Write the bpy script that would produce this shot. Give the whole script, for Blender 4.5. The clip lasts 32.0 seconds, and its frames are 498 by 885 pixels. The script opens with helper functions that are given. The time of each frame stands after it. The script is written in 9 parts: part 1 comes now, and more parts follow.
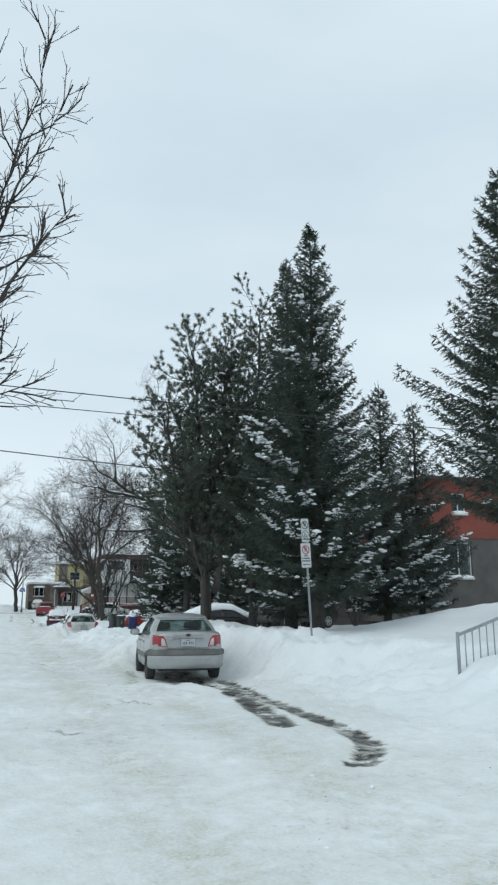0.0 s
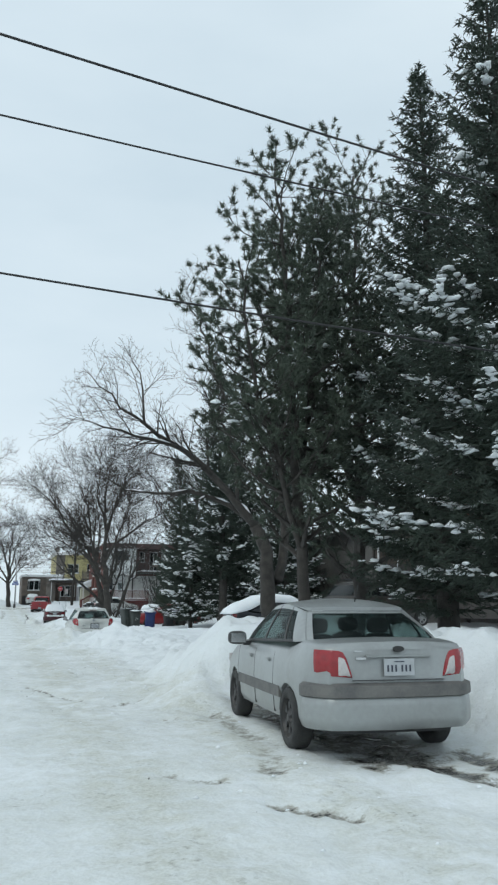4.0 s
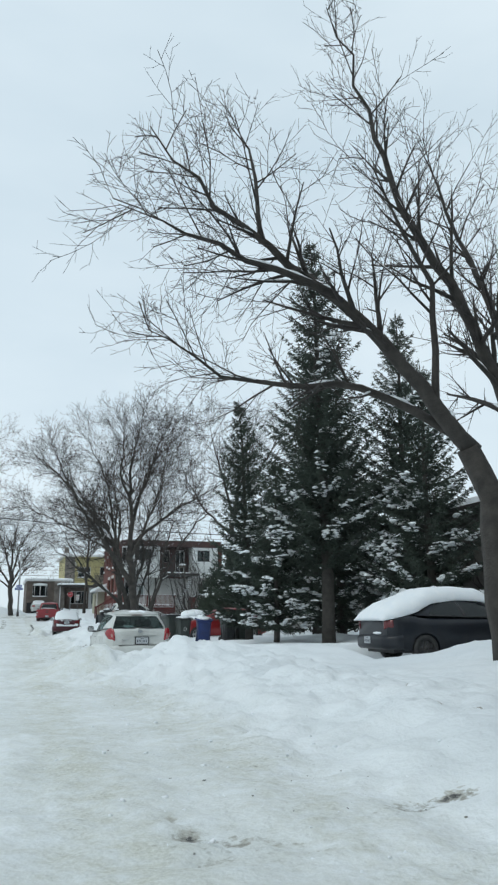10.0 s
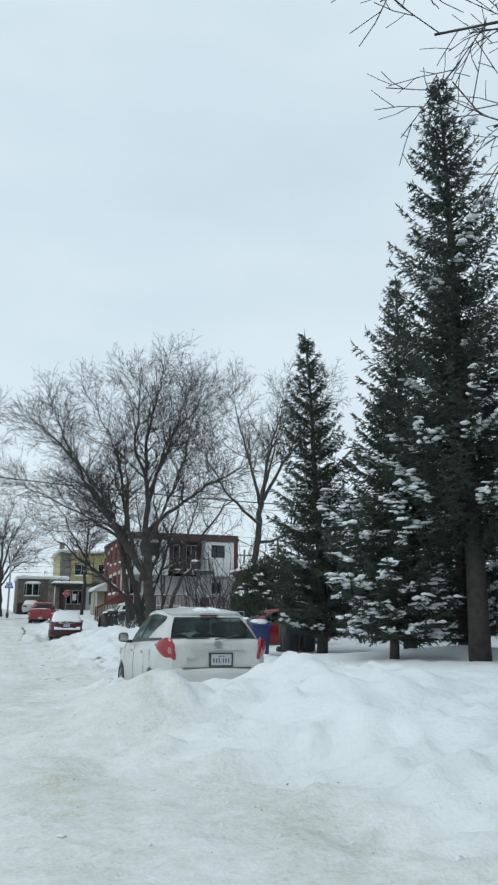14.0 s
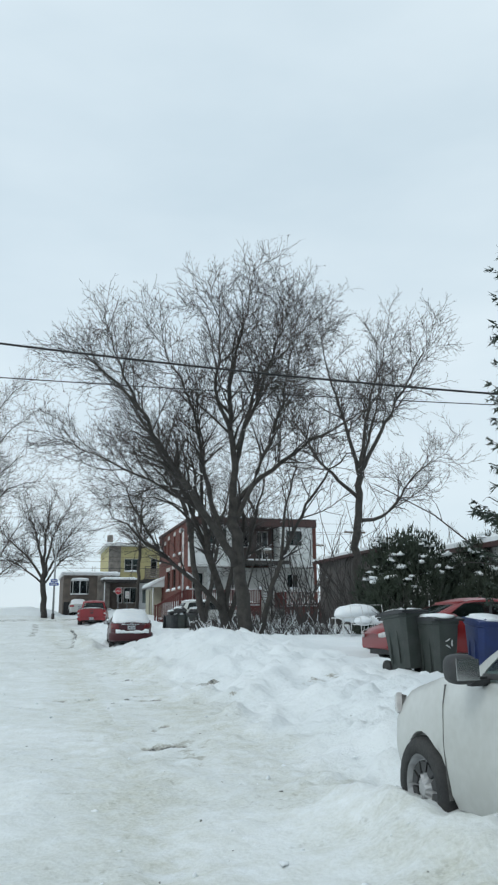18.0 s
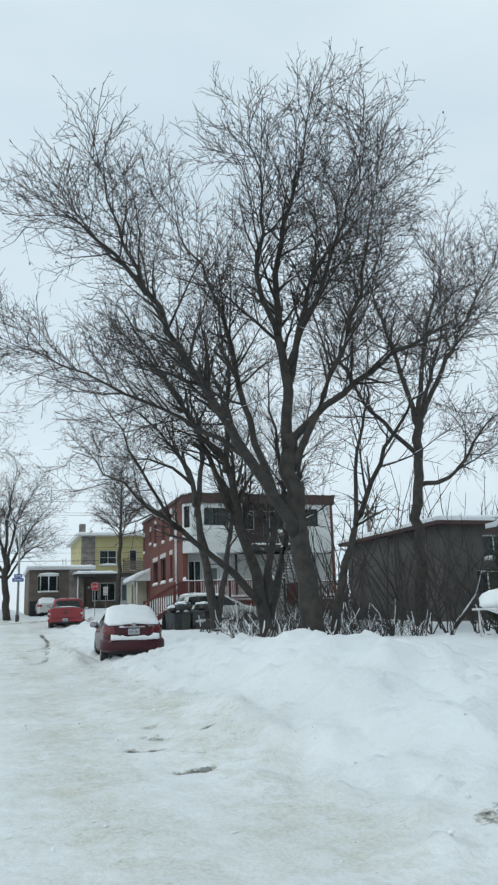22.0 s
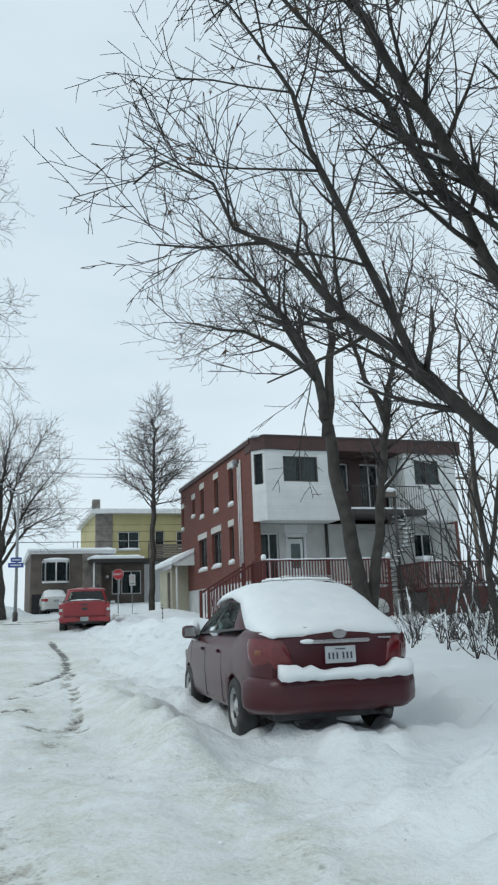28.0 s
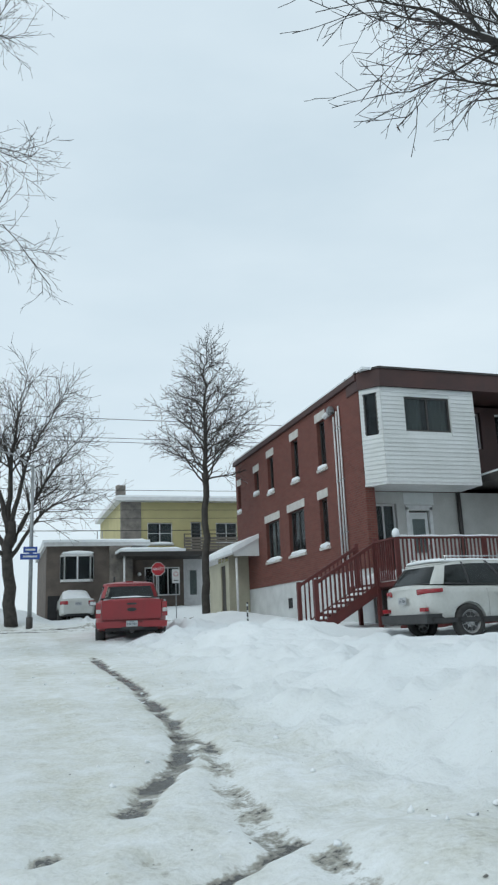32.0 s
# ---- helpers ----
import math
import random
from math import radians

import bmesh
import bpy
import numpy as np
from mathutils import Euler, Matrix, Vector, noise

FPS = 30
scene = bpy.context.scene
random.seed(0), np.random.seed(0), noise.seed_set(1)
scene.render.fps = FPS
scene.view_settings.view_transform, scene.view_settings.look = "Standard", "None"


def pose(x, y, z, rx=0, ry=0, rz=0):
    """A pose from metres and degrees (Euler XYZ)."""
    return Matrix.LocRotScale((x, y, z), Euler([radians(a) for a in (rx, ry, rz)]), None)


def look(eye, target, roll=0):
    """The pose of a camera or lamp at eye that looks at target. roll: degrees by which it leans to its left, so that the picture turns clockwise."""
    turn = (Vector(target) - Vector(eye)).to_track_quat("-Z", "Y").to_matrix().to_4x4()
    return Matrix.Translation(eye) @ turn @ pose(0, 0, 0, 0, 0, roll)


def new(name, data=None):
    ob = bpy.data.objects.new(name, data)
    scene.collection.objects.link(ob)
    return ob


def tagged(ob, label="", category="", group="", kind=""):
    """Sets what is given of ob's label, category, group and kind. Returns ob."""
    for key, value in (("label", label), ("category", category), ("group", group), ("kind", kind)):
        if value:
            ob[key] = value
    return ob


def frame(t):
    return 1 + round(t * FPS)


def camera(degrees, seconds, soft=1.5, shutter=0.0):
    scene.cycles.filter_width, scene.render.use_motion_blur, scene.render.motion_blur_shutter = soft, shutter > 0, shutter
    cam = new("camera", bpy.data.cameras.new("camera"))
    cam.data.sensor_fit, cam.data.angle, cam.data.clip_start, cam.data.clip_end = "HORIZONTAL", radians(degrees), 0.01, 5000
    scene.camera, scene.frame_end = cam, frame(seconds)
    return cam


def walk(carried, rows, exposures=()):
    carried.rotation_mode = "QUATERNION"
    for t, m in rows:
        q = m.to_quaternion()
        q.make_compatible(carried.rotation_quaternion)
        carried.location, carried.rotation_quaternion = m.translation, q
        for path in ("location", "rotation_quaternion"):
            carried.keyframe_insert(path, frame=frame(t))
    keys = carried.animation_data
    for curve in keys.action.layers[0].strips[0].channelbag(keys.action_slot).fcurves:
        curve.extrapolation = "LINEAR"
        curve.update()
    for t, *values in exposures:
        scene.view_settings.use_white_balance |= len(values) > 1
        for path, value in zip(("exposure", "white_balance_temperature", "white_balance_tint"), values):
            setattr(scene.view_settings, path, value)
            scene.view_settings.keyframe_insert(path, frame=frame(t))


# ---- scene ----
cam = camera(36.0, 32.0, soft=2.3)
PATH = [
    (0, (-0.942, -2.528, 1.474), (-0.341, -0.671, 1.908), -0.2),
    (1, (-0.862, -0.084, 1.436), (-0.263, 1.773, 1.876), 0.3),
    (2, (-0.795, 2.672, 1.39), (-0.193, 4.53, 1.821), 0.4),
    (3, (-0.658, 5.354, 1.385), (-0.048, 7.211, 1.809), -0.3),
    (3.5, (-0.59, 6.699, 1.376), (0.023, 8.555, 1.803), -0.0),
    (5.5, (-0.226, 11.49, 1.306), (0.4, 13.342, 1.729), -0.8),
    (6, (-0.154, 12.624, 1.299), (0.472, 14.477, 1.719), -1.0),
    (7, (-0.123, 14.718, 1.286), (0.491, 16.575, 1.707), -0.9),
    (8, (-0.009, 16.835, 1.298), (0.612, 18.688, 1.725), -0.5),
    (9, (0.086, 19.085, 1.314), (0.699, 20.94, 1.743), -0.2),
    (10, (0.137, 21.259, 1.225), (0.737, 23.113, 1.676), -0.2),
    (11, (0.186, 23.581, 1.186), (0.769, 25.442, 1.633), -0.1),
    (12, (0.223, 25.729, 1.17), (0.806, 27.587, 1.623), 0.4),
    (13, (0.243, 27.569, 1.175), (0.84, 29.42, 1.638), 0.8),
    (13.5, (0.322, 28.751, 1.248), (0.94, 30.597, 1.708), 0.3),
    (15.5, (0.514, 33.667, 1.185), (1.121, 35.516, 1.644), 0.5),
    (16, (0.542, 34.835, 1.195), (1.129, 36.691, 1.653), 0.2),
    (17, (0.522, 37.456, 1.225), (1.067, 39.325, 1.686), 0.5),
    (18, (0.461, 39.967, 1.250), (0.989, 41.841, 1.707), -0.5),
    (19, (0.488, 42.438, 1.267), (1.051, 44.303, 1.722), -0.8),
    (20, (0.547, 44.892, 1.301), (1.132, 46.750, 1.755), -1.2),
    (21, (0.622, 47.409, 1.317), (1.226, 49.261, 1.769), -1.7),
    (22, (0.736, 49.97, 1.327), (1.353, 51.819, 1.775), -1.9),
    (23, (0.862, 52.505, 1.346), (1.492, 54.35, 1.791), -2.3),
    (24, (0.965, 54.963, 1.333), (1.605, 56.806, 1.778), -1.8),
    (25, (1.088, 57.482, 1.363), (1.734, 59.323, 1.802), -2.3),
    (25.5, (1.139, 58.772, 1.378), (1.787, 60.612, 1.818), -2.3),
    (27.5, (1.27, 63.432, 1.449), (1.901, 65.278, 1.89), -2.1),
    (28, (1.282, 64.538, 1.474), (1.9, 66.388, 1.915), -2.2),
    (28.5, (1.291, 65.621, 1.494), (1.901, 67.474, 1.936), -1.8),
    (29, (1.294, 66.721, 1.511), (1.906, 68.573, 1.952), -1.8),
    (29.5, (1.286, 67.843, 1.51), (1.897, 69.696, 1.952), -1.5),
    (30, (1.263, 69.017, 1.509), (1.867, 70.871, 1.954), -1.7),
    (31, (1.203, 71.43, 1.473), (1.795, 73.285, 1.929), -1.8),
    (32, (1.13, 73.924, 1.422), (1.739, 75.772, 1.886), -2.4),
]
EXPOSURES = [(0.0, 0.0, 6500, 10), (32.0, 0.0, 6500, 10)]
walk(cam, [(t, look(eye, target, roll)) for t, eye, target, roll in PATH], EXPOSURES)

# ---------------------------------------------------------------- light
world = bpy.data.worlds.new("overcast_sky")
scene.world = world
world.use_nodes = True
wn, wl = world.node_tree.nodes, world.node_tree.links
sky = wn.new("ShaderNodeTexSky")
sky.sky_type, sky.sun_disc = "NISHITA", False
sky.sun_elevation, sky.sun_rotation = radians(38), radians(-60)
back = wn["Background"]
clouds = wn.new("ShaderNodeTexNoise")
clouds.inputs["Scale"].default_value, clouds.inputs["Detail"].default_value = 1.6, 5
where = wn.new("ShaderNodeTexCoord")
squash = wn.new("ShaderNodeMapping")
squash.inputs["Scale"].default_value = (1, 1, 3.0)
ramp = wn.new("ShaderNodeValToRGB")
ramp.color_ramp.elements[0].position, ramp.color_ramp.elements[0].color = 0.25, (4.85, 6.0, 6.75, 1)
ramp.color_ramp.elements[1].position, ramp.color_ramp.elements[1].color = 0.75, (6.6, 7.6, 8.15, 1)
cover = wn.new("ShaderNodeMix")
cover.data_type = "RGBA"
cover.inputs[0].default_value = 0.93
wl.new(where.outputs["Generated"], squash.inputs["Vector"])
wl.new(squash.outputs["Vector"], clouds.inputs["Vector"])
wl.new(clouds.outputs["Fac"], ramp.inputs["Fac"])
wl.new(sky.outputs["Color"], cover.inputs[6])
wl.new(ramp.outputs["Color"], cover.inputs[7])
wl.new(cover.outputs[2], back.inputs["Color"])
back.inputs["Strength"].default_value = 0.12
sun = new("sun", bpy.data.lights.new("sun", "SUN"))
sun.data.energy, sun.data.angle, sun.data.color = 0.7, radians(25), (0.96, 0.98, 0.92)
sun.matrix_world = look((-30, -20, 40), (0, 0, 0))

# ---------------------------------------------------------------- materials
MATS = {}


def mat(name, base, rough=0.6, second=None, scale=6.0, metal=0.0, bump=0.0, bump_scale=40.0, coat=0.0, emit=None, vary=0.0, spec=0.5):
    """A procedural surface: two scales of noise between two colours, with fine relief."""
    if name in MATS:
        return MATS[name]
    m = bpy.data.materials.new(name)
    m.use_nodes = True
    n, l = m.node_tree.nodes, m.node_tree.links
    b = n["Principled BSDF"]
    b.inputs["Roughness"].default_value, b.inputs["Metallic"].default_value = rough, metal
    b.inputs["Specular IOR Level"].default_value = spec
    b.inputs["Coat Weight"].default_value = coat
    b.inputs["Coat Roughness"].default_value = 0.08
    if second is None:
        second = tuple(c * 0.8 for c in base)
    co = n.new("ShaderNodeTexCoord")
    big, small = n.new("ShaderNodeTexNoise"), n.new("ShaderNodeTexNoise")
    big.inputs["Scale"].default_value, big.inputs["Detail"].default_value = scale, 4
    small.inputs["Scale"].default_value, small.inputs["Detail"].default_value = scale * 9, 3
    l.new(co.outputs["Object"], big.inputs["Vector"])
    l.new(co.outputs["Object"], small.inputs["Vector"])
    add = n.new("ShaderNodeMath")
    add.operation = "MULTIPLY_ADD"
    add.inputs[1].default_value = 0.4
    l.new(small.outputs["Fac"], add.inputs[0])
    l.new(big.outputs["Fac"], add.inputs[2])
    r = n.new("ShaderNodeMapRange")
    r.inputs["From Min"].default_value, r.inputs["From Max"].default_value = 0.5, 0.9
    l.new(add.outputs[0], r.inputs["Value"])
    mix = n.new("ShaderNodeMix")
    mix.data_type = "RGBA"
    mix.inputs[6].default_value, mix.inputs[7].default_value = (*base, 1), (*second, 1)
    l.new(r.outputs["Result"], mix.inputs[0])
    out = mix.outputs[2]
    if vary:
        info, hsv = n.new("ShaderNodeObjectInfo"), n.new("ShaderNodeHueSaturation")
        rr = n.new("ShaderNodeMapRange")
        rr.inputs["To Min"].default_value, rr.inputs["To Max"].default_value = 1 - vary, 1 + vary
        l.new(info.outputs["Random"], rr.inputs["Value"])
        l.new(rr.outputs["Result"], hsv.inputs["Value"])
        l.new(out, hsv.inputs["Color"])
        out = hsv.outputs["Color"]
    l.new(out, b.inputs["Base Color"])
    if bump:
        bn, bp = n.new("ShaderNodeTexNoise"), n.new("ShaderNodeBump")
        bn.inputs["Scale"].default_value, bn.inputs["Detail"].default_value = bump_scale, 4
        l.new(co.outputs["Object"], bn.inputs["Vector"])
        bp.inputs["Strength"].default_value, bp.inputs["Distance"].default_value = bump, 0.02
        l.new(bn.outputs["Fac"], bp.inputs["Height"])
        l.new(bp.outputs["Normal"], b.inputs["Normal"])
    MATS[name] = m
    return m


def glass_mat(name, tint, clear):
    m = bpy.data.materials.new(name)
    m.use_nodes = True
    n, l = m.node_tree.nodes, m.node_tree.links
    b = n["Principled BSDF"]
    b.inputs["Base Color"].default_value = (*tint, 1)
    b.inputs["Roughness"].default_value = 0.06
    t, mx = n.new("ShaderNodeBsdfTransparent"), n.new("ShaderNodeMixShader")
    t.inputs["Color"].default_value = (0.72, 0.8, 0.79, 1)
    mx.inputs[0].default_value = clear
    l.new(b.outputs[0], mx.inputs[1])
    l.new(t.outputs[0], mx.inputs[2])
    l.new(mx.outputs[0], n["Material Output"].inputs["Surface"])
    MATS[name] = m
    return m


def ground_mat():
    """Packed and loose snow with sand in the wheel tracks and wet asphalt where it is worn through."""
    m = bpy.data.materials.new("street_snow")
    m.use_nodes = True
    n, l = m.node_tree.nodes, m.node_tree.links
    b = n["Principled BSDF"]
    co = n.new("ShaderNodeTexCoord")

    def noise_node(scale, detail, rough=0.55):
        k = n.new("ShaderNodeTexNoise")
        k.inputs["Scale"].default_value, k.inputs["Detail"].default_value, k.inputs["Roughness"].default_value = scale, detail, rough
        l.new(co.outputs["Object"], k.inputs["Vector"])
        return k.outputs["Fac"]

    def rng(v, a, c, lo=0.0, hi=1.0):
        k = n.new("ShaderNodeMapRange")
        k.inputs["From Min"].default_value, k.inputs["From Max"].default_value = a, c
        k.inputs["To Min"].default_value, k.inputs["To Max"].default_value = lo, hi
        l.new(v, k.inputs["Value"])
        return k.outputs["Result"]

    def mathn(op, a, c):
        k = n.new("ShaderNodeMath")
        k.operation = op
        k.use_clamp = False
        for i, v in enumerate((a, c)):
            if isinstance(v, (int, float)):
                k.inputs[i].default_value = v
            else:
                l.new(v, k.inputs[i])
        return k.outputs[0]

    def mixc(f, a, c):
        k = n.new("ShaderNodeMix")
        k.data_type = "RGBA"
        l.new(f, k.inputs[0])
        for i, v in ((6, a), (7, c)):
            if isinstance(v, tuple):
                k.inputs[i].default_value = (*v, 1)
            else:
                l.new(v, k.inputs[i])
        return k.outputs[2]

    def attr(name):
        k = n.new("ShaderNodeAttribute")
        k.attribute_name = name
        return k.outputs["Fac"]

    fine, mid, wide = noise_node(34, 5), noise_node(4.5, 6, 0.65), noise_node(0.55, 4)
    lane, bare = attr("lane"), attr("bare")
    snow = mixc(rng(wide, 0.35, 0.7), (0.81, 0.84, 0.855), (0.74, 0.78, 0.80))
    sand = mixc(rng(fine, 0.3, 0.7), (0.50, 0.505, 0.44), (0.68, 0.69, 0.64))
    grit = rng(noise_node(14, 4, 0.65), 0.56, 0.70)
    patch = rng(noise_node(1.1, 4, 0.6), 0.45, 0.66)
    dirty = mathn("MULTIPLY", lane, rng(mathn("ADD", mathn("MULTIPLY", mid, 0.7), mathn("MULTIPLY", wide, 0.5)), 0.40, 0.72))
    snow = mixc(dirty, snow, sand)
    crumbs = mathn("MULTIPLY", mathn("MULTIPLY", grit, patch), mathn("ADD", mathn("MULTIPLY", lane, 0.8), 0.04))
    snow = mixc(crumbs, snow, (0.3, 0.3, 0.26))
    asphalt = mixc(rng(fine, 0.35, 0.65), (0.05, 0.049, 0.046), (0.10, 0.098, 0.09))
    slush = mixc(rng(mid, 0.35, 0.65), (0.2, 0.195, 0.17), (0.46, 0.45, 0.4))
    k = mathn("ADD", bare, mathn("MULTIPLY", mathn("SUBTRACT", mathn("ADD", mathn("MULTIPLY", mid, 0.75), mathn("MULTIPLY", fine, 0.25)), 0.5), 2.2))
    snow = mixc(rng(k, 0.42, 0.6), snow, slush)
    worn = rng(k, 0.62, 0.74)
    l.new(mixc(worn, snow, asphalt), b.inputs["Base Color"])
    l.new(rng(worn, 0, 1, 0.75, 0.22), b.inputs["Roughness"])
    b.inputs["Specular IOR Level"].default_value = 0.35
    b.inputs["Subsurface Weight"].default_value = 0.0
    bp = n.new("ShaderNodeBump")
    bp.inputs["Strength"].default_value, bp.inputs["Distance"].default_value = 0.75, 0.05
    h = mathn("ADD", mathn("MULTIPLY", noise_node(7.5, 5, 0.6), 1.0), mathn("MULTIPLY", fine, 0.15))
    rough = mathn("ADD", mathn("MULTIPLY", attr("rough"), 0.9), 0.1)
    l.new(mathn("MULTIPLY", h, rough), bp.inputs["Height"])
    l.new(bp.outputs["Normal"], b.inputs["Normal"])
    return m


def brick_mat():
    m = bpy.data.materials.new("red_brick")
    m.use_nodes = True
    n, l = m.node_tree.nodes, m.node_tree.links
    b = n["Principled BSDF"]
    geo, sep, comb = n.new("ShaderNodeTexCoord"), n.new("ShaderNodeSeparateXYZ"), n.new("ShaderNodeCombineXYZ")
    l.new(geo.outputs["Object"], sep.inputs[0])
    s = n.new("ShaderNodeMath")
    s.operation = "ADD"
    l.new(sep.outputs[0], s.inputs[0])
    l.new(sep.outputs[1], s.inputs[1])
    l.new(s.outputs[0], comb.inputs[0])
    l.new(sep.outputs[2], comb.inputs[1])
    t = n.new("ShaderNodeTexBrick")
    t.inputs["Scale"].default_value = 1.0
    t.inputs["Brick Width"].default_value, t.inputs["Row Height"].default_value, t.inputs["Mortar Size"].default_value = 0.21, 0.067, 0.007
    t.inputs["Color1"].default_value, t.inputs["Color2"].default_value = (0.145, 0.04, 0.03, 1), (0.20, 0.06, 0.044, 1)
    t.inputs["Mortar"].default_value = (0.15, 0.095, 0.08, 1)
    l.new(comb.outputs[0], t.inputs["Vector"])
    nz = n.new("ShaderNodeTexNoise")
    nz.inputs["Scale"].default_value, nz.inputs["Detail"].default_value = 0.8, 5
    l.new(geo.outputs["Object"], nz.inputs["Vector"])
    mx = n.new("ShaderNodeMix")
    mx.data_type, mx.blend_type = "RGBA", "MULTIPLY"
    mx.inputs[0].default_value = 0.45
    rp = n.new("ShaderNodeValToRGB")
    rp.color_ramp.elements[0].color, rp.color_ramp.elements[1].color = (0.6, 0.55, 0.55, 1), (1, 1, 1, 1)
    l.new(nz.outputs["Fac"], rp.inputs["Fac"])
    l.new(t.outputs["Color"], mx.inputs[6])
    l.new(rp.outputs["Color"], mx.inputs[7])
    l.new(mx.outputs[2], b.inputs["Base Color"])
    b.inputs["Roughness"].default_value = 0.85
    bp = n.new("ShaderNodeBump")
    bp.inputs["Distance"].default_value, bp.inputs["Strength"].default_value = 0.008, 0.6
    bp.invert = True
    l.new(t.outputs["Fac"], bp.inputs["Height"])
    l.new(bp.outputs["Normal"], b.inputs["Normal"])
    MATS["red_brick"] = m
    return m


GLASS = glass_mat("car_glass", (0.02, 0.025, 0.025), 0.78)
DARKGLASS = glass_mat("tinted_glass", (0.012, 0.016, 0.016), 0.2)
HOUSEGLASS = glass_mat("house_glass", (0.03, 0.036, 0.04), 0.5)
BRICK = brick_mat()
SNOW = mat("fresh_snow", (0.87, 0.89, 0.9), 0.8, (0.8, 0.84, 0.87), 5, bump=0.35, bump_scale=14)
BARK = mat("grey_bark", (0.068, 0.061, 0.054), 0.9, (0.034, 0.031, 0.028), 5, bump=0.9, bump_scale=24)
TWIG = mat("twig_bark", (0.062, 0.054, 0.05), 0.85, (0.036, 0.032, 0.03), 3)
NEEDLE = mat("spruce_needles", (0.05, 0.07, 0.05), 0.65, (0.026, 0.04, 0.031), 2.5)
PINENEEDLE = mat("pine_needles", (0.10, 0.125, 0.09), 0.6, (0.055, 0.075, 0.056), 2.5)
CEDAR = mat("cedar_foliage", (0.025, 0.04, 0.022), 0.7, (0.014, 0.024, 0.014), 3)
RUBBER = mat("tyre_rubber", (0.022, 0.022, 0.023), 0.8, (0.05, 0.05, 0.048), 8, bump=0.4, bump_scale=60)
ALLOY = mat("wheel_cover", (0.46, 0.47, 0.48), 0.42, (0.36, 0.36, 0.355), 7, metal=0.2)
STEEL = mat("dark_steel_wheel", (0.05, 0.05, 0.052), 0.5, (0.09, 0.085, 0.08), 9, metal=0.4)
PLASTIC = mat("black_plastic", (0.03, 0.031, 0.033), 0.55, (0.05, 0.05, 0.05), 8, bump=0.2)
DIRTPLASTIC = mat("salted_grey_plastic", (0.10, 0.10, 0.10), 0.7, (0.17, 0.165, 0.155), 5)
SEAT = mat("seat_cloth", (0.07, 0.07, 0.075), 0.95, (0.05, 0.05, 0.05), 12)
REDLENS = mat("red_lens", (0.33, 0.016, 0.022), 0.12, (0.24, 0.012, 0.017), 20, coat=0.6)
DIMLENS = mat("dark_red_lens", (0.15, 0.010, 0.013), 0.15, (0.10, 0.009, 0.012), 20, coat=0.5)
SMOKELENS = mat("pink_grey_lens", (0.42, 0.22, 0.2), 0.15, (0.32, 0.15, 0.14), 20, coat=0.5)
DIMAMBER = mat("dark_amber_lens", (0.2, 0.06, 0.02), 0.2, coat=0.4)
CLEARLENS = mat("clear_lens", (0.6, 0.58, 0.56), 0.1, (0.45, 0.42, 0.42), 20, coat=0.6)
CHROME = mat("chrome", (0.6, 0.61, 0.62), 0.2, (0.5, 0.5, 0.5), 8, metal=0.9)
PLATEWHITE = mat("plate_white", (0.46, 0.48, 0.5), 0.5, (0.38, 0.4, 0.41), 12)
PLATEBLUE = mat("plate_dark", (0.05, 0.06, 0.085), 0.5)
SILVER = mat("silver_paint", (0.36, 0.38, 0.38), 0.38, (0.29, 0.30, 0.295), 2.2, metal=0.35, coat=0.35)
WHITEPAINT = mat("white_car_paint", (0.57, 0.585, 0.565), 0.35, (0.47, 0.48, 0.455), 2.0, coat=0.4)
MAROON = mat("maroon_paint", (0.062, 0.008, 0.014), 0.34, (0.050, 0.009, 0.013), 2.2, coat=0.15, spec=0.35)
TRUCKRED = mat("truck_red_paint", (0.30, 0.016, 0.022), 0.42, (0.24, 0.017, 0.022), 2, coat=0.4)
HATCHRED = mat("bright_red_paint", (0.24, 0.016, 0.018), 0.35, (0.24, 0.016, 0.018), 2, coat=0.4)
BLACKPAINT = mat("blue_black_paint", (0.010, 0.013, 0.019), 0.34, (0.02, 0.022, 0.026), 2.5, coat=0.15, spec=0.3)
BROWNPAINT = mat("brown_grey_paint", (0.045, 0.04, 0.035), 0.4, (0.06, 0.054, 0.048), 2, metal=0.3, coat=0.3)
VINYL = mat("white_vinyl_siding", (0.68, 0.70, 0.70), 0.6, (0.6, 0.62, 0.61), 1.5, vary=0.03)
STUCCO = mat("pale_stucco", (0.52, 0.52, 0.50), 0.9, (0.43, 0.43, 0.41), 2, bump=0.5, bump_scale=50)
CONCRETE = mat("painted_foundation", (0.62, 0.64, 0.64), 0.9, (0.5, 0.52, 0.52), 2, bump=0.4)
LINTEL = mat("pale_lintel", (0.6, 0.59, 0.56), 0.85, (0.5, 0.48, 0.45), 4)
FASCIA = mat("brown_fascia", (0.075, 0.034, 0.03), 0.6, (0.055, 0.028, 0.026), 2)
DECKRED = mat("oxblood_deck_paint", (0.13, 0.03, 0.027), 0.7, (0.09, 0.026, 0.024), 4, bump=0.3)
BALUSTER = mat("baluster_paint", (0.17, 0.05, 0.045), 0.7, (0.12, 0.04, 0.036), 5)
WINFRAME = mat("white_window_frame", (0.7, 0.71, 0.71), 0.5, (0.6, 0.6, 0.6), 5)
DARKFRAME = mat("dark_window_frame", (0.05, 0.045, 0.042), 0.5)
CURTAIN = mat("pale_curtain", (0.7, 0.72, 0.71), 0.9, (0.58, 0.6, 0.6), 9)
# near-black that paints the shade inside rooms and openings, not a wall colour
INDOORSHADE = mat("painted_indoor_shade", (0.03, 0.03, 0.032), 0.95)
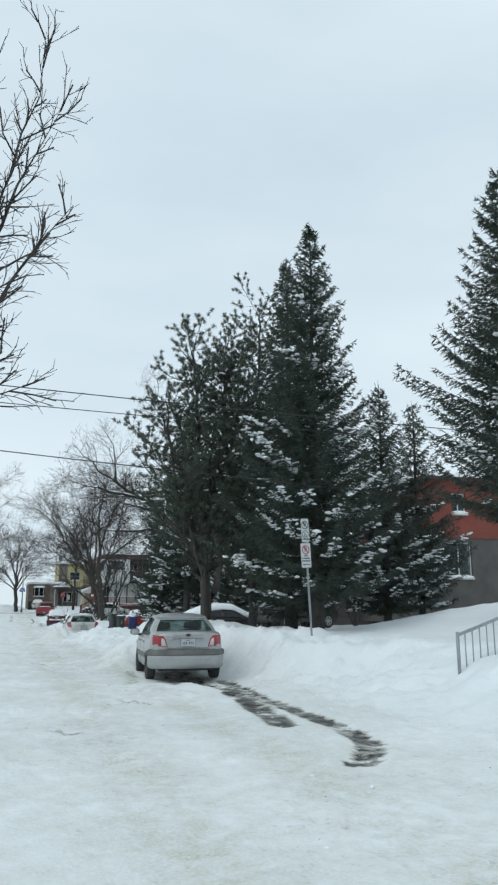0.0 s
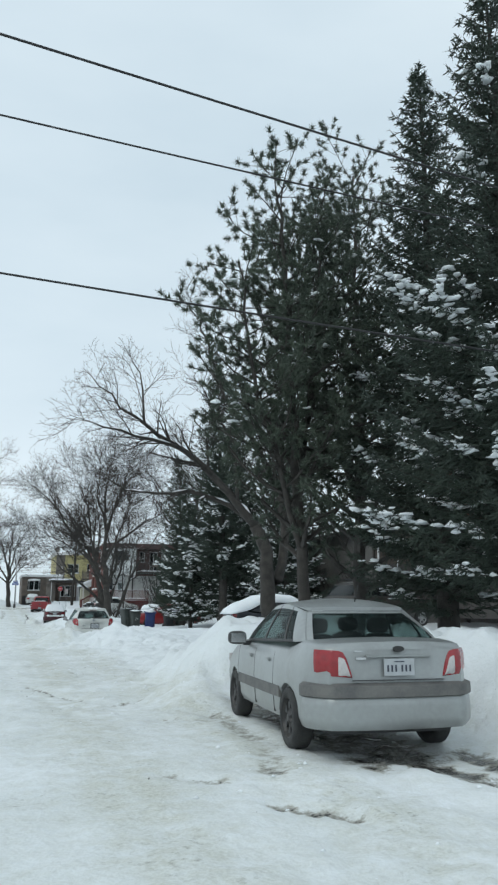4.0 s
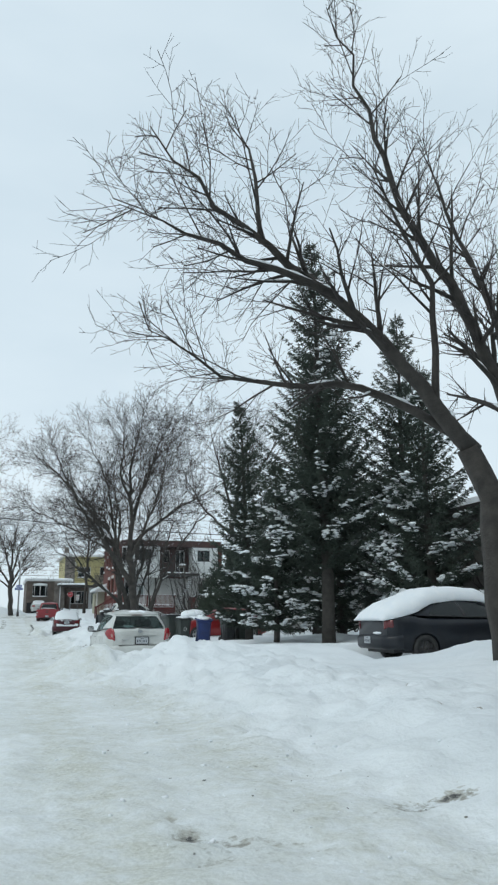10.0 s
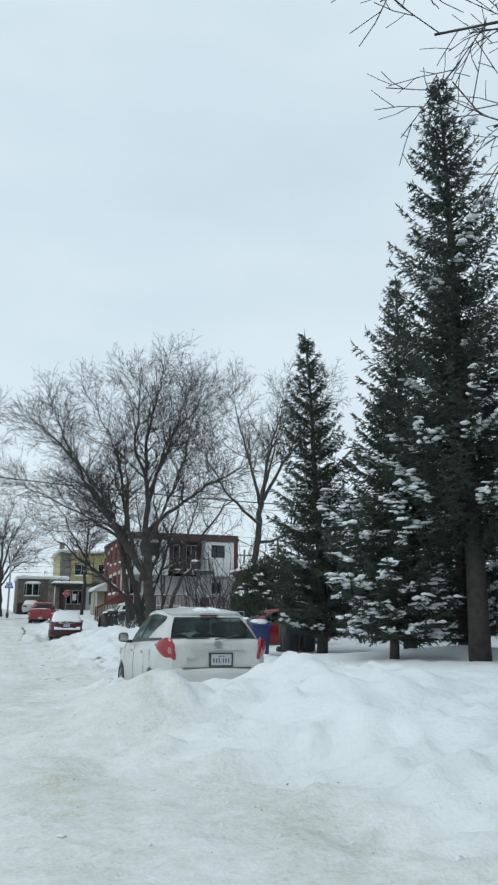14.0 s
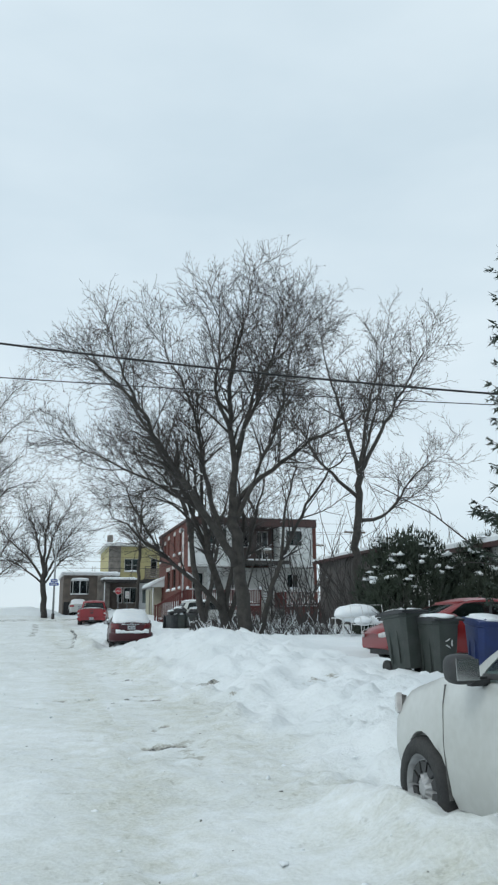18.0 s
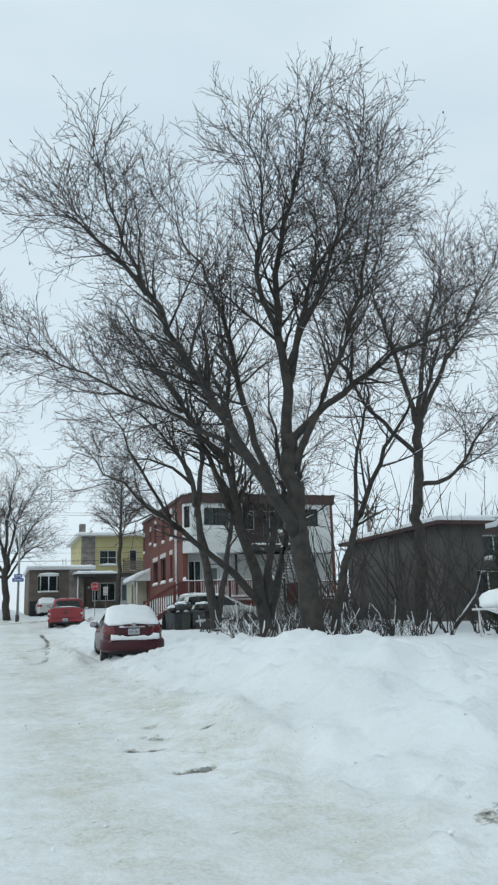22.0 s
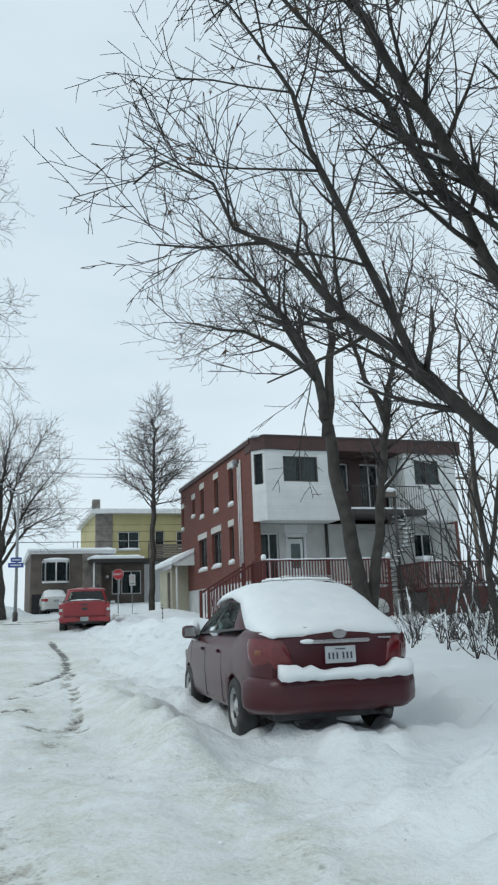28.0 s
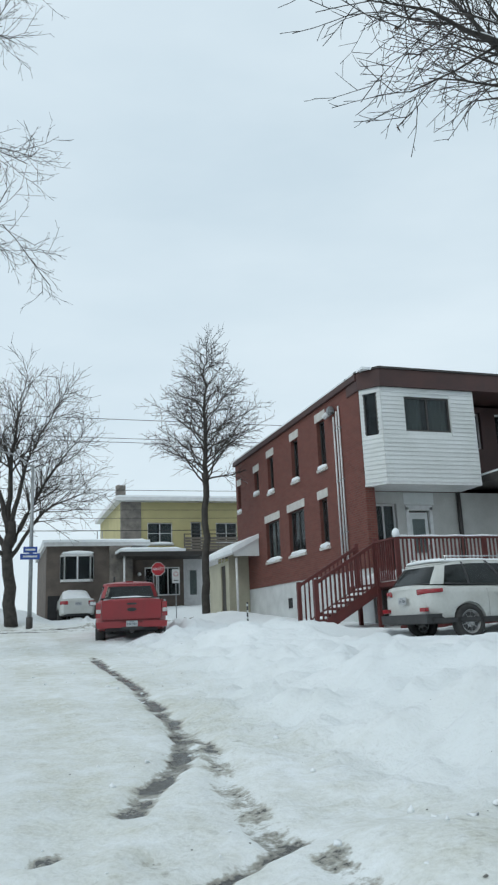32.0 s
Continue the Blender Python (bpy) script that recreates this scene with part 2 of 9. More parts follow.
YELLOWWALL = mat("yellow_cladding", (0.50, 0.44, 0.22), 0.8, (0.42, 0.37, 0.19), 1.2, bump=0.3)
CREAMWALL = mat("cream_cladding", (0.46, 0.44, 0.34), 0.85, (0.38, 0.36, 0.28), 1.4, bump=0.3)
GREYWALL = mat("dark_grey_cladding", (0.075, 0.07, 0.066), 0.85, (0.11, 0.10, 0.095), 1.5, bump=0.4)
GREYSIDING = mat("grey_cladding", (0.15, 0.145, 0.135), 0.85, (0.11, 0.105, 0.10), 1.5, bump=0.4)
STONEWALL = mat("grey_stone_cladding", (0.24, 0.215, 0.19), 0.9, (0.12, 0.11, 0.10), 3, bump=0.8, bump_scale=8)
BROWNWALL = mat("brown_brick_cladding", (0.16, 0.13, 0.11), 0.9, (0.1, 0.085, 0.075), 2, bump=0.5, bump_scale=14)
REDCLAD = mat("red_cladding", (0.24, 0.06, 0.042), 0.85, (0.17, 0.05, 0.038), 1.0, bump=0.4, bump_scale=12)
WEATHERWOOD = mat("weathered_wood", (0.19, 0.165, 0.14), 0.9, (0.11, 0.095, 0.08), 5, bump=0.6)
GALV = mat("galvanised_steel", (0.36, 0.38, 0.39), 0.5, (0.26, 0.28, 0.29), 6, metal=0.6)
BINGREEN = mat("dark_green_bin", (0.035, 0.045, 0.04), 0.55, (0.055, 0.062, 0.058), 4, bump=0.2)
BINBLACK = mat("black_bin", (0.025, 0.028, 0.032), 0.5, (0.045, 0.047, 0.05), 4, bump=0.2)
BINBLUE = mat("blue_bin", (0.022, 0.045, 0.17), 0.5, (0.02, 0.036, 0.12), 4, bump=0.2)
BAG = mat("black_rubbish_bag", (0.018, 0.019, 0.02), 0.3, (0.03, 0.03, 0.03), 10, bump=0.8, bump_scale=12)
SIGNWHITE = mat("sign_white", (0.62, 0.64, 0.64), 0.45, (0.54, 0.56, 0.56), 6)
SIGNBLACK = mat("sign_black", (0.03, 0.03, 0.03), 0.5)
SIGNRED = mat("sign_red", (0.45, 0.02, 0.03), 0.4, (0.36, 0.02, 0.03), 8)
SIGNGREEN = mat("sign_green", (0.04, 0.2, 0.1), 0.45)
SIGNBLUE = mat("sign_blue", (0.03, 0.09, 0.36), 0.4, (0.03, 0.07, 0.28), 8)
CABLE = mat("black_cable", (0.02, 0.02, 0.021), 0.6)
STAKE = mat("stake_dark", (0.06, 0.06, 0.06), 0.7)
DIRTYICE = mat("dirty_ice_clod", (0.3, 0.3, 0.28), 0.6, (0.16, 0.158, 0.145), 9, bump=0.5)
LEAFDRY = mat("dry_leaf", (0.11, 0.075, 0.05), 0.9)
GROUND = ground_mat()

# ---------------------------------------------------------------- building blocks


def raw(name, verts, faces, material, parent=None, label="", smooth=False, loc=None):
    """One mesh object from vertices and faces, under a thing or part."""
    me = bpy.data.meshes.new(name)
    me.from_pydata([tuple(v) for v in verts], [], faces)
    me.materials.append(material)
    if smooth:
        me.polygons.foreach_set("use_smooth", [True] * len(me.polygons))
    me.update()
    ob = new(name, me)
    if parent is not None:
        ob.parent = parent
    if loc is not None:
        ob.location = loc
    if label:
        ob["label"] = label
    return ob


def part(name, bm, material, parent, label="", smooth=False):
    me = bpy.data.meshes.new(name)
    bm.to_mesh(me)
    bm.free()
    me.materials.append(material)
    if smooth:
        me.polygons.foreach_set("use_smooth", [True] * len(me.polygons))
    ob = new(name, me)
    ob.parent = parent
    if label:
        ob["label"] = label
    return ob


def thing(name, m, label, category, group="", kind=""):
    e = new(name)
    e.empty_display_size = 0.2
    e.matrix_basis = m
    return tagged(e, label, category, group, kind)


def bevelled(lo, hi, bevel=0.0, segs=2):
    bm = bmesh.new()
    bmesh.ops.create_cube(bm, size=1)
    for v in bm.verts:
        for i in range(3):
            v.co[i] = (lo[i] + hi[i]) / 2 + v.co[i] * (hi[i] - lo[i])
    if bevel:
        bmesh.ops.bevel(bm, geom=bm.edges[:], offset=bevel, segments=segs, affect="EDGES", clamp_overlap=True)
    return bm


def block(name, lo, hi, material, parent, bevel=0.0, label="", segs=2):
    return part(name, bevelled(lo, hi, bevel, segs), material, parent, label, smooth=False)


def tubes(lines, sides=5):
    """Vertices and faces of tapered tubes along polylines of (point, radius)."""
    V, Fc = [], []
    cs = [(math.cos(2 * math.pi * i / sides), math.sin(2 * math.pi * i / sides)) for i in range(sides)]
    for line in lines:
        base = len(V)
        k = len(line)
        for i, (p, r) in enumerate(line):
            a = line[max(i - 1, 0)][0]
            b = line[min(i + 1, k - 1)][0]
            dx, dy, dz = b[0] - a[0], b[1] - a[1], b[2] - a[2]
            n = math.sqrt(dx * dx + dy * dy + dz * dz) or 1e-6
            dx, dy, dz = dx / n, dy / n, dz / n
            if abs(dz) < 0.9:
                ux, uy, uz = -dy, dx, 0.0
            else:
                ux, uy, uz = 0.0, -dz, dy
            n = math.sqrt(ux * ux + uy * uy + uz * uz) or 1e-6
            ux, uy, uz = ux / n, uy / n, uz / n
            wx, wy, wz = dy * uz - dz * uy, dz * ux - dx * uz, dx * uy - dy * ux
            for c, s in cs:
                V.append((p[0] + r * (c * ux + s * wx), p[1] + r * (c * uy + s * wy), p[2] + r * (c * uz + s * wz)))
        for i in range(k - 1):
            for j in range(sides):
                j2 = (j + 1) % sides
                Fc.append((base + i * sides + j, base + i * sides + j2, base + (i + 1) * sides + j2, base + (i + 1) * sides + j))
        Fc.append(tuple(base + (k - 1) * sides + j for j in range(sides)))
        Fc.append(tuple(base + j for j in reversed(range(sides))))
    return V, Fc


def rod(name, a, b, r, material, parent, sides=8, label="", r2=None):
    v, f = tubes([[(a, r), (b, r if r2 is None else r2)]], sides)
    return raw(name, v, f, material, parent, label, smooth=sides > 5)


def prism(name, outline, axis, lo, hi, material, parent, label="", smooth=False):
    """A flat outline (two coordinates) pushed out along an axis."""
    n = len(outline)
    V = []
    for d in (lo, hi):
        for a, b in outline:
            V.append({"x": (d, a, b), "y": (a, d, b), "z": (a, b, d)}[axis])
    Fc = [tuple(range(n))[::-1], tuple(range(n, 2 * n))] + [(i, (i + 1) % n, n + (i + 1) % n, n + i) for i in range(n)]
    return raw(name, V, Fc, material, parent, label, smooth)


def lump(name, centre, size, material, parent, seed=0, label="", rough=0.18, sub=3):
    """A rounded, uneven lump."""
    bm = bmesh.new()
    bmesh.ops.create_icosphere(bm, subdivisions=sub, radius=1)
    for v in bm.verts:
        k = 1 + rough * noise.noise(v.co * 1.7 + Vector((seed * 3.1, seed, 0))) + rough * 0.5 * noise.noise(v.co * 4 + Vector((seed, 0, seed)))
        v.co = Vector((centre[0] + v.co.x * k * size[0], centre[1] + v.co.y * k * size[1], centre[2] + v.co.z * k * size[2]))
    return part(name, bm, material, parent, label, smooth=True)


def pebble(name, lo, hi, material, parent, power=3.2, label=""):
    """A softly squared-off solid that fills the box lo to hi."""
    bm = bmesh.new()
    bmesh.ops.create_icosphere(bm, subdivisions=3, radius=1)
    for v in bm.verts:
        k = sum(abs(c) ** power for c in v.co) ** (-1 / power)
        v.co = Vector([(lo[i] + hi[i]) / 2 + v.co[i] * k * (hi[i] - lo[i]) / 2 for i in range(3)])
    return part(name, bm, material, parent, label, smooth=True)


def smooth01(v):
    v = np.clip(v, 0, 1)
    return v * v * (3 - 2 * v)


def vnoise(x, y, seed=0):
    """Value noise on arrays, about -1 to 1."""
    xi, yi = np.floor(x).astype(np.int64), np.floor(y).astype(np.int64)
    fx, fy = smooth01(x - xi), smooth01(y - yi)

    def h(a, b):
        k = (a * 374761393 + b * 668265263 + seed * 974711) & 0x7FFFFFFF
        k = ((k ^ (k >> 13)) * 1274126177) & 0x7FFFFFFF
        k = k ^ (k >> 16)
        return (k % 65536) / 32768.0 - 1

    a, b = h(xi, yi), h(xi + 1, yi)
    c, d = h(xi, yi + 1), h(xi + 1, yi + 1)
    return (a * (1 - fx) + b * fx) * (1 - fy) + (c * (1 - fx) + d * fx) * fy


# ---------------------------------------------------------------- the ground
RISE_Y = (-60, 45, 50, 58, 63, 68, 73, 77.4, 79.7, 84, 92, 102, 108, 112, 140, 400)
RISE_Z = (0.0, 0.0, 0.05, 0.1, 0.2, 0.25, 0.28, 0.42, 0.5, 0.6, 0.95, 1.5, 1.75, 2.0, 2.2, 2.4)
EDGE_Y = (-60, 5, 12, 14.5, 19.2, 20, 24.5, 28, 36, 37, 40, 45.5, 47, 53, 59, 67.5, 70, 71, 75, 76.5, 80, 89, 99)
EDGE_X = (4.7, 4.7, 4.6, 4.5, 4.3, 2.3, 2.5, 2.7, 2.7, 2.0, 2.35, 2.7, 2.9, 3.0, 3.1, 3.2, 3.1, 2.9, 3.1, 3.2, 3.2, 4.2, 4.6)
BANK_Y = (-60, 10, 14, 19.3, 23, 27, 36, 38, 40, 46, 52, 58, 65, 68, 72, 77, 84, 92, 98, 101)
BANK_H = (0.95, 0.9, 0.75, 0.95, 0.7, 0.35, 0.35, 0.6, 0.55, 0.4, 0.25, 0.55, 0.6, 0.45, 0.3, 0.4, 0.4, 0.25, 0.2, 0.0)
# centre x, y, reach x, y, height
PILES = ((4.3, 21.6, 1.6, 1.5, 0.36), (3.1, 20.3, 0.7, 0.9, 0.25), (6.2, 22.2, 1.6, 1.8, 0.25), (5.3, 16.2, 0.6, 2.2, 0.25), (2.7, 39.2, 1.1, 0.6, 0.2), (2.0, 38.9, 0.9, 0.7, 0.36),
         (4.4, 39.2, 1.3, 0.9, 0.02), (6.3, 45.5, 1.2, 2.4, 0.08), (5.0, 61.5, 1.8, 2.2, 0.15), (6.0, 67.5, 2.0, 1.6, 0.12), (5.6, 79.5, 1.0, 2.0, 0.15),
         (9.4, 33.6, 1.4, 1.1, 0.35), (8.1, 31.4, 1.3, 1.3, 0.3), (4.2, 58.8, 1.3, 1.6, 0.42), (6.2, 59.8, 1.5, 1.5, 0.16), (6.0, 96.5, 1.0, 2.5, 0.2), (7.4, 90.6, 1.6, 1.4, 0.3), (8.6, 47.0, 1.6, 1.0, 0.12), (11.2, 46.2, 1.6, 1.4, 0.3),
         (9.0, 101.0, 1.4, 3.0, 0.5), (0.5, 110.2, 2.0, 1.0, 0.35), (-4.0, 109.5, 4.0, 1.5, 0.5), (10.2, 35.4, 1.6, 0.9, 0.4), (4.9, 40.0, 0.9, 0.7, 0.1))
# worn-through tracks: half width, strength, points
TRACKS = (
    (0.21, 0.8, ((3.24, 15.05), (3.69, 13.4), (3.4, 11.2), (3.09, 9.2), (2.91, 7.9))),
    (0.17, 0.72, ((4.1, 15.0), (3.92, 13.3), (3.75, 11.3), (3.63, 9.4), (3.53, 7.4), (3.36, 6.2), (2.99, 5.4), (2.67, 5.0))),
    (0.5, 0.62, ((3.25, 14.9), (3.4, 18.8))),
    (0.14, 0.5, ((1.9, 14.6), (2.3, 15.8), (2.45, 18.4))),
    (0.08, 0.62, ((1.0, 14.8), (1.4, 14.4))), (0.08, 0.58, ((1.55, 13.6), (1.95, 13.1))), (0.12, 0.5, ((1.35, 11.6), (1.7, 10.8))),
    (0.09, 0.6, ((1.75, 18.2), (2.25, 17.7))), (0.12, 0.42, ((1.4, 26.2), (1.9, 25.6))), (0.2, 0.4, ((3.4, 25.6), (4.6, 26.2))),
    (0.07, 0.62, ((2.2, 52.6), (2.35, 52.65))), (0.05, 0.6, ((2.88, 51.8), (3.0, 51.85))), (0.06, 0.6, ((1.9, 49.3), (2.0, 49.35))),
    (0.16, 0.42, ((1.9, 47.2), (2.2, 48.4))), (0.09, 0.5, ((2.38, 59.1), (2.5, 58.9))), (0.09, 0.52, ((2.34, 58.5), (2.5, 58.3))),
    (0.09, 0.5, ((2.55, 57.6), (2.75, 57.4))), (0.07, 0.55, ((2.85, 58.2), (2.98, 58.2))), (0.2, 0.42, ((4.4, 52.2), (5.6, 52.6))),
    (0.09, 0.80, ((1.85, 78.45), (2.07, 79.0), (2.4, 79.65), (2.64, 80.6), (2.82, 82.0), (3.02, 85.3), (3.06, 90.8))), (0.10, 0.58, ((2.78, 81.2), (2.7, 79.8), (2.53, 78.9), (2.45, 78.2), (2.39, 77.5))),
    (0.08, 0.66, ((1.27, 77.7), (1.42, 77.9))), (0.05, 0.62, ((1.79, 77.6), (1.86, 77.6))), (0.055, 0.95, ((1.15, 76.8), (1.77, 77.12), (2.56, 77.55))),
    (0.09, 0.62, ((1.36, 75.75), (1.56, 75.7))), (0.08, 0.64, ((1.69, 75.8), (1.8, 75.5))), (0.10, 0.5, ((2.5, 77.2), (2.41, 75.97), (2.36, 75.2), (2.2, 74.2))),
    (0.2, 0.56, ((1.8, 74.3), (2.2, 74.05))), (0.14, 0.52, ((2.1, 73.9), (1.95, 73.2))), (0.2, 0.47, ((1.35, 68.8), (1.28, 70.4))),
    (0.12, 0.68, ((2.12, 57.95), (2.34, 57.9))), (0.12, 0.7, ((2.34, 56.85), (2.54, 56.8))), (0.10, 0.68, ((2.28, 53.4), (2.46, 53.3))), (0.11, 0.68, ((1.86, 49.76), (2.06, 49.7))), (0.09, 0.64, ((0.58, 52.82), (0.75, 52.8))), (0.06, 0.62, ((3.48, 54.2), (3.6, 54.2))),
    (0.05, 0.66, ((0.23, 23.1), (0.59, 21.7), (0.8, 20.9), (1.06, 20.5))), (0.06, 0.56, ((4.6, 29.0), (4.87, 28.0), (5.1, 26.8), (5.2, 25.0))),
    (0.22, 0.5, ((0.6, 84.0), (0.9, 90.0), (0.9, 98.0))), (0.9, 0.62, ((-40, 104.6), (-8, 104.4), (8, 104.6), (60, 104.8))), (0.5, 0.7, ((-40, 102.3), (0, 102.4), (60, 102.4))),
    (0.4, 0.6, ((8.2, 88.6), (12.5, 88.6))),
)


# small scraped patches and clods of dirty ice
SCRAPES = ((1.32, 26.5), (1.41, 26.0), (3.07, 26.2), (1.49, 25.5), (5.5, 30.7), (2.36, 52.9), (1.91, 49.2), (1.97, 48.3), (3.65, 54.1), (3.61, 51.7), (0.58, 52.4), (1.26, 53.2),
           (4.35, 27.8), (4.55, 26.4), (1.57, 20.0), (1.23, 23.7), (1.2, 39.8), (2.21, 39.8), (0.46, 5.9), (1.17, 11.0), (0.0, 8.2))
TRACKS = TRACKS + tuple((0.05 + 0.04 * ((7 * i) % 3), 0.56 + 0.05 * (i % 3), ((x - 0.08 - 0.07 * (i % 4), y), (x + 0.08 + 0.05 * (i % 3), y + 0.12 * ((i % 5) - 2)))) for i, (x, y) in enumerate(SCRAPES))


def height(x, y):
    """The snow's height over the plan, for arrays."""
    rise = np.interp(y, RISE_Y, RISE_Z)
    edge = np.interp(y, EDGE_Y, EDGE_X) + 0.18 * vnoise(y * 1.3, y * 0 + 3, 5) + 0.1 * vnoise(y * 3.7, y * 0 + 9, 6)
    bank = np.interp(y, BANK_Y, BANK_H)
    u = x - edge
    wide = np.interp(y, (-60, 12, 14, 24, 26, 400), (4.2, 3.6, 1.0, 1.3, 2.2, 2.0))
    z = bank * smooth01(u / wide)
    z += np.interp(y, (-60, 8, 22, 30, 50, 400), (0.9, 0.85, 0.7, 0.25, 0.1, 0.15)) * smooth01((x - 8) / 9)
    z += 1.1 * smooth01((x - 9) / 10) * np.interp(y, (-60, 10, 22, 30, 400), (0.2, 0.35, 0.3, 0, 0))
    left = np.interp(y, (-60, 99, 101, 108, 109.5, 400), (0.55, 0.5, 0, 0, 0.45, 0.5))
    z += left * smooth01((-4.6 - x) / 1.5)
    z += np.interp(y, (-60, 107.4, 109, 400), (0, 0, 0.35, 0.35)) * smooth01((3.6 - x) / 1.2)
    z += np.interp(y, (-60, 107.6, 109.5, 400), (0, 0, 0.5, 0.5)) * smooth01((x - 5.8) / 2.0)
    for cx, cy, rx, ry, h in PILES:
        z += h * np.exp(-(((x - cx) / rx) ** 2 + ((y - cy) / ry) ** 2))
    # the parked cars stand in hollows
    for cx, cy, hx, hy, depth in ((3.36, 16.7, 1.15, 2.1, 1.0), (3.7, 43.35, 1.0, 1.95, 1.0), (4.5, 72.7, 1.4, 3.2, 0.9), (4.87, 98.2, 1.2, 3.0, 1.0),
                                  (10.8, 37.7, 2.5, 1.1, 0.7), (10.0, 56.5, 2.4, 1.1, 0.75), (10.6, 88.4, 2.6, 1.2, 0.9)):
        k = smooth01((1.25 - np.maximum(np.abs(x - cx) / hx, np.abs(y - cy) / hy)) / 0.3)
        z *= 1 - k * depth * 0.93
    # ridges pushed up against the parked cars
    for cx, cy, rx, ry, h in ((2.2, 41.4, 0.32, 2.3, 0.2), (1.95, 39.9, 0.5, 1.0, 0.18), (2.66, 41.9, 0.36, 1.3, 0.24), (2.66, 44.3, 0.34, 1.0, 0.2), (3.2, 40.25, 0.9, 0.45, 0.22), (4.5, 40.3, 0.7, 0.55, 0.1), (2.93, 73.2, 0.28, 2.6, 0.24), (2.9, 76.5, 0.5, 1.0, 0.15), (2.45, 19.6, 0.5, 0.8, 0.2)):
        z += h * np.exp(-(((x - cx) / rx) ** 2) - np.abs((y - cy) / ry) ** 4) * (1 + 0.35 * vnoise(x * 3, y * 3, 41))
    lumpy = smooth01((u + 0.6) / 1.0) * np.interp(y, (-60, 5, 14, 24, 26, 36, 400), (0.25, 0.3, 1, 1, 0.5, 1, 1)) * (1 - 0.75 * smooth01((u - 2.5) / 2.5))
    z += lumpy * (0.11 * vnoise(x * 1.6, y * 1.6, 1) + 0.07 * vnoise(x * 3.9, y * 3.9, 2) + 0.06 * vnoise(x * 7.9, y * 7.9, 3) * (0.7 + 0.6 * vnoise(x * 0.7, y * 0.7, 12)) + 0.13 * np.maximum(vnoise(x * 4.3, y * 4.3, 13), 0) ** 2 + 0.05 * np.abs(vnoise(x * 2.7, y * 2.7, 14)))
    z += 0.05 * vnoise(x * 0.35, y * 0.35, 8) * smooth01((u - 1) / 3)
    # trodden and driven snow: shallow ruts along the street, hoof-sized hollows and crumbs of ice
    drive = 1 - smooth01((u + 0.4) / 0.8)
    trod = 0.5 + 0.5 * smooth01(0.5 + 1.2 * vnoise(x * 0.6, y * 0.25, 61))
    z += drive * (0.03 * vnoise(x * 1.9, y * 0.35, 4) + 0.022 * vnoise(x * 3.1, y * 1.6, 62) + 0.020 * vnoise(x * 6, y * 5, 7) + 0.016 * vnoise(x * 11, y * 9.5, 11)) * trod
    z += drive * 0.035 * trod * np.maximum(vnoise(x * 7.3, y * 6.1, 63) - 0.35, 0)
    return z + rise, u, lumpy


def worn(x, y):
    b = np.zeros_like(x)
    for half, strength, pts in TRACKS:
        patchy = strength * (1 + 0.22 * vnoise(x * 1.5, y * 1.1, 31) + 0.16 * vnoise(x * 4.5, y * 3.5, 32))
        for (ax, ay), (bx, by) in zip(pts, pts[1:]):
            dx, dy = bx - ax, by - ay
            t = np.clip(((x - ax) * dx + (y - ay) * dy) / (dx * dx + dy * dy), 0, 1)
            d = np.hypot(x - ax - t * dx, y - ay - t * dy)
            b = np.maximum(b, patchy * np.exp(-np.maximum(d - half * 0.55, 0) ** 2 / (half * 0.75) ** 2))
    return b


def steps(*spans):
    out = []
    for a, b, s in spans:
        out += list(np.arange(a, b, s))
    return np.array(out + [spans[-1][1]])


def ground_height(x, y):
    z, _, _ = height(np.array([float(x)]), np.array([float(y)]))
    return float(z[0])


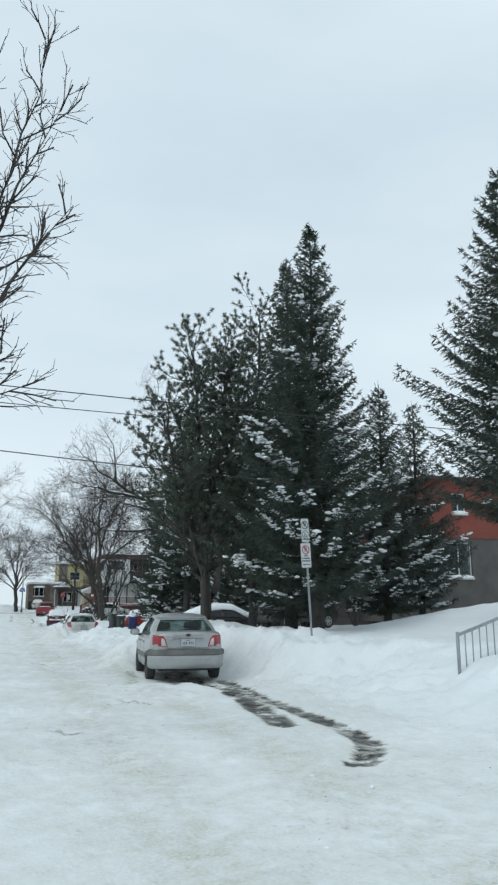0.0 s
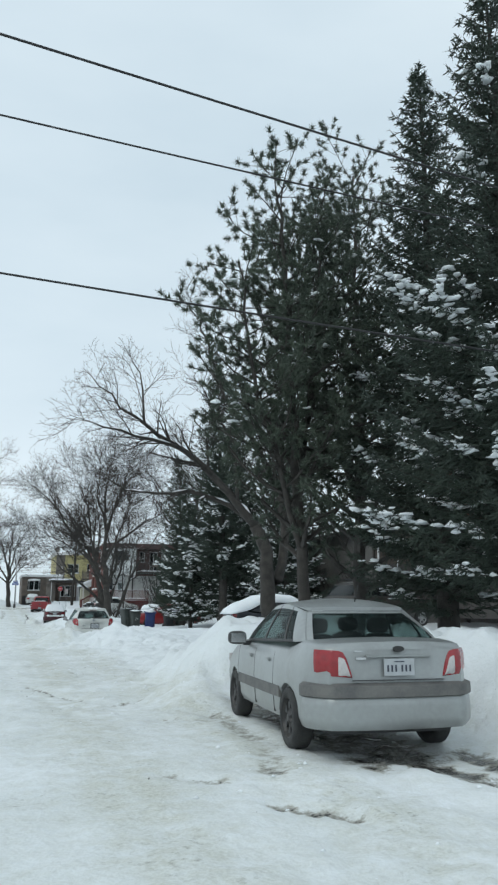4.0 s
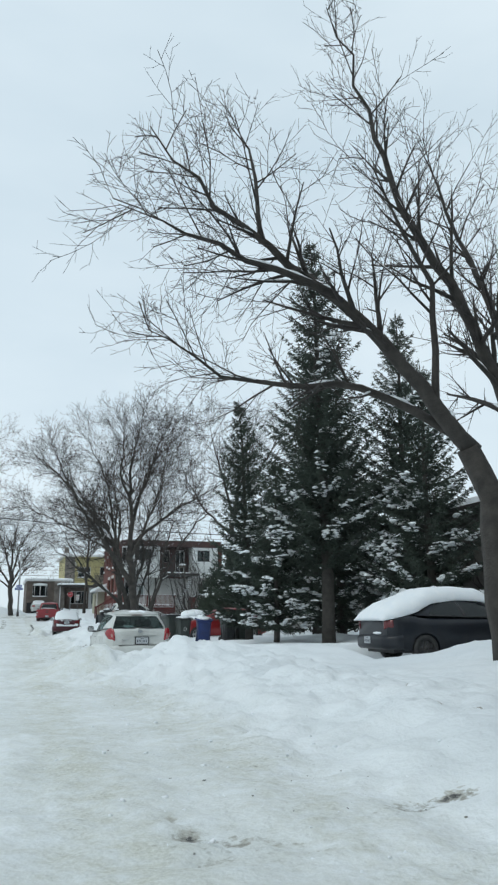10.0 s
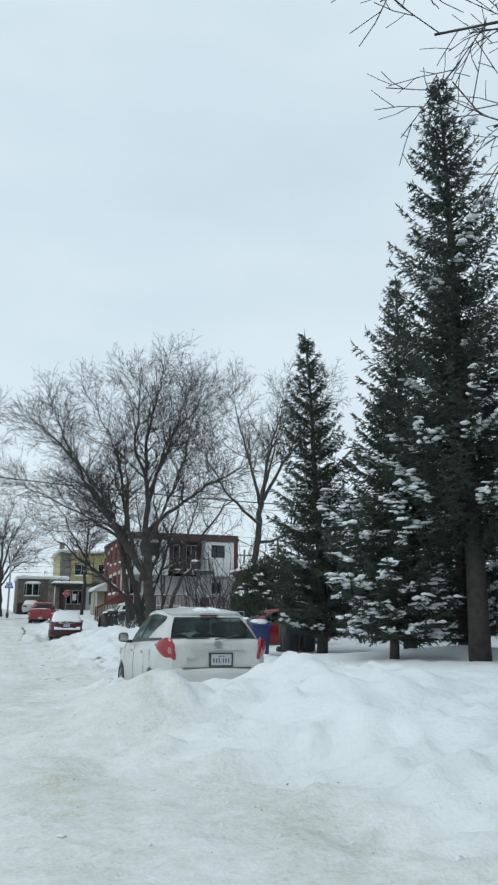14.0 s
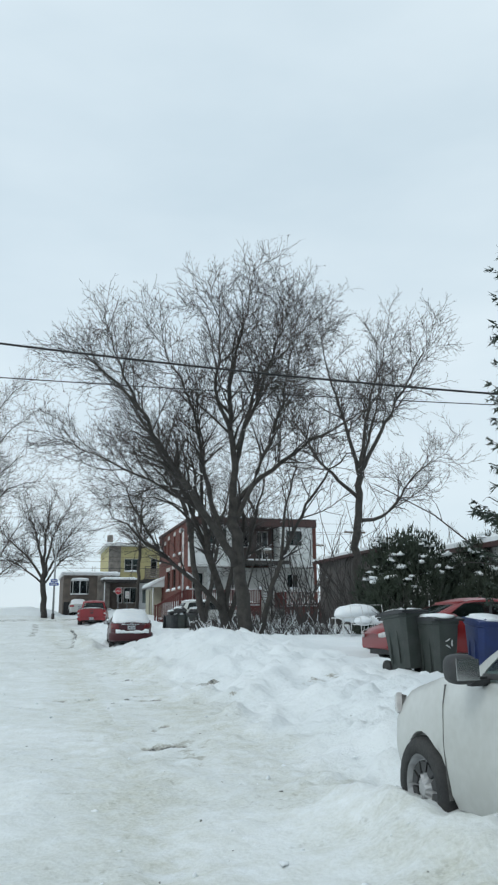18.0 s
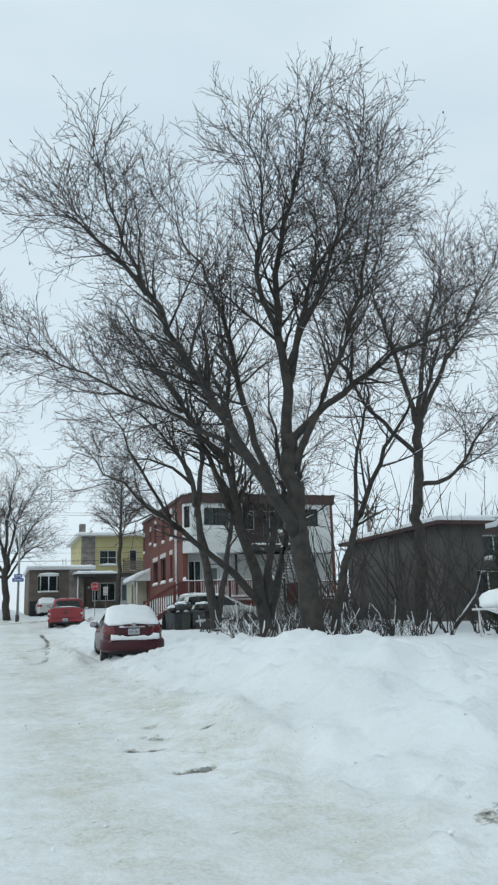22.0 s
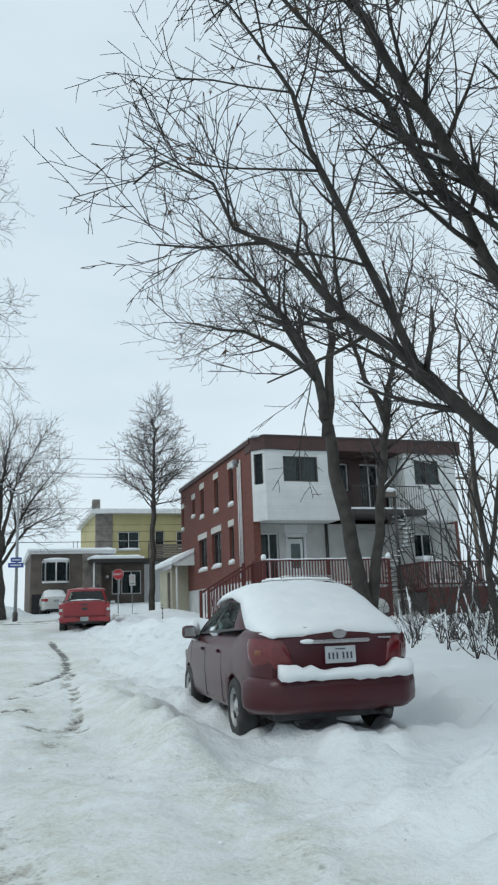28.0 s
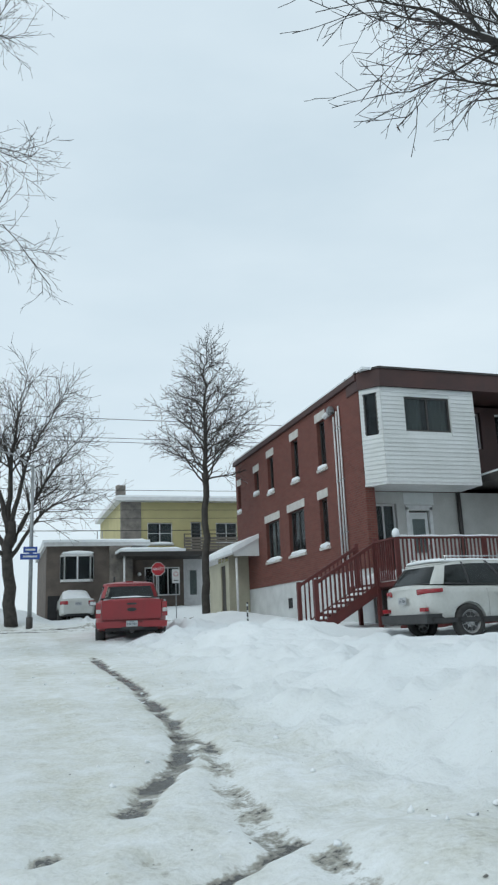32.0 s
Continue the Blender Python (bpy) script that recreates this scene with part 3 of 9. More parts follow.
def build_ground():
    xs = steps((-700, -100, 100), (-100, -20, 8), (-20, -6, 1.0), (-6, -2.4, 0.25), (-2.4, 6.5, 0.088), (6.5, 13, 0.18), (13, 30, 0.6), (30, 100, 7), (100, 700, 100))
    ys = steps((-300, -30, 45), (-30, -2, 1.0), (-2, 60, 0.105), (60, 86, 0.10), (86, 112, 0.16), (112, 140, 0.8), (140, 300, 16), (300, 900, 100))
    X, Y = np.meshgrid(xs, ys)
    Z, u, lumpy = height(X, Y)
    b = worn(X, Y)
    Z = Z - 0.045 * smooth01(b * 1.3)
    nx, ny = len(xs), len(ys)
    me = bpy.data.meshes.new("ground")
    me.vertices.add(nx * ny)
    me.vertices.foreach_set("co", np.stack([X, Y, Z], -1).astype(np.float32).ravel())
    i = (np.arange(ny - 1)[:, None] * nx + np.arange(nx - 1)[None]).ravel()
    quads = np.stack([i, i + 1, i + nx + 1, i + nx], -1)
    me.loops.add(quads.size)
    me.loops.foreach_set("vertex_index", quads.ravel().astype(np.int32))
    me.polygons.add(len(quads))
    me.polygons.foreach_set("loop_start", (np.arange(len(quads)) * 4).astype(np.int32))
    me.polygons.foreach_set("use_smooth", np.ones(len(quads), bool))
    me.update(calc_edges=True)
    lane = (1 - smooth01((u + 0.1) / 0.9)) * smooth01((X + 6) / 2) * (Y > -30) * (Y < 108)
    lane = np.maximum(lane, 0.35 * (1 - smooth01((u - 0.4) / 1.6)))
    tread = 0.55 + 0.45 * np.maximum(np.exp(-((X - np.interp(Y, (0, 70), (0.35, 1.75))) / 0.45) ** 2), np.exp(-((X - np.interp(Y, (0, 70), (1.9, 2.9))) / 0.45) ** 2))
    for name, data in (("lane", lane * tread), ("bare", b), ("rough", 0.25 + 0.75 * lumpy + 0.4 * (1 - smooth01((u + 0.2) / 0.8)))):
        me.attributes.new(name, "FLOAT", "POINT").data.foreach_set("value", np.clip(data, 0, 1.2).astype(np.float32).ravel())
    me.materials.append(GROUND)
    return tagged(new("ground", me), "snow-covered street and yards with ploughed banks and sandy wheel tracks", "ground", kind="structure")


build_ground()

# ---------------------------------------------------------------- vehicles


def lerp3(a, b, t):
    return tuple(a[i] + (b[i] - a[i]) * t for i in range(3))


def quad4(c, u, v):
    """A point of the quad c (four corners, counter-clockwise) at u along, v up."""
    return lerp3(lerp3(c[0], c[1], u), lerp3(c[3], c[2], u), v)


def slab(name, c, u0, u1, v0, v1, out, thick, material, parent, label="", bow=0.0, n=6, bend=None, rise=None):
    """A plate on the quad c between u0..u1 and v0..v1, standing out along `out` by thick, bowed in the middle."""
    V, Fc = [], []
    o = Vector(out).normalized()
    for s in (thick, 0.0 if thick > 0 else 0.004):
        for j in range(n + 1):
            for i in range(n + 1):
                u = u0 + (u1 - u0) * i / n
                lo = v0 if rise is None else float(np.interp(u, *rise))
                v = lo + (v1 - lo) * j / n
                p = Vector(quad4(c, u, v))
                if bend:
                    p = bend(p, v)
                p = p + o * (s + bow * (1 - (2 * u - 1) ** 2))
                V.append(p)
    w = n + 1
    for j in range(n):
        for i in range(n):
            a = j * w + i
            Fc.append((a, a + 1, a + w + 1, a + w))
            a += w * w
            Fc.append((a, a + w, a + w + 1, a + 1))
    ring = [i for i in range(w)] + [j * w + n for j in range(1, w)] + [n * w + i for i in range(n - 1, -1, -1)] + [j * w for j in range(n - 1, 0, -1)]
    for a, b in zip(ring, ring[1:] + ring[:1]):
        Fc.append((b, a, a + w * w, b + w * w))
    ob = raw(name, V, Fc, material, parent, label, smooth=bend is not None)
    if bend:
        ob.data.set_sharp_from_angle(angle=radians(40))
    return ob


def build_wheel(parent, x, y, r, width, side, rim_mat, spokes, label=""):
    w = new("wheel")
    w.parent = parent
    w.location = (x, y, r)
    if label:
        w["label"] = label
    prof = [(r * 0.66, -width / 2), (r * 0.9, -width / 2), (r * 0.985, -width * 0.38), (r, -width * 0.2), (r, width * 0.2), (r * 0.985, width * 0.38), (r * 0.9, width / 2), (r * 0.66, width / 2)]
    n = 28
    V = [(q, p * math.cos(2 * math.pi * i / n), p * math.sin(2 * math.pi * i / n)) for i in range(n) for p, q in prof]
    k = len(prof)
    Fc = [(i * k + j, i * k + (j + 1) % k, ((i + 1) % n) * k + (j + 1) % k, ((i + 1) % n) * k + j) for i in range(n) for j in range(k)]
    raw("tyre", V, Fc, RUBBER, w, smooth=True)
    o = side * width * 0.36
    V, Fc = [], []
    rings = ((r * 0.68, o + side * 0.015), (r * 0.64, o + side * 0.02), (r * 0.58, o - side * 0.015), (r * 0.2, o + side * 0.005), (r * 0.12, o + side * 0.02))
    for i in range(n):
        for p, q in rings:
            d = 0.0
            if p == r * 0.58 or p == r * 0.2:
                d = -side * 0.03 * (0.5 + 0.5 * math.cos(spokes * 2 * math.pi * i / n))
            V.append((q + d, p * math.cos(2 * math.pi * i / n), p * math.sin(2 * math.pi * i / n)))
    k = len(rings)
    for i in range(n):
        for j in range(k - 1):
            Fc.append((i * k + j, i * k + j + 1, ((i + 1) % n) * k + j + 1, ((i + 1) % n) * k + j))
    Fc.append(tuple(i * k + k - 1 for i in range(n)))
    raw("rim", V, Fc, rim_mat, w, smooth=False)
    for s in range(spokes):
        a = 2 * math.pi * (s + 0.5) / spokes
        p = r * 0.42
        raw("rim_slot", [(o + side * 0.002, p * math.cos(a + d) * m, p * math.sin(a + d) * m) for d, m in ((-0.2, 0.75), (0.2, 0.75), (0.26, 1.25), (-0.26, 1.25))] +
            [(o - side * 0.03, p * math.cos(a + d) * m, p * math.sin(a + d) * m) for d, m in ((-0.2, 0.75), (0.2, 0.75), (0.26, 1.25), (-0.26, 1.25))],
            [(0, 1, 2, 3), (7, 6, 5, 4), (0, 4, 5, 1), (1, 5, 6, 2), (2, 6, 7, 3), (3, 7, 4, 0)], PLASTIC, w)
    return w


def build_car(e, S):
    """A car with its rear bumper at y = 0, its nose at y = L, standing on z = 0. S: its sizes and paints."""
    L, W, H, R = S["L"], S["W"], S["H"], S["R"]
    ra, fa, sill, belt = S["ra"], S["fa"], S.get("sill", 0.24), S["belt"]
    paint = S["paint"]
    yr0, yr1, yb0, yb1 = S["roof"][0], S["roof"][1], S["base"][0], S["base"][1]
    tops_y, tops_z = zip(*S["tops"])
    hw = W / 2
    arch = R * 1.13

    def half(y):
        k = abs(y - L / 2) / (L / 2)
        return hw * (1 - 0.05 * k ** 3 - 0.16 * max(0, (k - 0.86) / 0.14) ** 2)

    def ztop(y):
        return float(np.interp(y, tops_y, tops_z))

    ends = [0, 0.02, 0.06, 0.12, 0.2]
    ys = set(ends + [L - v for v in ends])
    ys |= {round(v, 3) for v in np.arange(0.3, L - 0.25, 0.13)}
    for a in (ra, fa):
        ys |= {round(a + arch * math.sin(v), 3) for v in np.linspace(-math.pi / 2, math.pi / 2, 15)}
        ys |= {a - arch - 0.004, a + arch + 0.004}
    ys = sorted(v for v in ys if 0 <= v <= L)
    V, Fc = [], []
    nose = S.get("nose", 0.12)
    for y in ys:
        w, zt = half(y), ztop(y)
        lift = 0.0
        for a in (ra, fa):
            if abs(y - a) < arch:
                lift = max(lift, R + math.sqrt(arch * arch - (y - a) ** 2) * 0.98)
        zb = sill + 0.10 * max(0, 1 - y / 0.5) + nose * max(0, 1 - (L - y) / 0.5)
        end = min(y, L - y)
        pin = 0.035 * max(0, 1 - end / 0.08) ** 2
        pts = [(0.72, zb), (0.93, zb + 0.02), (0.975, zb + 0.10), (0.995, zb + 0.5 * (zt - zb) - 0.06), (1.0, zb + 0.5 * (zt - zb)), (0.985, zb + 0.78 * (zt - zb)), (0.955, zt - 0.055), (0.925, zt - 0.02), (0.86, zt), (0.45, zt + 0.02), (0.0, zt + 0.025)]
        for k, z in pts:
            z = max(z - (pin if z > 0.6 * zt else 0), min(lift, zt - 0.07) if k > 0.9 else z)
            V.append((-w * k, y, z))
        for k, z in pts[-2::-1]:
            z = max(z - (pin if z > 0.6 * zt else 0), min(lift, zt - 0.07) if k > 0.9 else z)
            V.append((w * k, y, z))
    bow_r, bow_f = S.get("bow", 0.10), S.get("bow_f", 0.22)
    V = [(x, y + bow_r * (x / hw) ** 2 * max(0, 1 - y / 0.7) - bow_f * (x / hw) ** 2 * max(0, 1 - (L - y) / 0.9), z) for x, y, z in V]
    line = [(half(y) * 0.992, y + bow_r * 0.95 * max(0, 1 - y / 0.7)) for y in np.linspace(1.2, 0, 49)]
    line += [(half(0) * 0.992 * k, bow_r * (half(0) * k / hw) ** 2) for k in np.linspace(0.97, 0, 24)]
    line = line[::-1]
    arc = np.concatenate([[0], np.cumsum([math.hypot(q[0] - p[0], q[1] - p[1]) for p, q in zip(line, line[1:])])])
    S["line"] = (arc, [p[0] for p in line], [p[1] for p in line])
    line = [(half(L - y) * 0.992, L - y - bow_f * 0.95 * max(0, 1 - y / 0.9)) for y in np.linspace(1.2, 0, 49)]
    line += [(half(L) * 0.992 * k, L - bow_f * (half(L) * k / hw) ** 2) for k in np.linspace(0.97, 0, 24)]
    line = line[::-1]
    arc = np.concatenate([[0], np.cumsum([math.hypot(q[0] - p[0], q[1] - p[1]) for p, q in zip(line, line[1:])])])
    S["nose_line"] = (arc, [p[0] for p in line], [p[1] for p in line])
    m = 21
    for i in range(len(ys) - 1):
        for j in range(m - 1):
            a = i * m + j
            Fc.append((a, a + 1, a + m + 1, a + m))
    Fc.append(tuple(range(m))[::-1])
    Fc.append(tuple((len(ys) - 1) * m + j for j in range(m)))
    body = raw("body", V, Fc, paint, e, S.get("body_label", ""), smooth=True)
    body.data.set_sharp_from_angle(angle=radians(38))
    block("underbody", (-hw * 0.72, 0.25, sill - 0.02), (hw * 0.72, L - 0.3, 0.55), PLASTIC, e)
    for a in (ra, fa):
        for s in (-1, 1):
            build_wheel(e, s * (hw - S.get("tw", 0.2) / 2 - 0.01), a, R, S.get("tw", 0.2), s, S.get("rim", ALLOY), S.get("spokes", 7))
            prism("wheel_well", [(a + arch * 1.0 * math.cos(v), R + arch * 1.0 * math.sin(v)) for v in np.linspace(0, math.pi, 12)], "x", s * hw * 0.5, s * (hw * 0.72), PLASTIC, e)
    # the cabin: four glazed sides between belt and roof
    wb, wr, zr = hw * 0.925, hw * S.get("tumble", 0.72), H - 0.06
    ztb0, ztb1 = S.get("belt_r", belt), S.get("belt_f", belt)
    g = {"bl": (-wb, yb0, ztb0), "br": (wb, yb0, ztb0), "fl": (-wb, yb1, ztb1), "fr": (wb, yb1, ztb1),
         "rbl": (-wr, yr0, zr), "rbr": (wr, yr0, zr), "rfl": (-wr, yr1, zr), "rfr": (wr, yr1, zr)}
    left = (g["bl"], g["fl"], g["rfl"], g["rbl"])
    right = (g["br"], g["fr"], g["rfr"], g["rbr"])
    rear = (g["br"], g["bl"], g["rbl"], g["rbr"])
    front = (g["fl"], g["fr"], g["rfr"], g["rfl"])
    cuts = S["windows"]
    corner = S.get("corner", 6.0)

    def bend(p, v):
        w = wb + (wr - wb) * v
        w2 = wb + (wr - wb) * v ** 1.35
        y0, y1 = yb0 + (yr0 - yb0) * v, yb1 + (yr1 - yb1) * v
        y02, y12 = yb0 + (yr0 - yb0) * v ** 1.15, yb1 + (yr1 - yb1) * v ** 1.2
        a, b = p.x / w, 2 * (p.y - y0) / (y1 - y0) - 1
        r = (abs(a) ** corner + abs(b) ** corner) ** (-1 / corner)
        return Vector((a * r * w2, (y02 + y12) / 2 + b * r * (y12 - y02) / 2, p.z - 0.075 * v * b * b))
    for c, out in ((left, (-1, 0, 0.25)), (right, (1, 0, 0.25))):
        last = 0.0
        for a, b in cuts:
            slab("pillar", c, last, a, 0, 1, out, 0.010, S.get("pillar_paint", paint) if last > 0 else paint, e, n=8, bend=bend)
            slab("roof_rail", c, a, b, 0.9, 1.0, out, 0.010, paint, e, n=8, bend=bend)
            slab("belt_strip", c, a, b, 0.0, 0.07, out, 0.012, PLASTIC, e, n=8, bend=bend)
            if S.get("kick") and a < S["kick"][1]:
                # the rear side window tapers to a point over a painted panel
                k0, k1 = S["kick"]
                slab("side_window", c, a, b, 0.07, 0.9, out, 0.004, S.get("glass", GLASS), e, n=12, bend=bend, rise=((k0, k1), (0.72, 0.07)))
                V = [bend(Vector(quad4(c, u, v)), v) + Vector(out).normalized() * 0.011 for u, v in ((k0, 0.0), (k1, 0.0), (k1, 0.09), ((k0 + k1) / 2, 0.42), (k0, 0.76))]
                V += [q - Vector(out).normalized() * 0.02 for q in V]
                raw("quarter_panel", V, [(0, 1, 2, 3, 4), (9, 8, 7, 6, 5)] + [(i, i + 5, (i + 1) % 5 + 5, (i + 1) % 5) for i in range(5)], paint, e)
            else:
                slab("side_window", c, a, b, 0.07, 0.9, out, 0.004, S.get("glass", GLASS), e, n=8, bend=bend)
            last = b
        slab("pillar", c, last, 1.0, 0, 1, out, 0.010, paint, e, n=8, bend=bend)
    fu = S.get("frame_u", 0.06)
    for nm, c, out in (("rear_window", rear, (0, -1, 0.4)), ("windscreen", front, (0, 1, 0.6))):
        slab("pillar", c, 0, fu, 0, 1, out, 0.010, paint, e, n=8, bend=bend)
        slab("pillar", c, 1 - fu, 1, 0, 1, out, 0.010, paint, e, n=8, bend=bend)
        slab("roof_rail", c, fu, 1 - fu, 0.93, 1, out, 0.01, paint, e, n=10, bend=bend)
        slab("window_seal", c, fu, 1 - fu, 0, 0.05, out, 0.012, PLASTIC, e, n=10, bend=bend)
        slab(nm, c, fu, 1 - fu, 0.05, 0.93, out, 0.004, S.get("glass", GLASS), e, n=10, bend=bend)
    V, Fc = [], []
    nu, nv = 16, 16
    for j in range(nv + 1):
        for i in range(nu + 1):
            u, v = 2 * i / nu - 1, j / nv
            p = bend(Vector((wr * 1.0 * u, yr0 + (yr1 - yr0) * v, zr)), 1.0) if max(abs(u), abs(2 * v - 1)) > 0.999 else None
            if p is None:
                k = max(abs(u), abs(2 * v - 1)) or 1e-6
                q = bend(Vector((wr * (u / k if k > 1e-3 else 1.0), yr0 + (yr1 - yr0) * (0.5 + (v - 0.5) / k), zr)), 1.0)
                mid = Vector((0, (yr0 + yr1) / 2, zr))
                p = mid + (q - mid) * k
            k = max(abs(u) ** 2.2, abs(2 * v - 1) ** 3.5)
            b = 2 * v - 1
            V.append((p.x, p.y, zr + 0.010 - 0.075 * b * b + 0.065 * (1 - k)))
    for j in range(nv):
        for i in range(nu):
            a = j * (nu + 1) + i
            Fc.append((a, a + 1, a + nu + 2, a + nu + 1))
    n0 = len(V)
    V += [(p[0], p[1], zr - 0.03) for p in V[:n0]]
    for j in range(nv):
        for i in range(nu):
            a = n0 + j * (nu + 1) + i
            Fc.append((a, a + nu + 1, a + nu + 2, a + 1))
    w1 = nu + 1
    ring = [i for i in range(w1)] + [j * w1 + nu for j in range(1, nv + 1)] + [nv * w1 + i for i in range(nu - 1, -1, -1)] + [j * w1 for j in range(nv - 1, 0, -1)]
    for a, b in zip(ring, ring[1:] + ring[:1]):
        Fc.append((b, a, a + n0, b + n0))
    roof = raw("roof", V, Fc, paint, e, smooth=True)
    roof.data.set_sharp_from_angle(angle=radians(40))
    # seats that show through the glass
    for sy in S.get("seats", ()):
        for sx in (-0.36, 0.36):
            pebble("seat", (sx - 0.24, sy - 0.09, belt - 0.3), (sx + 0.24, sy + 0.09, belt + 0.14), SEAT, e)
            pebble("headrest", (sx - 0.13, sy - 0.05, belt + 0.14), (sx + 0.13, sy + 0.05, belt + 0.31), SEAT, e)
    # mirrors
    for s in (-1, 1):
        mw = S.get("mirror_w", 0.115)
        mx, my, mz = s * (hw + mw - 0.005), yb1 - S.get("mirror_back", 0.55), belt + 0.06
        mir = pebble("wing_mirror", (mx - mw, my - 0.06, mz - 0.08), (mx + mw, my + 0.09, mz + 0.08), S.get("mirror_paint", PLASTIC), e)
        block("mirror_foot", (min(s * (hw - 0.08), s * (hw + 0.05)), my - 0.03, mz - 0.09), (max(s * (hw - 0.08), s * (hw + 0.05)), my + 0.05, mz - 0.04), PLASTIC, mir, 0.015)
        slab("mirror_glass", ((mx + mw * 0.8, my - 0.062, mz - 0.055), (mx - mw * 0.8, my - 0.062, mz - 0.055), (mx - mw * 0.8, my - 0.062, mz + 0.055), (mx + mw * 0.8, my - 0.062, mz + 0.055)), 0, 1, 0, 1, (0, -1, 0), 0.004, CHROME, mir, n=1)
    # seams and handles on the sides
    mid = sill + 0.02 + 0.5 * (belt - sill)
    for s in (-1, 1):
        for y in S.get("seams", ()):
            V = []
            for q in (0, 1):
                for z in np.linspace(sill + 0.06, belt - 0.05, 7):
                    f = (z - sill) / (belt - sill)
                    k = float(np.interp(f, (0, 0.1, 0.5, 0.8, 0.96), (0.955, 0.978, 1.0, 0.985, 0.955)))
                    for d in (-0.0016, 0.0016):
                        V.append((s * (half(y) * k + (0.003 if q else -0.02)), y + d, z))
            Fc = []
            for i in range(6):
                a = 14 + 2 * i
                Fc.append((a, a + 1, a + 3, a + 2))
                Fc.append((a - 14, a, a + 2, a - 12))
                Fc.append((a + 1, a - 13, a - 11, a + 3))
            raw("door_seam", V, Fc, DIRTPLASTIC, e)
        for y in S.get("handles", ()):
            x0 = s * (half(y) * 0.985)
            part("door_handle", bevelled((min(x0 - s * 0.01, x0 + s * 0.035), y - 0.09, belt - 0.155), (max(x0 - s * 0.01, x0 + s * 0.035), y + 0.09, belt - 0.12), 0.012), S.get("handle_paint", paint), e)
        if S.get("moulding"):
            y0, y1, z0, z1 = S["moulding"]
            a, b = (half(y0) * 0.99, half(y1) * 0.99)
            V = []
            for k in (-0.02, 0.016):
                for y, w in ((y0, a), ((y0 + y1) / 2, hw * 0.995), (y1, b)):
                    V += [(s * (w + k), y, z0), (s * (w + k), y, z1)]
            Fc = [(6, 8, 9, 7), (8, 10, 11, 9), (0, 6, 7, 1), (4, 5, 11, 10), (1, 7, 9, 3), (3, 9, 11, 5), (0, 2, 8, 6), (2, 4, 10, 8)]
            raw("side_moulding", V, Fc, DIRTPLASTIC, e, "grey rubbing strip")
    return body


def wrap(e, S, name, rows, material, label="", out=0.02, side=1, n=14, inset=0.03, puff=4.0, front=False):
    """A lamp or bumper that follows the car's rounded tail. rows: arc length from the middle, lower and upper edge."""
    arc, lx, ly = S["nose_line" if front else "line"]
    cols = list(zip(*rows))
    V, Fc = [], []
    m = 6
    ss = np.linspace(cols[0][0], cols[0][-1], n + 1)
    for layer in (0, 1):
        for q in ss:
            k = abs(q)
            x, y = float(np.interp(k, arc, lx)), float(np.interp(k, arc, ly))
            x2, y2 = float(np.interp(k + 0.01, arc, lx)), float(np.interp(k + 0.01, arc, ly))
            tx, ty = x2 - x, y2 - y
            d = math.hypot(tx, ty) or 1
            nx, ny = (-ty / d, tx / d) if front else (ty / d, -tx / d)
            sg = side if q >= 0 else -side
            zl, zh = float(np.interp(q, cols[0], cols[1])), float(np.interp(q, cols[0], cols[2]))
            edge = min(1, abs(q - cols[0][0]) / 0.02, abs(q - cols[0][-1]) / 0.02)
            for j in range(m + 1):
                v = 2 * j / m - 1
                o = -inset if layer else out * (1 - abs(v) ** puff) * (0.5 + 0.5 * edge) + 0.002
                V.append((sg * (x + nx * o), y + ny * o, zl + (zh - zl) * j / m))
    w = m + 1
    N = (n + 1) * w
    for i in range(n):
        for j in range(m):
            a = i * w + j
            Fc.append((a, a + w, a + w + 1, a + 1))
    ring = [i * w for i in range(n + 1)] + [n * w + j for j in range(1, w)] + [i * w + m for i in range(n - 1, -1, -1)] + [j for j in range(m - 1, 0, -1)]
    for a, b in zip(ring, ring[1:] + ring[:1]):
        Fc.append((b, a, a + N, b + N))
    ob = raw(name, V, Fc, material, e, label, smooth=True)
    ob.data.set_sharp_from_angle(angle=radians(45))
    return ob


def plate(e, y, z, x=0.0, w=0.305, h=0.155, back=None):
    p = block("number_plate", (x - w / 2, y - 0.012, z - h / 2), (x + w / 2, y, z + h / 2), PLATEWHITE, e, 0.003, "white plate with plain dark bars")
    for k in range(6):
        bx = x - 0.115 + k * 0.04 + (0.022 if k > 2 else 0)
        block("bar", (bx - 0.009, y - 0.0145, z - 0.04), (bx + 0.009, y - 0.0125, z + 0.02), PLATEBLUE, p)
    block("bar", (x - 0.05, y - 0.0145, z + 0.045), (x + 0.05, y - 0.0125, z + 0.056), PLATEBLUE, p)
    return p


def tail_shape(e, name, pts, depth, y, material, label="", smooth=False):
    """A light or panel on the back, from its outline in x and z."""
    return prism(name, pts, "y", y - depth, y + 0.06, material, e, label, smooth)


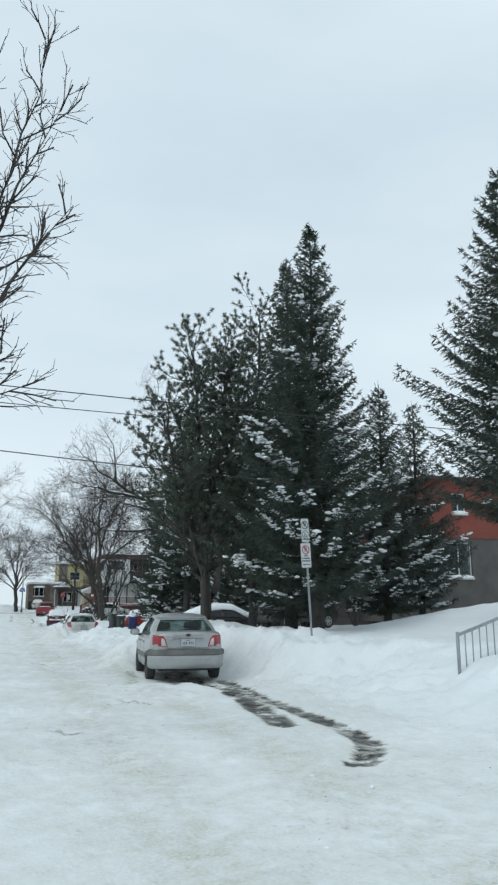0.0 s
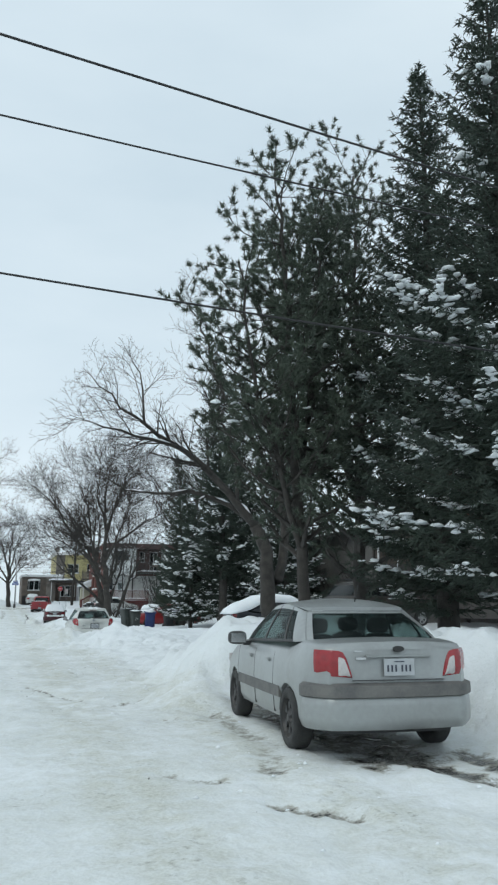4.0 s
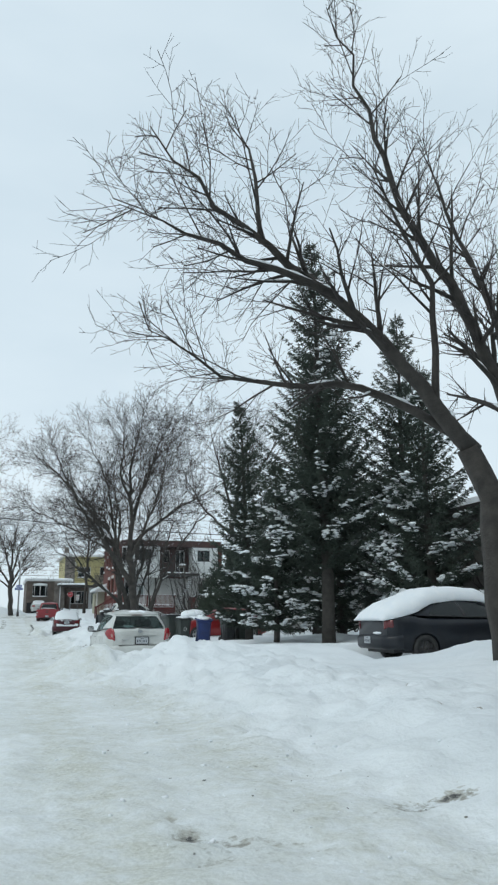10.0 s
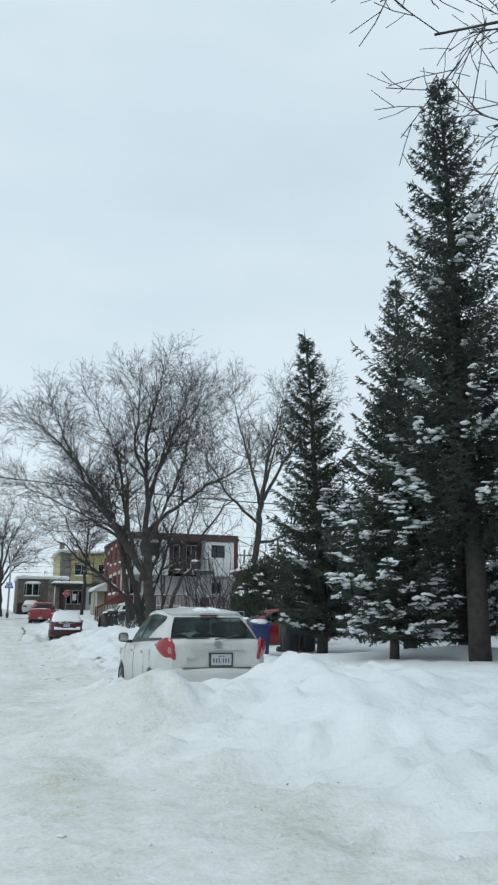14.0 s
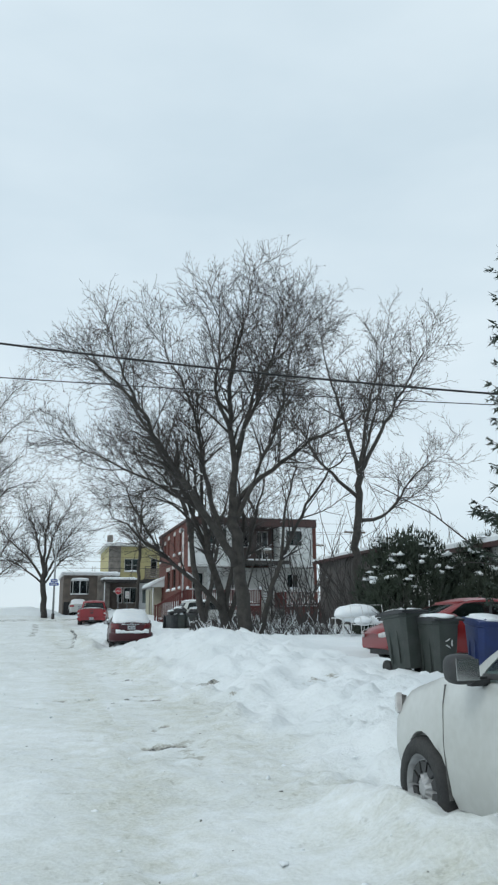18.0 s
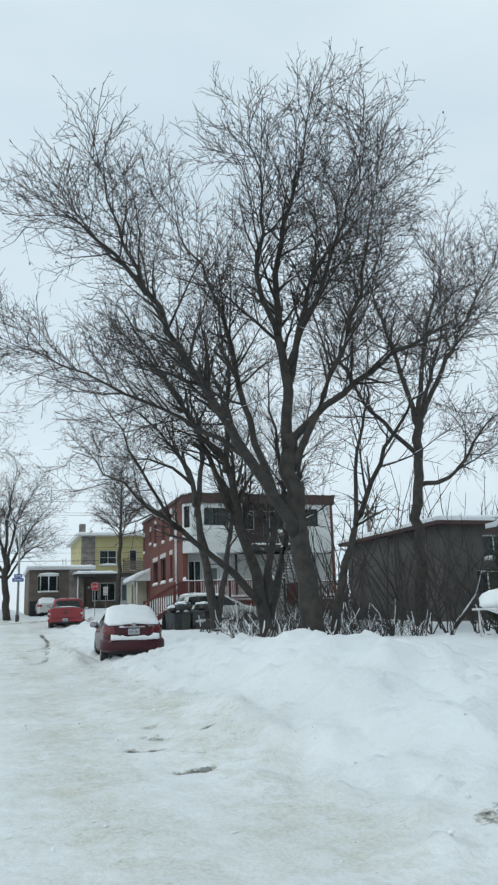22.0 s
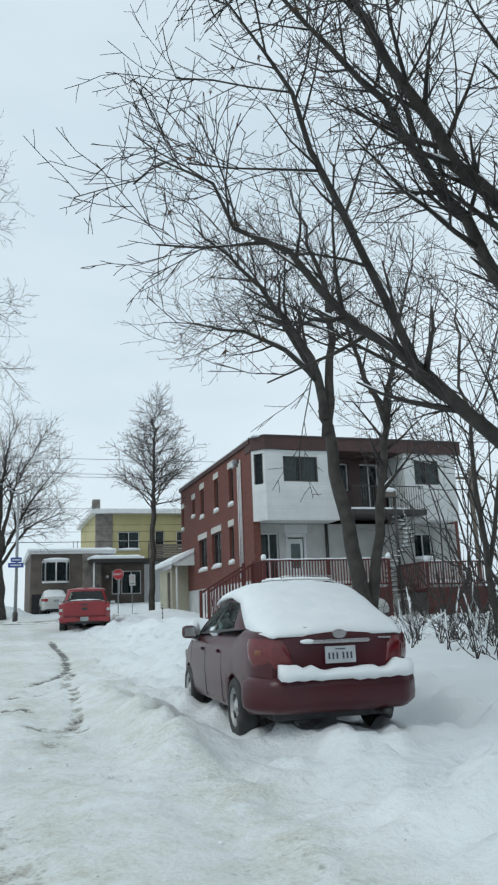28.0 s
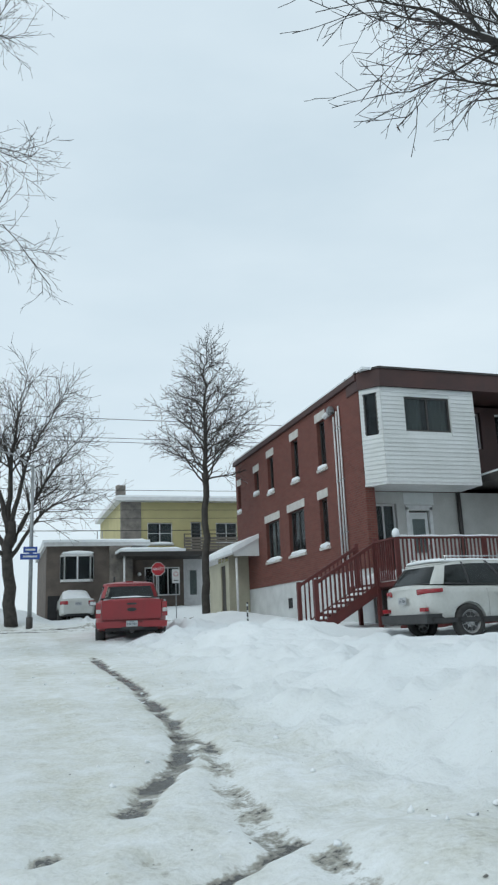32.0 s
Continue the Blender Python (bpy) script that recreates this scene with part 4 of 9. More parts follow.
def car_snow(e, rows, seed, label="thick fresh snow"):
    """A snow cap over the top of a car. rows: y, half width, height of the surface under it, depth of the snow."""
    ys = np.linspace(rows[0][0], rows[-1][0], 46)
    cols = list(zip(*rows))
    V, Fc = [], []
    nu = 26
    for y in ys:
        w, z, d = (float(np.interp(y, cols[0], c)) for c in cols[1:])
        w += 0.02 * noise.noise(Vector((y * 2.3, seed, 0)))
        fall = min(1, (y - rows[0][0]) / 0.10 + 0.15, (rows[-1][0] - y) / 0.10 + 0.15)
        for i in range(nu + 1):
            u = 2 * i / nu - 1
            k = (1 - abs(u) ** 5)
            bump = 0.022 * noise.noise(Vector((u * 3, y * 2.4, seed))) + 0.01 * noise.noise(Vector((u * 9, y * 7, seed + 4)))
            V.append((w * u, y, z - 0.05 * abs(u) ** 3 + d * fall * max(k, 0.0) ** 0.6 + bump * k))
    for j in range(len(ys) - 1):
        for i in range(nu):
            a = j * (nu + 1) + i
            Fc.append((a, a + 1, a + nu + 2, a + nu + 1))
    n0 = len(V)
    V += [(p[0] * 0.97, p[1], min(p[2] - 0.02, float(np.interp(p[1], cols[0], cols[2])) - 0.06)) for p in V[:n0]]
    w1, nv = nu + 1, len(ys) - 1
    for j in range(nv):
        for i in range(nu):
            a = n0 + j * w1 + i
            Fc.append((a, a + w1, a + w1 + 1, a + 1))
    ring = [i for i in range(w1)] + [j * w1 + nu for j in range(1, nv + 1)] + [nv * w1 + i for i in range(nu - 1, -1, -1)] + [j * w1 for j in range(nv - 1, 0, -1)]
    for a, b in zip(ring, ring[1:] + ring[:1]):
        Fc.append((b, a, a + n0, b + n0))
    return raw("snow_cap", V, Fc, SNOW, e, label, smooth=True)


def silver_sedan():
    e = thing("silver_sedan", pose(3.17, 14.62, 0.0, 0, 0, -5.0), "silver four-door sedan, salt-stained, parked at the edge of the snowy street", "car", "parked cars")
    S = dict(L=4.24, W=1.70, H=1.475, R=0.30, ra=0.90, fa=3.40, belt=0.965, paint=SILVER, rim=STEEL, spokes=6, roof=(1.02, 2.45), base=(0.48, 3.22), belt_r=1.05, belt_f=0.97,
             windows=((0.13, 0.22), (0.24, 0.52), (0.545, 0.86)), pillar_paint=PLASTIC, tops=((0, 0.97), (0.05, 1.04), (0.55, 1.07), (1.0, 0.99), (3.2, 0.985), (3.7, 0.88), (4.1, 0.76), (4.24, 0.66)),
             seats=(1.35, 2.3), seams=(1.42, 2.26, 3.14), handles=(1.62, 2.45), moulding=(1.16, 3.08, 0.47, 0.58), tumble=0.71)
    build_car(e, S)
    wrap(e, S, "bumper", ((-1.02, 0.28, 0.60), (1.02, 0.28, 0.60)), SILVER, out=0.05, n=40, puff=6)
    wrap(e, S, "bumper_strip", ((-1.04, 0.55, 0.695), (1.04, 0.55, 0.695)), DIRTPLASTIC, "dirty grey bumper strip", out=0.062, n=40, puff=8)
    for s in (-1, 1):
        lamp = wrap(e, S, "tail_light", ((0.46, 0.745, 0.76), (0.475, 0.745, 0.83), (0.53, 0.75, 0.97), (0.60, 0.755, 0.99), (0.84, 0.775, 0.995)), REDLENS, "red tail light with a clear corner", 0.02, s)
        wrap(lamp, S, "reversing_lens", ((0.475, 0.75, 0.77), (0.53, 0.755, 0.94), (0.60, 0.757, 0.97)), CLEARLENS, "", 0.026, s, 8)
    plate(e, 0.0, 0.835)
    block("boot_handle", (-0.33, -0.012, 0.925), (0.33, 0.03, 0.945), SILVER, e, 0.006)
    block("boot_seam", (-0.46, -0.003, 0.716), (0.46, 0.03, 0.722), PLASTIC, e)
    prism("badge", [(0.055 * math.cos(a), 1.0 + 0.027 * math.sin(a)) for a in np.linspace(0, 2 * math.pi, 20, endpoint=False)], "y", -0.012, 0.03, SIGNBLACK, e)
    block("lettering_bar", (-0.44, 0.02, 0.975), (-0.33, 0.035, 0.987), CHROME, e)
    block("lettering_bar", (-0.42, 0.018, 0.905), (-0.32, 0.033, 0.925), CHROME, e)
    rod("aerial", (0.0, 1.1, 1.45), (0.0, 0.98, 1.62), 0.006, PLASTIC, e, 6)
    for s in (-1, 1):
        wrap(e, S, "headlight", ((0.42, 0.60, 0.68), (0.6, 0.60, 0.76), (1.0, 0.68, 0.78)), CLEARLENS, "clear headlight", 0.01, s, 10, front=True)
    for sy in (0.95, 3.42):
        lump("dirty_snow_clump", (-0.74, sy + 0.36, 0.33), (0.05, 0.08, 0.05), SNOW, e, 3, sub=2)
    return e


def white_hatchback():
    e = thing("white_hatchback", pose(3.65, 41.1, -0.05, 0, 0, 0.0), "white five-door hatchback with red boomerang tail lights, dug into ploughed snow", "car", "parked cars")
    S = dict(L=4.14, W=1.70, H=1.535, R=0.305, ra=0.82, fa=3.42, belt=0.985, paint=WHITEPAINT, rim=ALLOY, spokes=10, roof=(0.56, 2.35), base=(0.06, 3.25), corner=4.6, belt_r=1.06, belt_f=0.97,
             windows=((0.09, 0.54), (0.56, 0.88)), mirror_w=0.085, kick=(0.09, 0.34), pillar_paint=PLASTIC, tops=((0, 0.98), (0.05, 1.06), (1.0, 1.05), (2.5, 0.985), (3.2, 0.98), (3.7, 0.88), (4.0, 0.74), (4.14, 0.62)),
             seats=(1.2, 2.2), seams=(1.30, 2.18, 3.10), handles=(1.52, 2.4), tumble=0.72, glass=GLASS, frame_u=0.03)
    build_car(e, S)
    block("brake_light", (-0.14, 0.50, 1.40), (0.14, 0.56, 1.415), DIMLENS, e, 0.004)
    wrap(e, S, "bumper", ((-1.0, 0.34, 0.66), (1.0, 0.34, 0.66)), WHITEPAINT, out=0.06, n=40, puff=5)
    block("tailgate_crease", (-0.42, -0.012, 0.905), (0.42, 0.02, 0.92), WHITEPAINT, e, 0.006)
    block("tailgate_seam", (-0.52, -0.003, 0.66), (0.52, 0.03, 0.668), PLASTIC, e)
    for s in (-1, 1):
        lamp = wrap(e, S, "tail_light", ((0.62, 0.78, 0.86), (0.65, 0.77, 0.97), (0.70, 0.77, 1.05), (0.76, 0.78, 1.085), (0.81, 0.80, 1.085), (0.88, 0.84, 1.06), (0.99, 0.90, 1.03), (1.12, 0.98, 0.995)), REDLENS, "boomerang-shaped red tail light", 0.03, s, 28)
        wrap(lamp, S, "reversing_lens", ((0.65, 0.83, 0.90), (0.68, 0.82, 0.97), (0.72, 0.83, 0.99), (0.76, 0.86, 0.97)), SMOKELENS, "clear lens tinted red", 0.034, s, 8)
    plate(e, -0.004, 0.775, x=0.05)
    block("plate_frame", (-0.13, -0.003, 0.68), (0.23, 0.02, 0.87), PLASTIC, e, 0.004)
    prism("badge", [(0.06 * math.cos(a), 1.0 + 0.04 * math.sin(a)) for a in np.linspace(0, 2 * math.pi, 18, endpoint=False)], "y", -0.012, 0.02, GALV, e)
    block("lettering_bar", (-0.46, 0.015, 0.79), (-0.32, 0.045, 0.805), CHROME, e)
    rod("rear_wiper", (-0.05, -0.02, 1.06), (0.33, 0.05, 1.12), 0.01, PLASTIC, e, 6)
    prism("fuel_flap", [(0.95 + 0.085 * math.cos(a), 0.82 + 0.085 * math.sin(a)) for a in np.linspace(0, 2 * math.pi, 20, endpoint=False)], "x", -0.843, -0.82, WHITEPAINT, e)
    rod("aerial", (0, 0.72, 1.53), (0, 0.64, 1.6), 0.008, PLASTIC, e, 6)
    car_snow(e, ((0.75, 0.40, 1.475, 0.03), (1.4, 0.46, 1.525, 0.02), (2.1, 0.42, 1.485, 0.02)), 11, "thin crust of snow")
    for s in (-1, 1):
        wrap(e, S, "headlight", ((0.42, 0.62, 0.70), (0.6, 0.62, 0.78), (1.0, 0.72, 0.84)), CLEARLENS, "clear headlight", 0.01, s, 10, front=True)
    return e


def maroon_sedan():
    e = thing("maroon_sedan", pose(4.40, 71.4, 0.28, 0, 0, -3.4), "dark red sedan, roof and rear window under thick snow", "car", "parked cars")
    S = dict(L=4.25, W=1.67, H=1.45, R=0.295, ra=0.95, fa=3.55, belt=0.965, paint=MAROON, rim=ALLOY, spokes=5, roof=(1.12, 2.55), base=(0.62, 3.42), belt_r=1.06, belt_f=0.97,
             windows=((0.15, 0.47), (0.50, 0.86),), pillar_paint=PLASTIC, tops=((0, 0.95), (0.06, 1.05), (0.6, 1.08), (1.0, 1.0), (3.4, 0.985), (3.85, 0.87), (4.25, 0.74), (4.44, 0.62)),
             seats=(1.45, 2.45), seams=(1.48, 2.36, 3.30), handles=(1.68, 2.55), tumble=0.70, mirror_paint=MAROON, mirror_w=0.09)
    build_car(e, S)
    wrap(e, S, "bumper", ((-1.05, 0.30, 0.64), (1.05, 0.30, 0.64)), MAROON, out=0.08, n=40, puff=5)
    for s in (-1, 1):
        lamp = wrap(e, S, "tail_light", ((0.47, 0.71, 0.74), (0.50, 0.70, 0.88), (0.56, 0.70, 0.96), (0.90, 0.72, 0.985), (0.98, 0.80, 0.97)), DIMLENS, "dark red tail light", 0.02, s, 18)
        wrap(lamp, S, "indicator", ((0.76, 0.81, 0.89), (0.86, 0.81, 0.89)), DIMAMBER, "", 0.024, s, 6)
    block("chrome_strip", (-0.31, -0.02, 0.915), (0.31, 0.03, 0.95), CHROME, e, 0.012, "chrome strip above the plate")
    plate(e, 0.0, 0.81)
    prism("badge", [(0.07 * math.cos(a), 1.0 + 0.042 * math.sin(a)) for a in np.linspace(0, 2 * math.pi, 18, endpoint=False)], "y", -0.012, 0.03, CHROME, e)
    block("lettering_bar", (0.40, 0.02, 0.94), (0.54, 0.05, 0.955), CHROME, e)
    rod("exhaust_tip", (0.45, -0.02, 0.27), (0.45, 0.3, 0.27), 0.03, STEEL, e, 10)
    car_snow(e, ((0.03, 0.66, 1.045, 0.045), (0.3, 0.74, 1.08, 0.13), (0.62, 0.76, 1.13, 0.22), (1.1, 0.69, 1.39, 0.15), (1.7, 0.65, 1.47, 0.10), (2.45, 0.62, 1.44, 0.08), (2.66, 0.6, 1.40, 0.02)), 5)
    car_snow(e, ((2.9, 0.55, 1.26, 0.03), (3.4, 0.68, 0.99, 0.07), (4.0, 0.7, 0.88, 0.06), (4.4, 0.6, 0.74, 0.02)), 8)
    sn = []
    for i in range(18):
        u = i / 17
        h = 0.028 + 0.03 * noise.noise(Vector((u * 7, 2, 0))) + 0.02 * noise.noise(Vector((u * 19, 5, 0))) + (0.035 if u < 0.16 or u > 0.88 else 0)
        sn.append((u, h))
    V, Fc = [], []
    for u, h in sn:
        x = -0.62 + 1.3 * u
        for y, z in ((-0.14, 0.64), (-0.135, 0.64 + h * 0.9), (-0.08, 0.655 + h * 1.5), (0.0, 0.66 + h * 1.3), (0.02, 0.63), (-0.10, 0.60 - 0.5 * abs(noise.noise(Vector((u * 9, 0, 1)))) * 0.1)):
            V.append((x, y, z))
    for i in range(17):
        for j in range(6):
            Fc.append((i * 6 + j, i * 6 + (j + 1) % 6, (i + 1) * 6 + (j + 1) % 6, (i + 1) * 6 + j))
    Fc += [tuple(range(6))[::-1], tuple(17 * 6 + j for j in range(6))]
    raw("bumper_snow", V, Fc, SNOW, e, "ridge of snow on the bumper", smooth=True)
    lump("lid_snow", (-0.33, -0.02, 0.94), (0.07, 0.03, 0.022), SNOW, e, 6, sub=2)
    lump("window_snow", (-0.74, 2.15, 1.03), (0.04, 0.22, 0.06), SNOW, e, 4, rough=0.5)
    lump("window_snow", (-0.72, 1.95, 1.09), (0.03, 0.08, 0.07), SNOW, e, 9, rough=0.5)
    lump("mirror_snow", (-0.84, 2.98, 1.04), (0.08, 0.10, 0.13), SNOW, e, 7)
    for s in (-1, 1):
        wrap(e, S, "headlight", ((0.42, 0.58, 0.66), (0.6, 0.58, 0.74), (1.0, 0.66, 0.78)), CLEARLENS, "clear headlight", 0.01, s, 10, front=True)
    return e


def black_sedan():
    e = thing("black_sedan", pose(8.4, 37.75, 0.27, 0, 0, -90), "blue-black sedan in a driveway under a thick smooth snow cap", "car", "parked cars")
    S = dict(L=4.6, W=1.78, H=1.45, R=0.31, ra=0.95, fa=3.65, belt=0.96, paint=BLACKPAINT, rim=STEEL, spokes=6, roof=(1.15, 2.6), base=(0.6, 3.5), belt_r=1.04, belt_f=0.96,
             windows=((0.15, 0.47), (0.50, 0.86),), pillar_paint=PLASTIC, tops=((0, 0.90), (0.06, 1.0), (0.6, 1.05), (1.0, 0.98), (3.4, 0.97), (4.0, 0.86), (4.4, 0.74), (4.6, 0.64)), tumble=0.71, glass=DARKGLASS)
    build_car(e, S)
    wrap(e, S, "bumper", ((-1.05, 0.30, 0.62), (1.05, 0.30, 0.62)), BLACKPAINT, out=0.07, n=30, puff=5)
    for s in (-1, 1):
        wrap(e, S, "tail_light", ((0.60, 0.74, 0.93), (0.85, 0.76, 0.94)), DIMLENS, "", 0.02, s, 12)
    plate(e, -0.075, 0.5)
    lump("bumper_snow", (0.55, -0.1, 0.66), (0.2, 0.05, 0.03), SNOW, e, 2, sub=2)
    car_snow(e, ((-0.06, 0.74, 0.99, 0.12), (0.35, 0.80, 1.06, 0.30), (0.8, 0.80, 1.18, 0.34), (1.2, 0.72, 1.37, 0.30), (1.9, 0.68, 1.45, 0.27), (2.6, 0.68, 1.42, 0.26), (3.3, 0.78, 1.05, 0.28), (4.0, 0.78, 0.88, 0.22), (4.5, 0.7, 0.72, 0.1)), 21)
    return e


def red_hatch():
    e = thing("red_compact_car", pose(12.2, 56.5, 0.3, 0, 0, 90), "bright red compact car parked nose-out in a snowed-in driveway", "car", "parked cars")
    S = dict(L=4.3, W=1.74, H=1.47, R=0.31, ra=0.82, fa=3.42, belt=0.96, paint=HATCHRED, rim=ALLOY, spokes=5, roof=(0.75, 2.35), base=(0.3, 3.25), belt_r=1.0, belt_f=0.96,
             windows=((0.13, 0.44), (0.47, 0.86),), pillar_paint=PLASTIC, tops=((0, 0.9), (0.06, 1.0), (0.5, 1.02), (3.2, 0.97), (3.7, 0.9), (4.1, 0.78), (4.3, 0.66)), tumble=0.71, seams=(1.4, 2.2, 3.1), mirror_paint=HATCHRED)
    build_car(e, S)
    for s in (-1, 1):
        wrap(e, S, "headlight", ((0.42, 0.60, 0.68), (0.6, 0.60, 0.72), (1.0, 0.68, 0.80)), CLEARLENS, "clear headlight", 0.01, s, 10, front=True)
        wrap(e, S, "tail_light", ((0.55, 0.72, 0.89), (0.95, 0.72, 0.90)), REDLENS, "", 0.02, s, 10)
    lump("bonnet_snow", (-0.2, 3.5, 0.95), (0.55, 0.5, 0.13), SNOW, e, 3)
    lump("screen_snow", (0.4, 2.9, 1.08), (0.4, 0.22, 0.08), SNOW, e, 8)
    return e


def brown_suv():
    e = thing("brown_suv", pose(11.6, 34.4, 0.7, 0, 0, -72), "brown-grey sport utility car with roof rails behind a snow pile", "car", "parked cars")
    S = dict(L=4.7, W=1.88, H=1.72, R=0.36, ra=0.95, fa=3.65, belt=1.12, sill=0.32, paint=BROWNPAINT, rim=ALLOY, spokes=6, roof=(0.45, 2.7), base=(0.12, 3.6), belt_r=1.16, belt_f=1.08,
             windows=((0.06, 0.24), (0.26, 0.5), (0.53, 0.87),), pillar_paint=PLASTIC, tops=((0, 1.05), (0.06, 1.14), (1.0, 1.15), (3.5, 1.1), (4.1, 1.02), (4.5, 0.9), (4.7, 0.75)), tumble=0.74, glass=DARKGLASS)
    build_car(e, S)
    for s in (-1, 1):
        wrap(e, S, "tail_light", ((0.56, 0.88, 1.05), (0.95, 0.86, 1.04)), REDLENS, "", 0.02, s, 10)
        rod("roof_rail_bar", (s * 0.62, 0.7, 1.78), (s * 0.62, 2.6, 1.78), 0.02, PLASTIC, e)
        for y in (0.75, 2.5):
            rod("rail_foot", (s * 0.62, y, 1.68), (s * 0.62, y, 1.78), 0.02, PLASTIC, e, 6)
    for y in (1.1, 2.1):
        rod("cross_bar", (-0.66, y, 1.81), (0.66, y, 1.81), 0.02, PLASTIC, e)
    plate(e, -0.02, 0.88)
    return e


def white_suv():
    e = thing("white_suv", pose(9.4, 88.9, 0.95, 0, 0, -86), "clean white sport utility car with silver wheels below the red deck", "car", "parked cars")
    S = dict(L=4.78, W=1.89, H=1.69, R=0.37, ra=1.0, fa=3.78, belt=1.08, sill=0.36, paint=WHITEPAINT, rim=ALLOY, spokes=9, roof=(0.42, 2.75), base=(0.10, 3.7), belt_r=1.15, belt_f=1.05,
             windows=((0.08, 0.26), (0.28, 0.52), (0.55, 0.87),), pillar_paint=PLASTIC, tops=((0, 1.05), (0.06, 1.13), (1.0, 1.12), (3.6, 1.08), (4.2, 1.0), (4.6, 0.88), (4.78, 0.75)), tumble=0.74, glass=DARKGLASS, seams=(1.5, 2.5, 3.5), handles=(1.75, 2.75), mirror_paint=WHITEPAINT)
    build_car(e, S)
    prism("bumper_skirt", [(-0.86, 0.36), (0.86, 0.36), (0.89, 0.55), (-0.89, 0.55)], "y", -0.04, 0.5, PLASTIC, e, "black lower bumper")
    for s in (-1, 1):
        wrap(e, S, "tail_light", ((0.5, 0.94, 1.06), (1.1, 0.98, 1.06)), REDLENS, "", 0.03, s, 12)
        tail_shape(e, "reflector", [(s * 0.82, 0.60), (s * 0.62, 0.60), (s * 0.62, 0.68), (s * 0.82, 0.68)][::s], 0.03, 0.0, REDLENS)
        prism("sill_trim", [(0.1, 0.36), (4.5, 0.36), (4.5, 0.46), (0.1, 0.46)], "x", s * 0.88, s * 0.935, PLASTIC, e)
        rod("roof_rail_bar", (s * 0.62, 0.7, 1.74), (s * 0.62, 2.6, 1.74), 0.015, CHROME, e)
        for y in (0.72, 2.55):
            rod("rail_foot", (s * 0.62, y, 1.66), (s * 0.62, y, 1.74), 0.016, CHROME, e, 6)
    plate(e, -0.025, 0.84)
    car_snow(e, ((0.5, 0.55, 1.69, 0.02), (1.6, 0.58, 1.70, 0.03), (2.6, 0.55, 1.69, 0.02)), 14, "thin snow on the roof")
    return e


def red_pickup():
    e = thing("red_pickup_truck", pose(4.62, 95.4, 0.98, 0, 0, -7.5), "red full-size pickup truck with a snow-dusted bed and black window glass", "truck", "parked cars")
    S = dict(L=5.85, W=2.0, H=1.92, R=0.40, ra=1.25, fa=4.9, belt=1.26, sill=0.45, paint=TRUCKRED, rim=ALLOY, spokes=6, roof=(2.28, 3.55), base=(2.10, 4.25), belt_r=1.30, belt_f=1.26,
             windows=((0.06, 0.45), (0.5, 0.86),), tops=((0, 1.22), (0.04, 1.28), (2.05, 1.30), (2.2, 1.28), (4.2, 1.28), (5.2, 1.2), (5.7, 1.08), (5.85, 0.9)), tumble=0.76, glass=DARKGLASS, tw=0.27, nose=0.0, mirror_back=0.5)
    build_car(e, S)
    prism("tailgate", [(-0.80, 0.74), (0.80, 0.74), (0.80, 1.25), (-0.80, 1.25)], "y", -0.03, 0.04, TRUCKRED, e, "red stamped tailgate")
    prism("tailgate_badge", [(0.13 * math.cos(a), 1.0 + 0.05 * math.sin(a)) for a in np.linspace(0, 2 * math.pi, 18, endpoint=False)], "y", -0.045, 0.0, SIGNBLACK, e)
    block("tailgate_handle", (-0.13, -0.045, 1.13), (0.13, 0.0, 1.18), PLASTIC, e, 0.01)
    prism("rear_bumper", [(-0.94, 0.52), (0.94, 0.52), (0.96, 0.68), (0.3, 0.70), (0.3, 0.64), (-0.3, 0.64), (-0.3, 0.70), (-0.96, 0.68)], "y", -0.16, 0.1, TRUCKRED, e)
    block("bumper_step", (-0.3, -0.17, 0.46), (0.3, 0.0, 0.56), PLASTIC, e, 0.02)
    plate(e, -0.17, 0.62)
    block("hitch", (-0.06, -0.2, 0.38), (0.06, 0.1, 0.46), STEEL, e, 0.01)
    for s in (-1, 1):
        lamp = tail_shape(e, "tail_light", [(s * 0.975, 0.80), (s * 0.83, 0.80), (s * 0.83, 1.18), (s * 0.96, 1.2)][::s], 0.03, 0.0, REDLENS)
        tail_shape(lamp, "reversing_lens", [(s * 0.96, 0.92), (s * 0.84, 0.92), (s * 0.84, 1.02), (s * 0.96, 1.02)][::s], 0.036, 0.0, CLEARLENS)
    block("bed_cover", (-0.84, 0.08, 1.30), (0.84, 2.0, 1.33), PLASTIC, e, 0.01)
    car_snow(e, ((0.1, 0.78, 1.33, 0.03), (1.0, 0.8, 1.335, 0.05), (1.95, 0.75, 1.33, 0.04)), 17, "dusting of snow on the bed cover")
    block("brake_light", (-0.12, 2.2, 1.86), (0.12, 2.26, 1.9), REDLENS, e, 0.01)
    for x in (-0.45, 0.5):
        rod("roof_stub", (x, 2.5, 1.9), (x, 2.5, 2.06), 0.03, PLASTIC, e, 8)
    return e


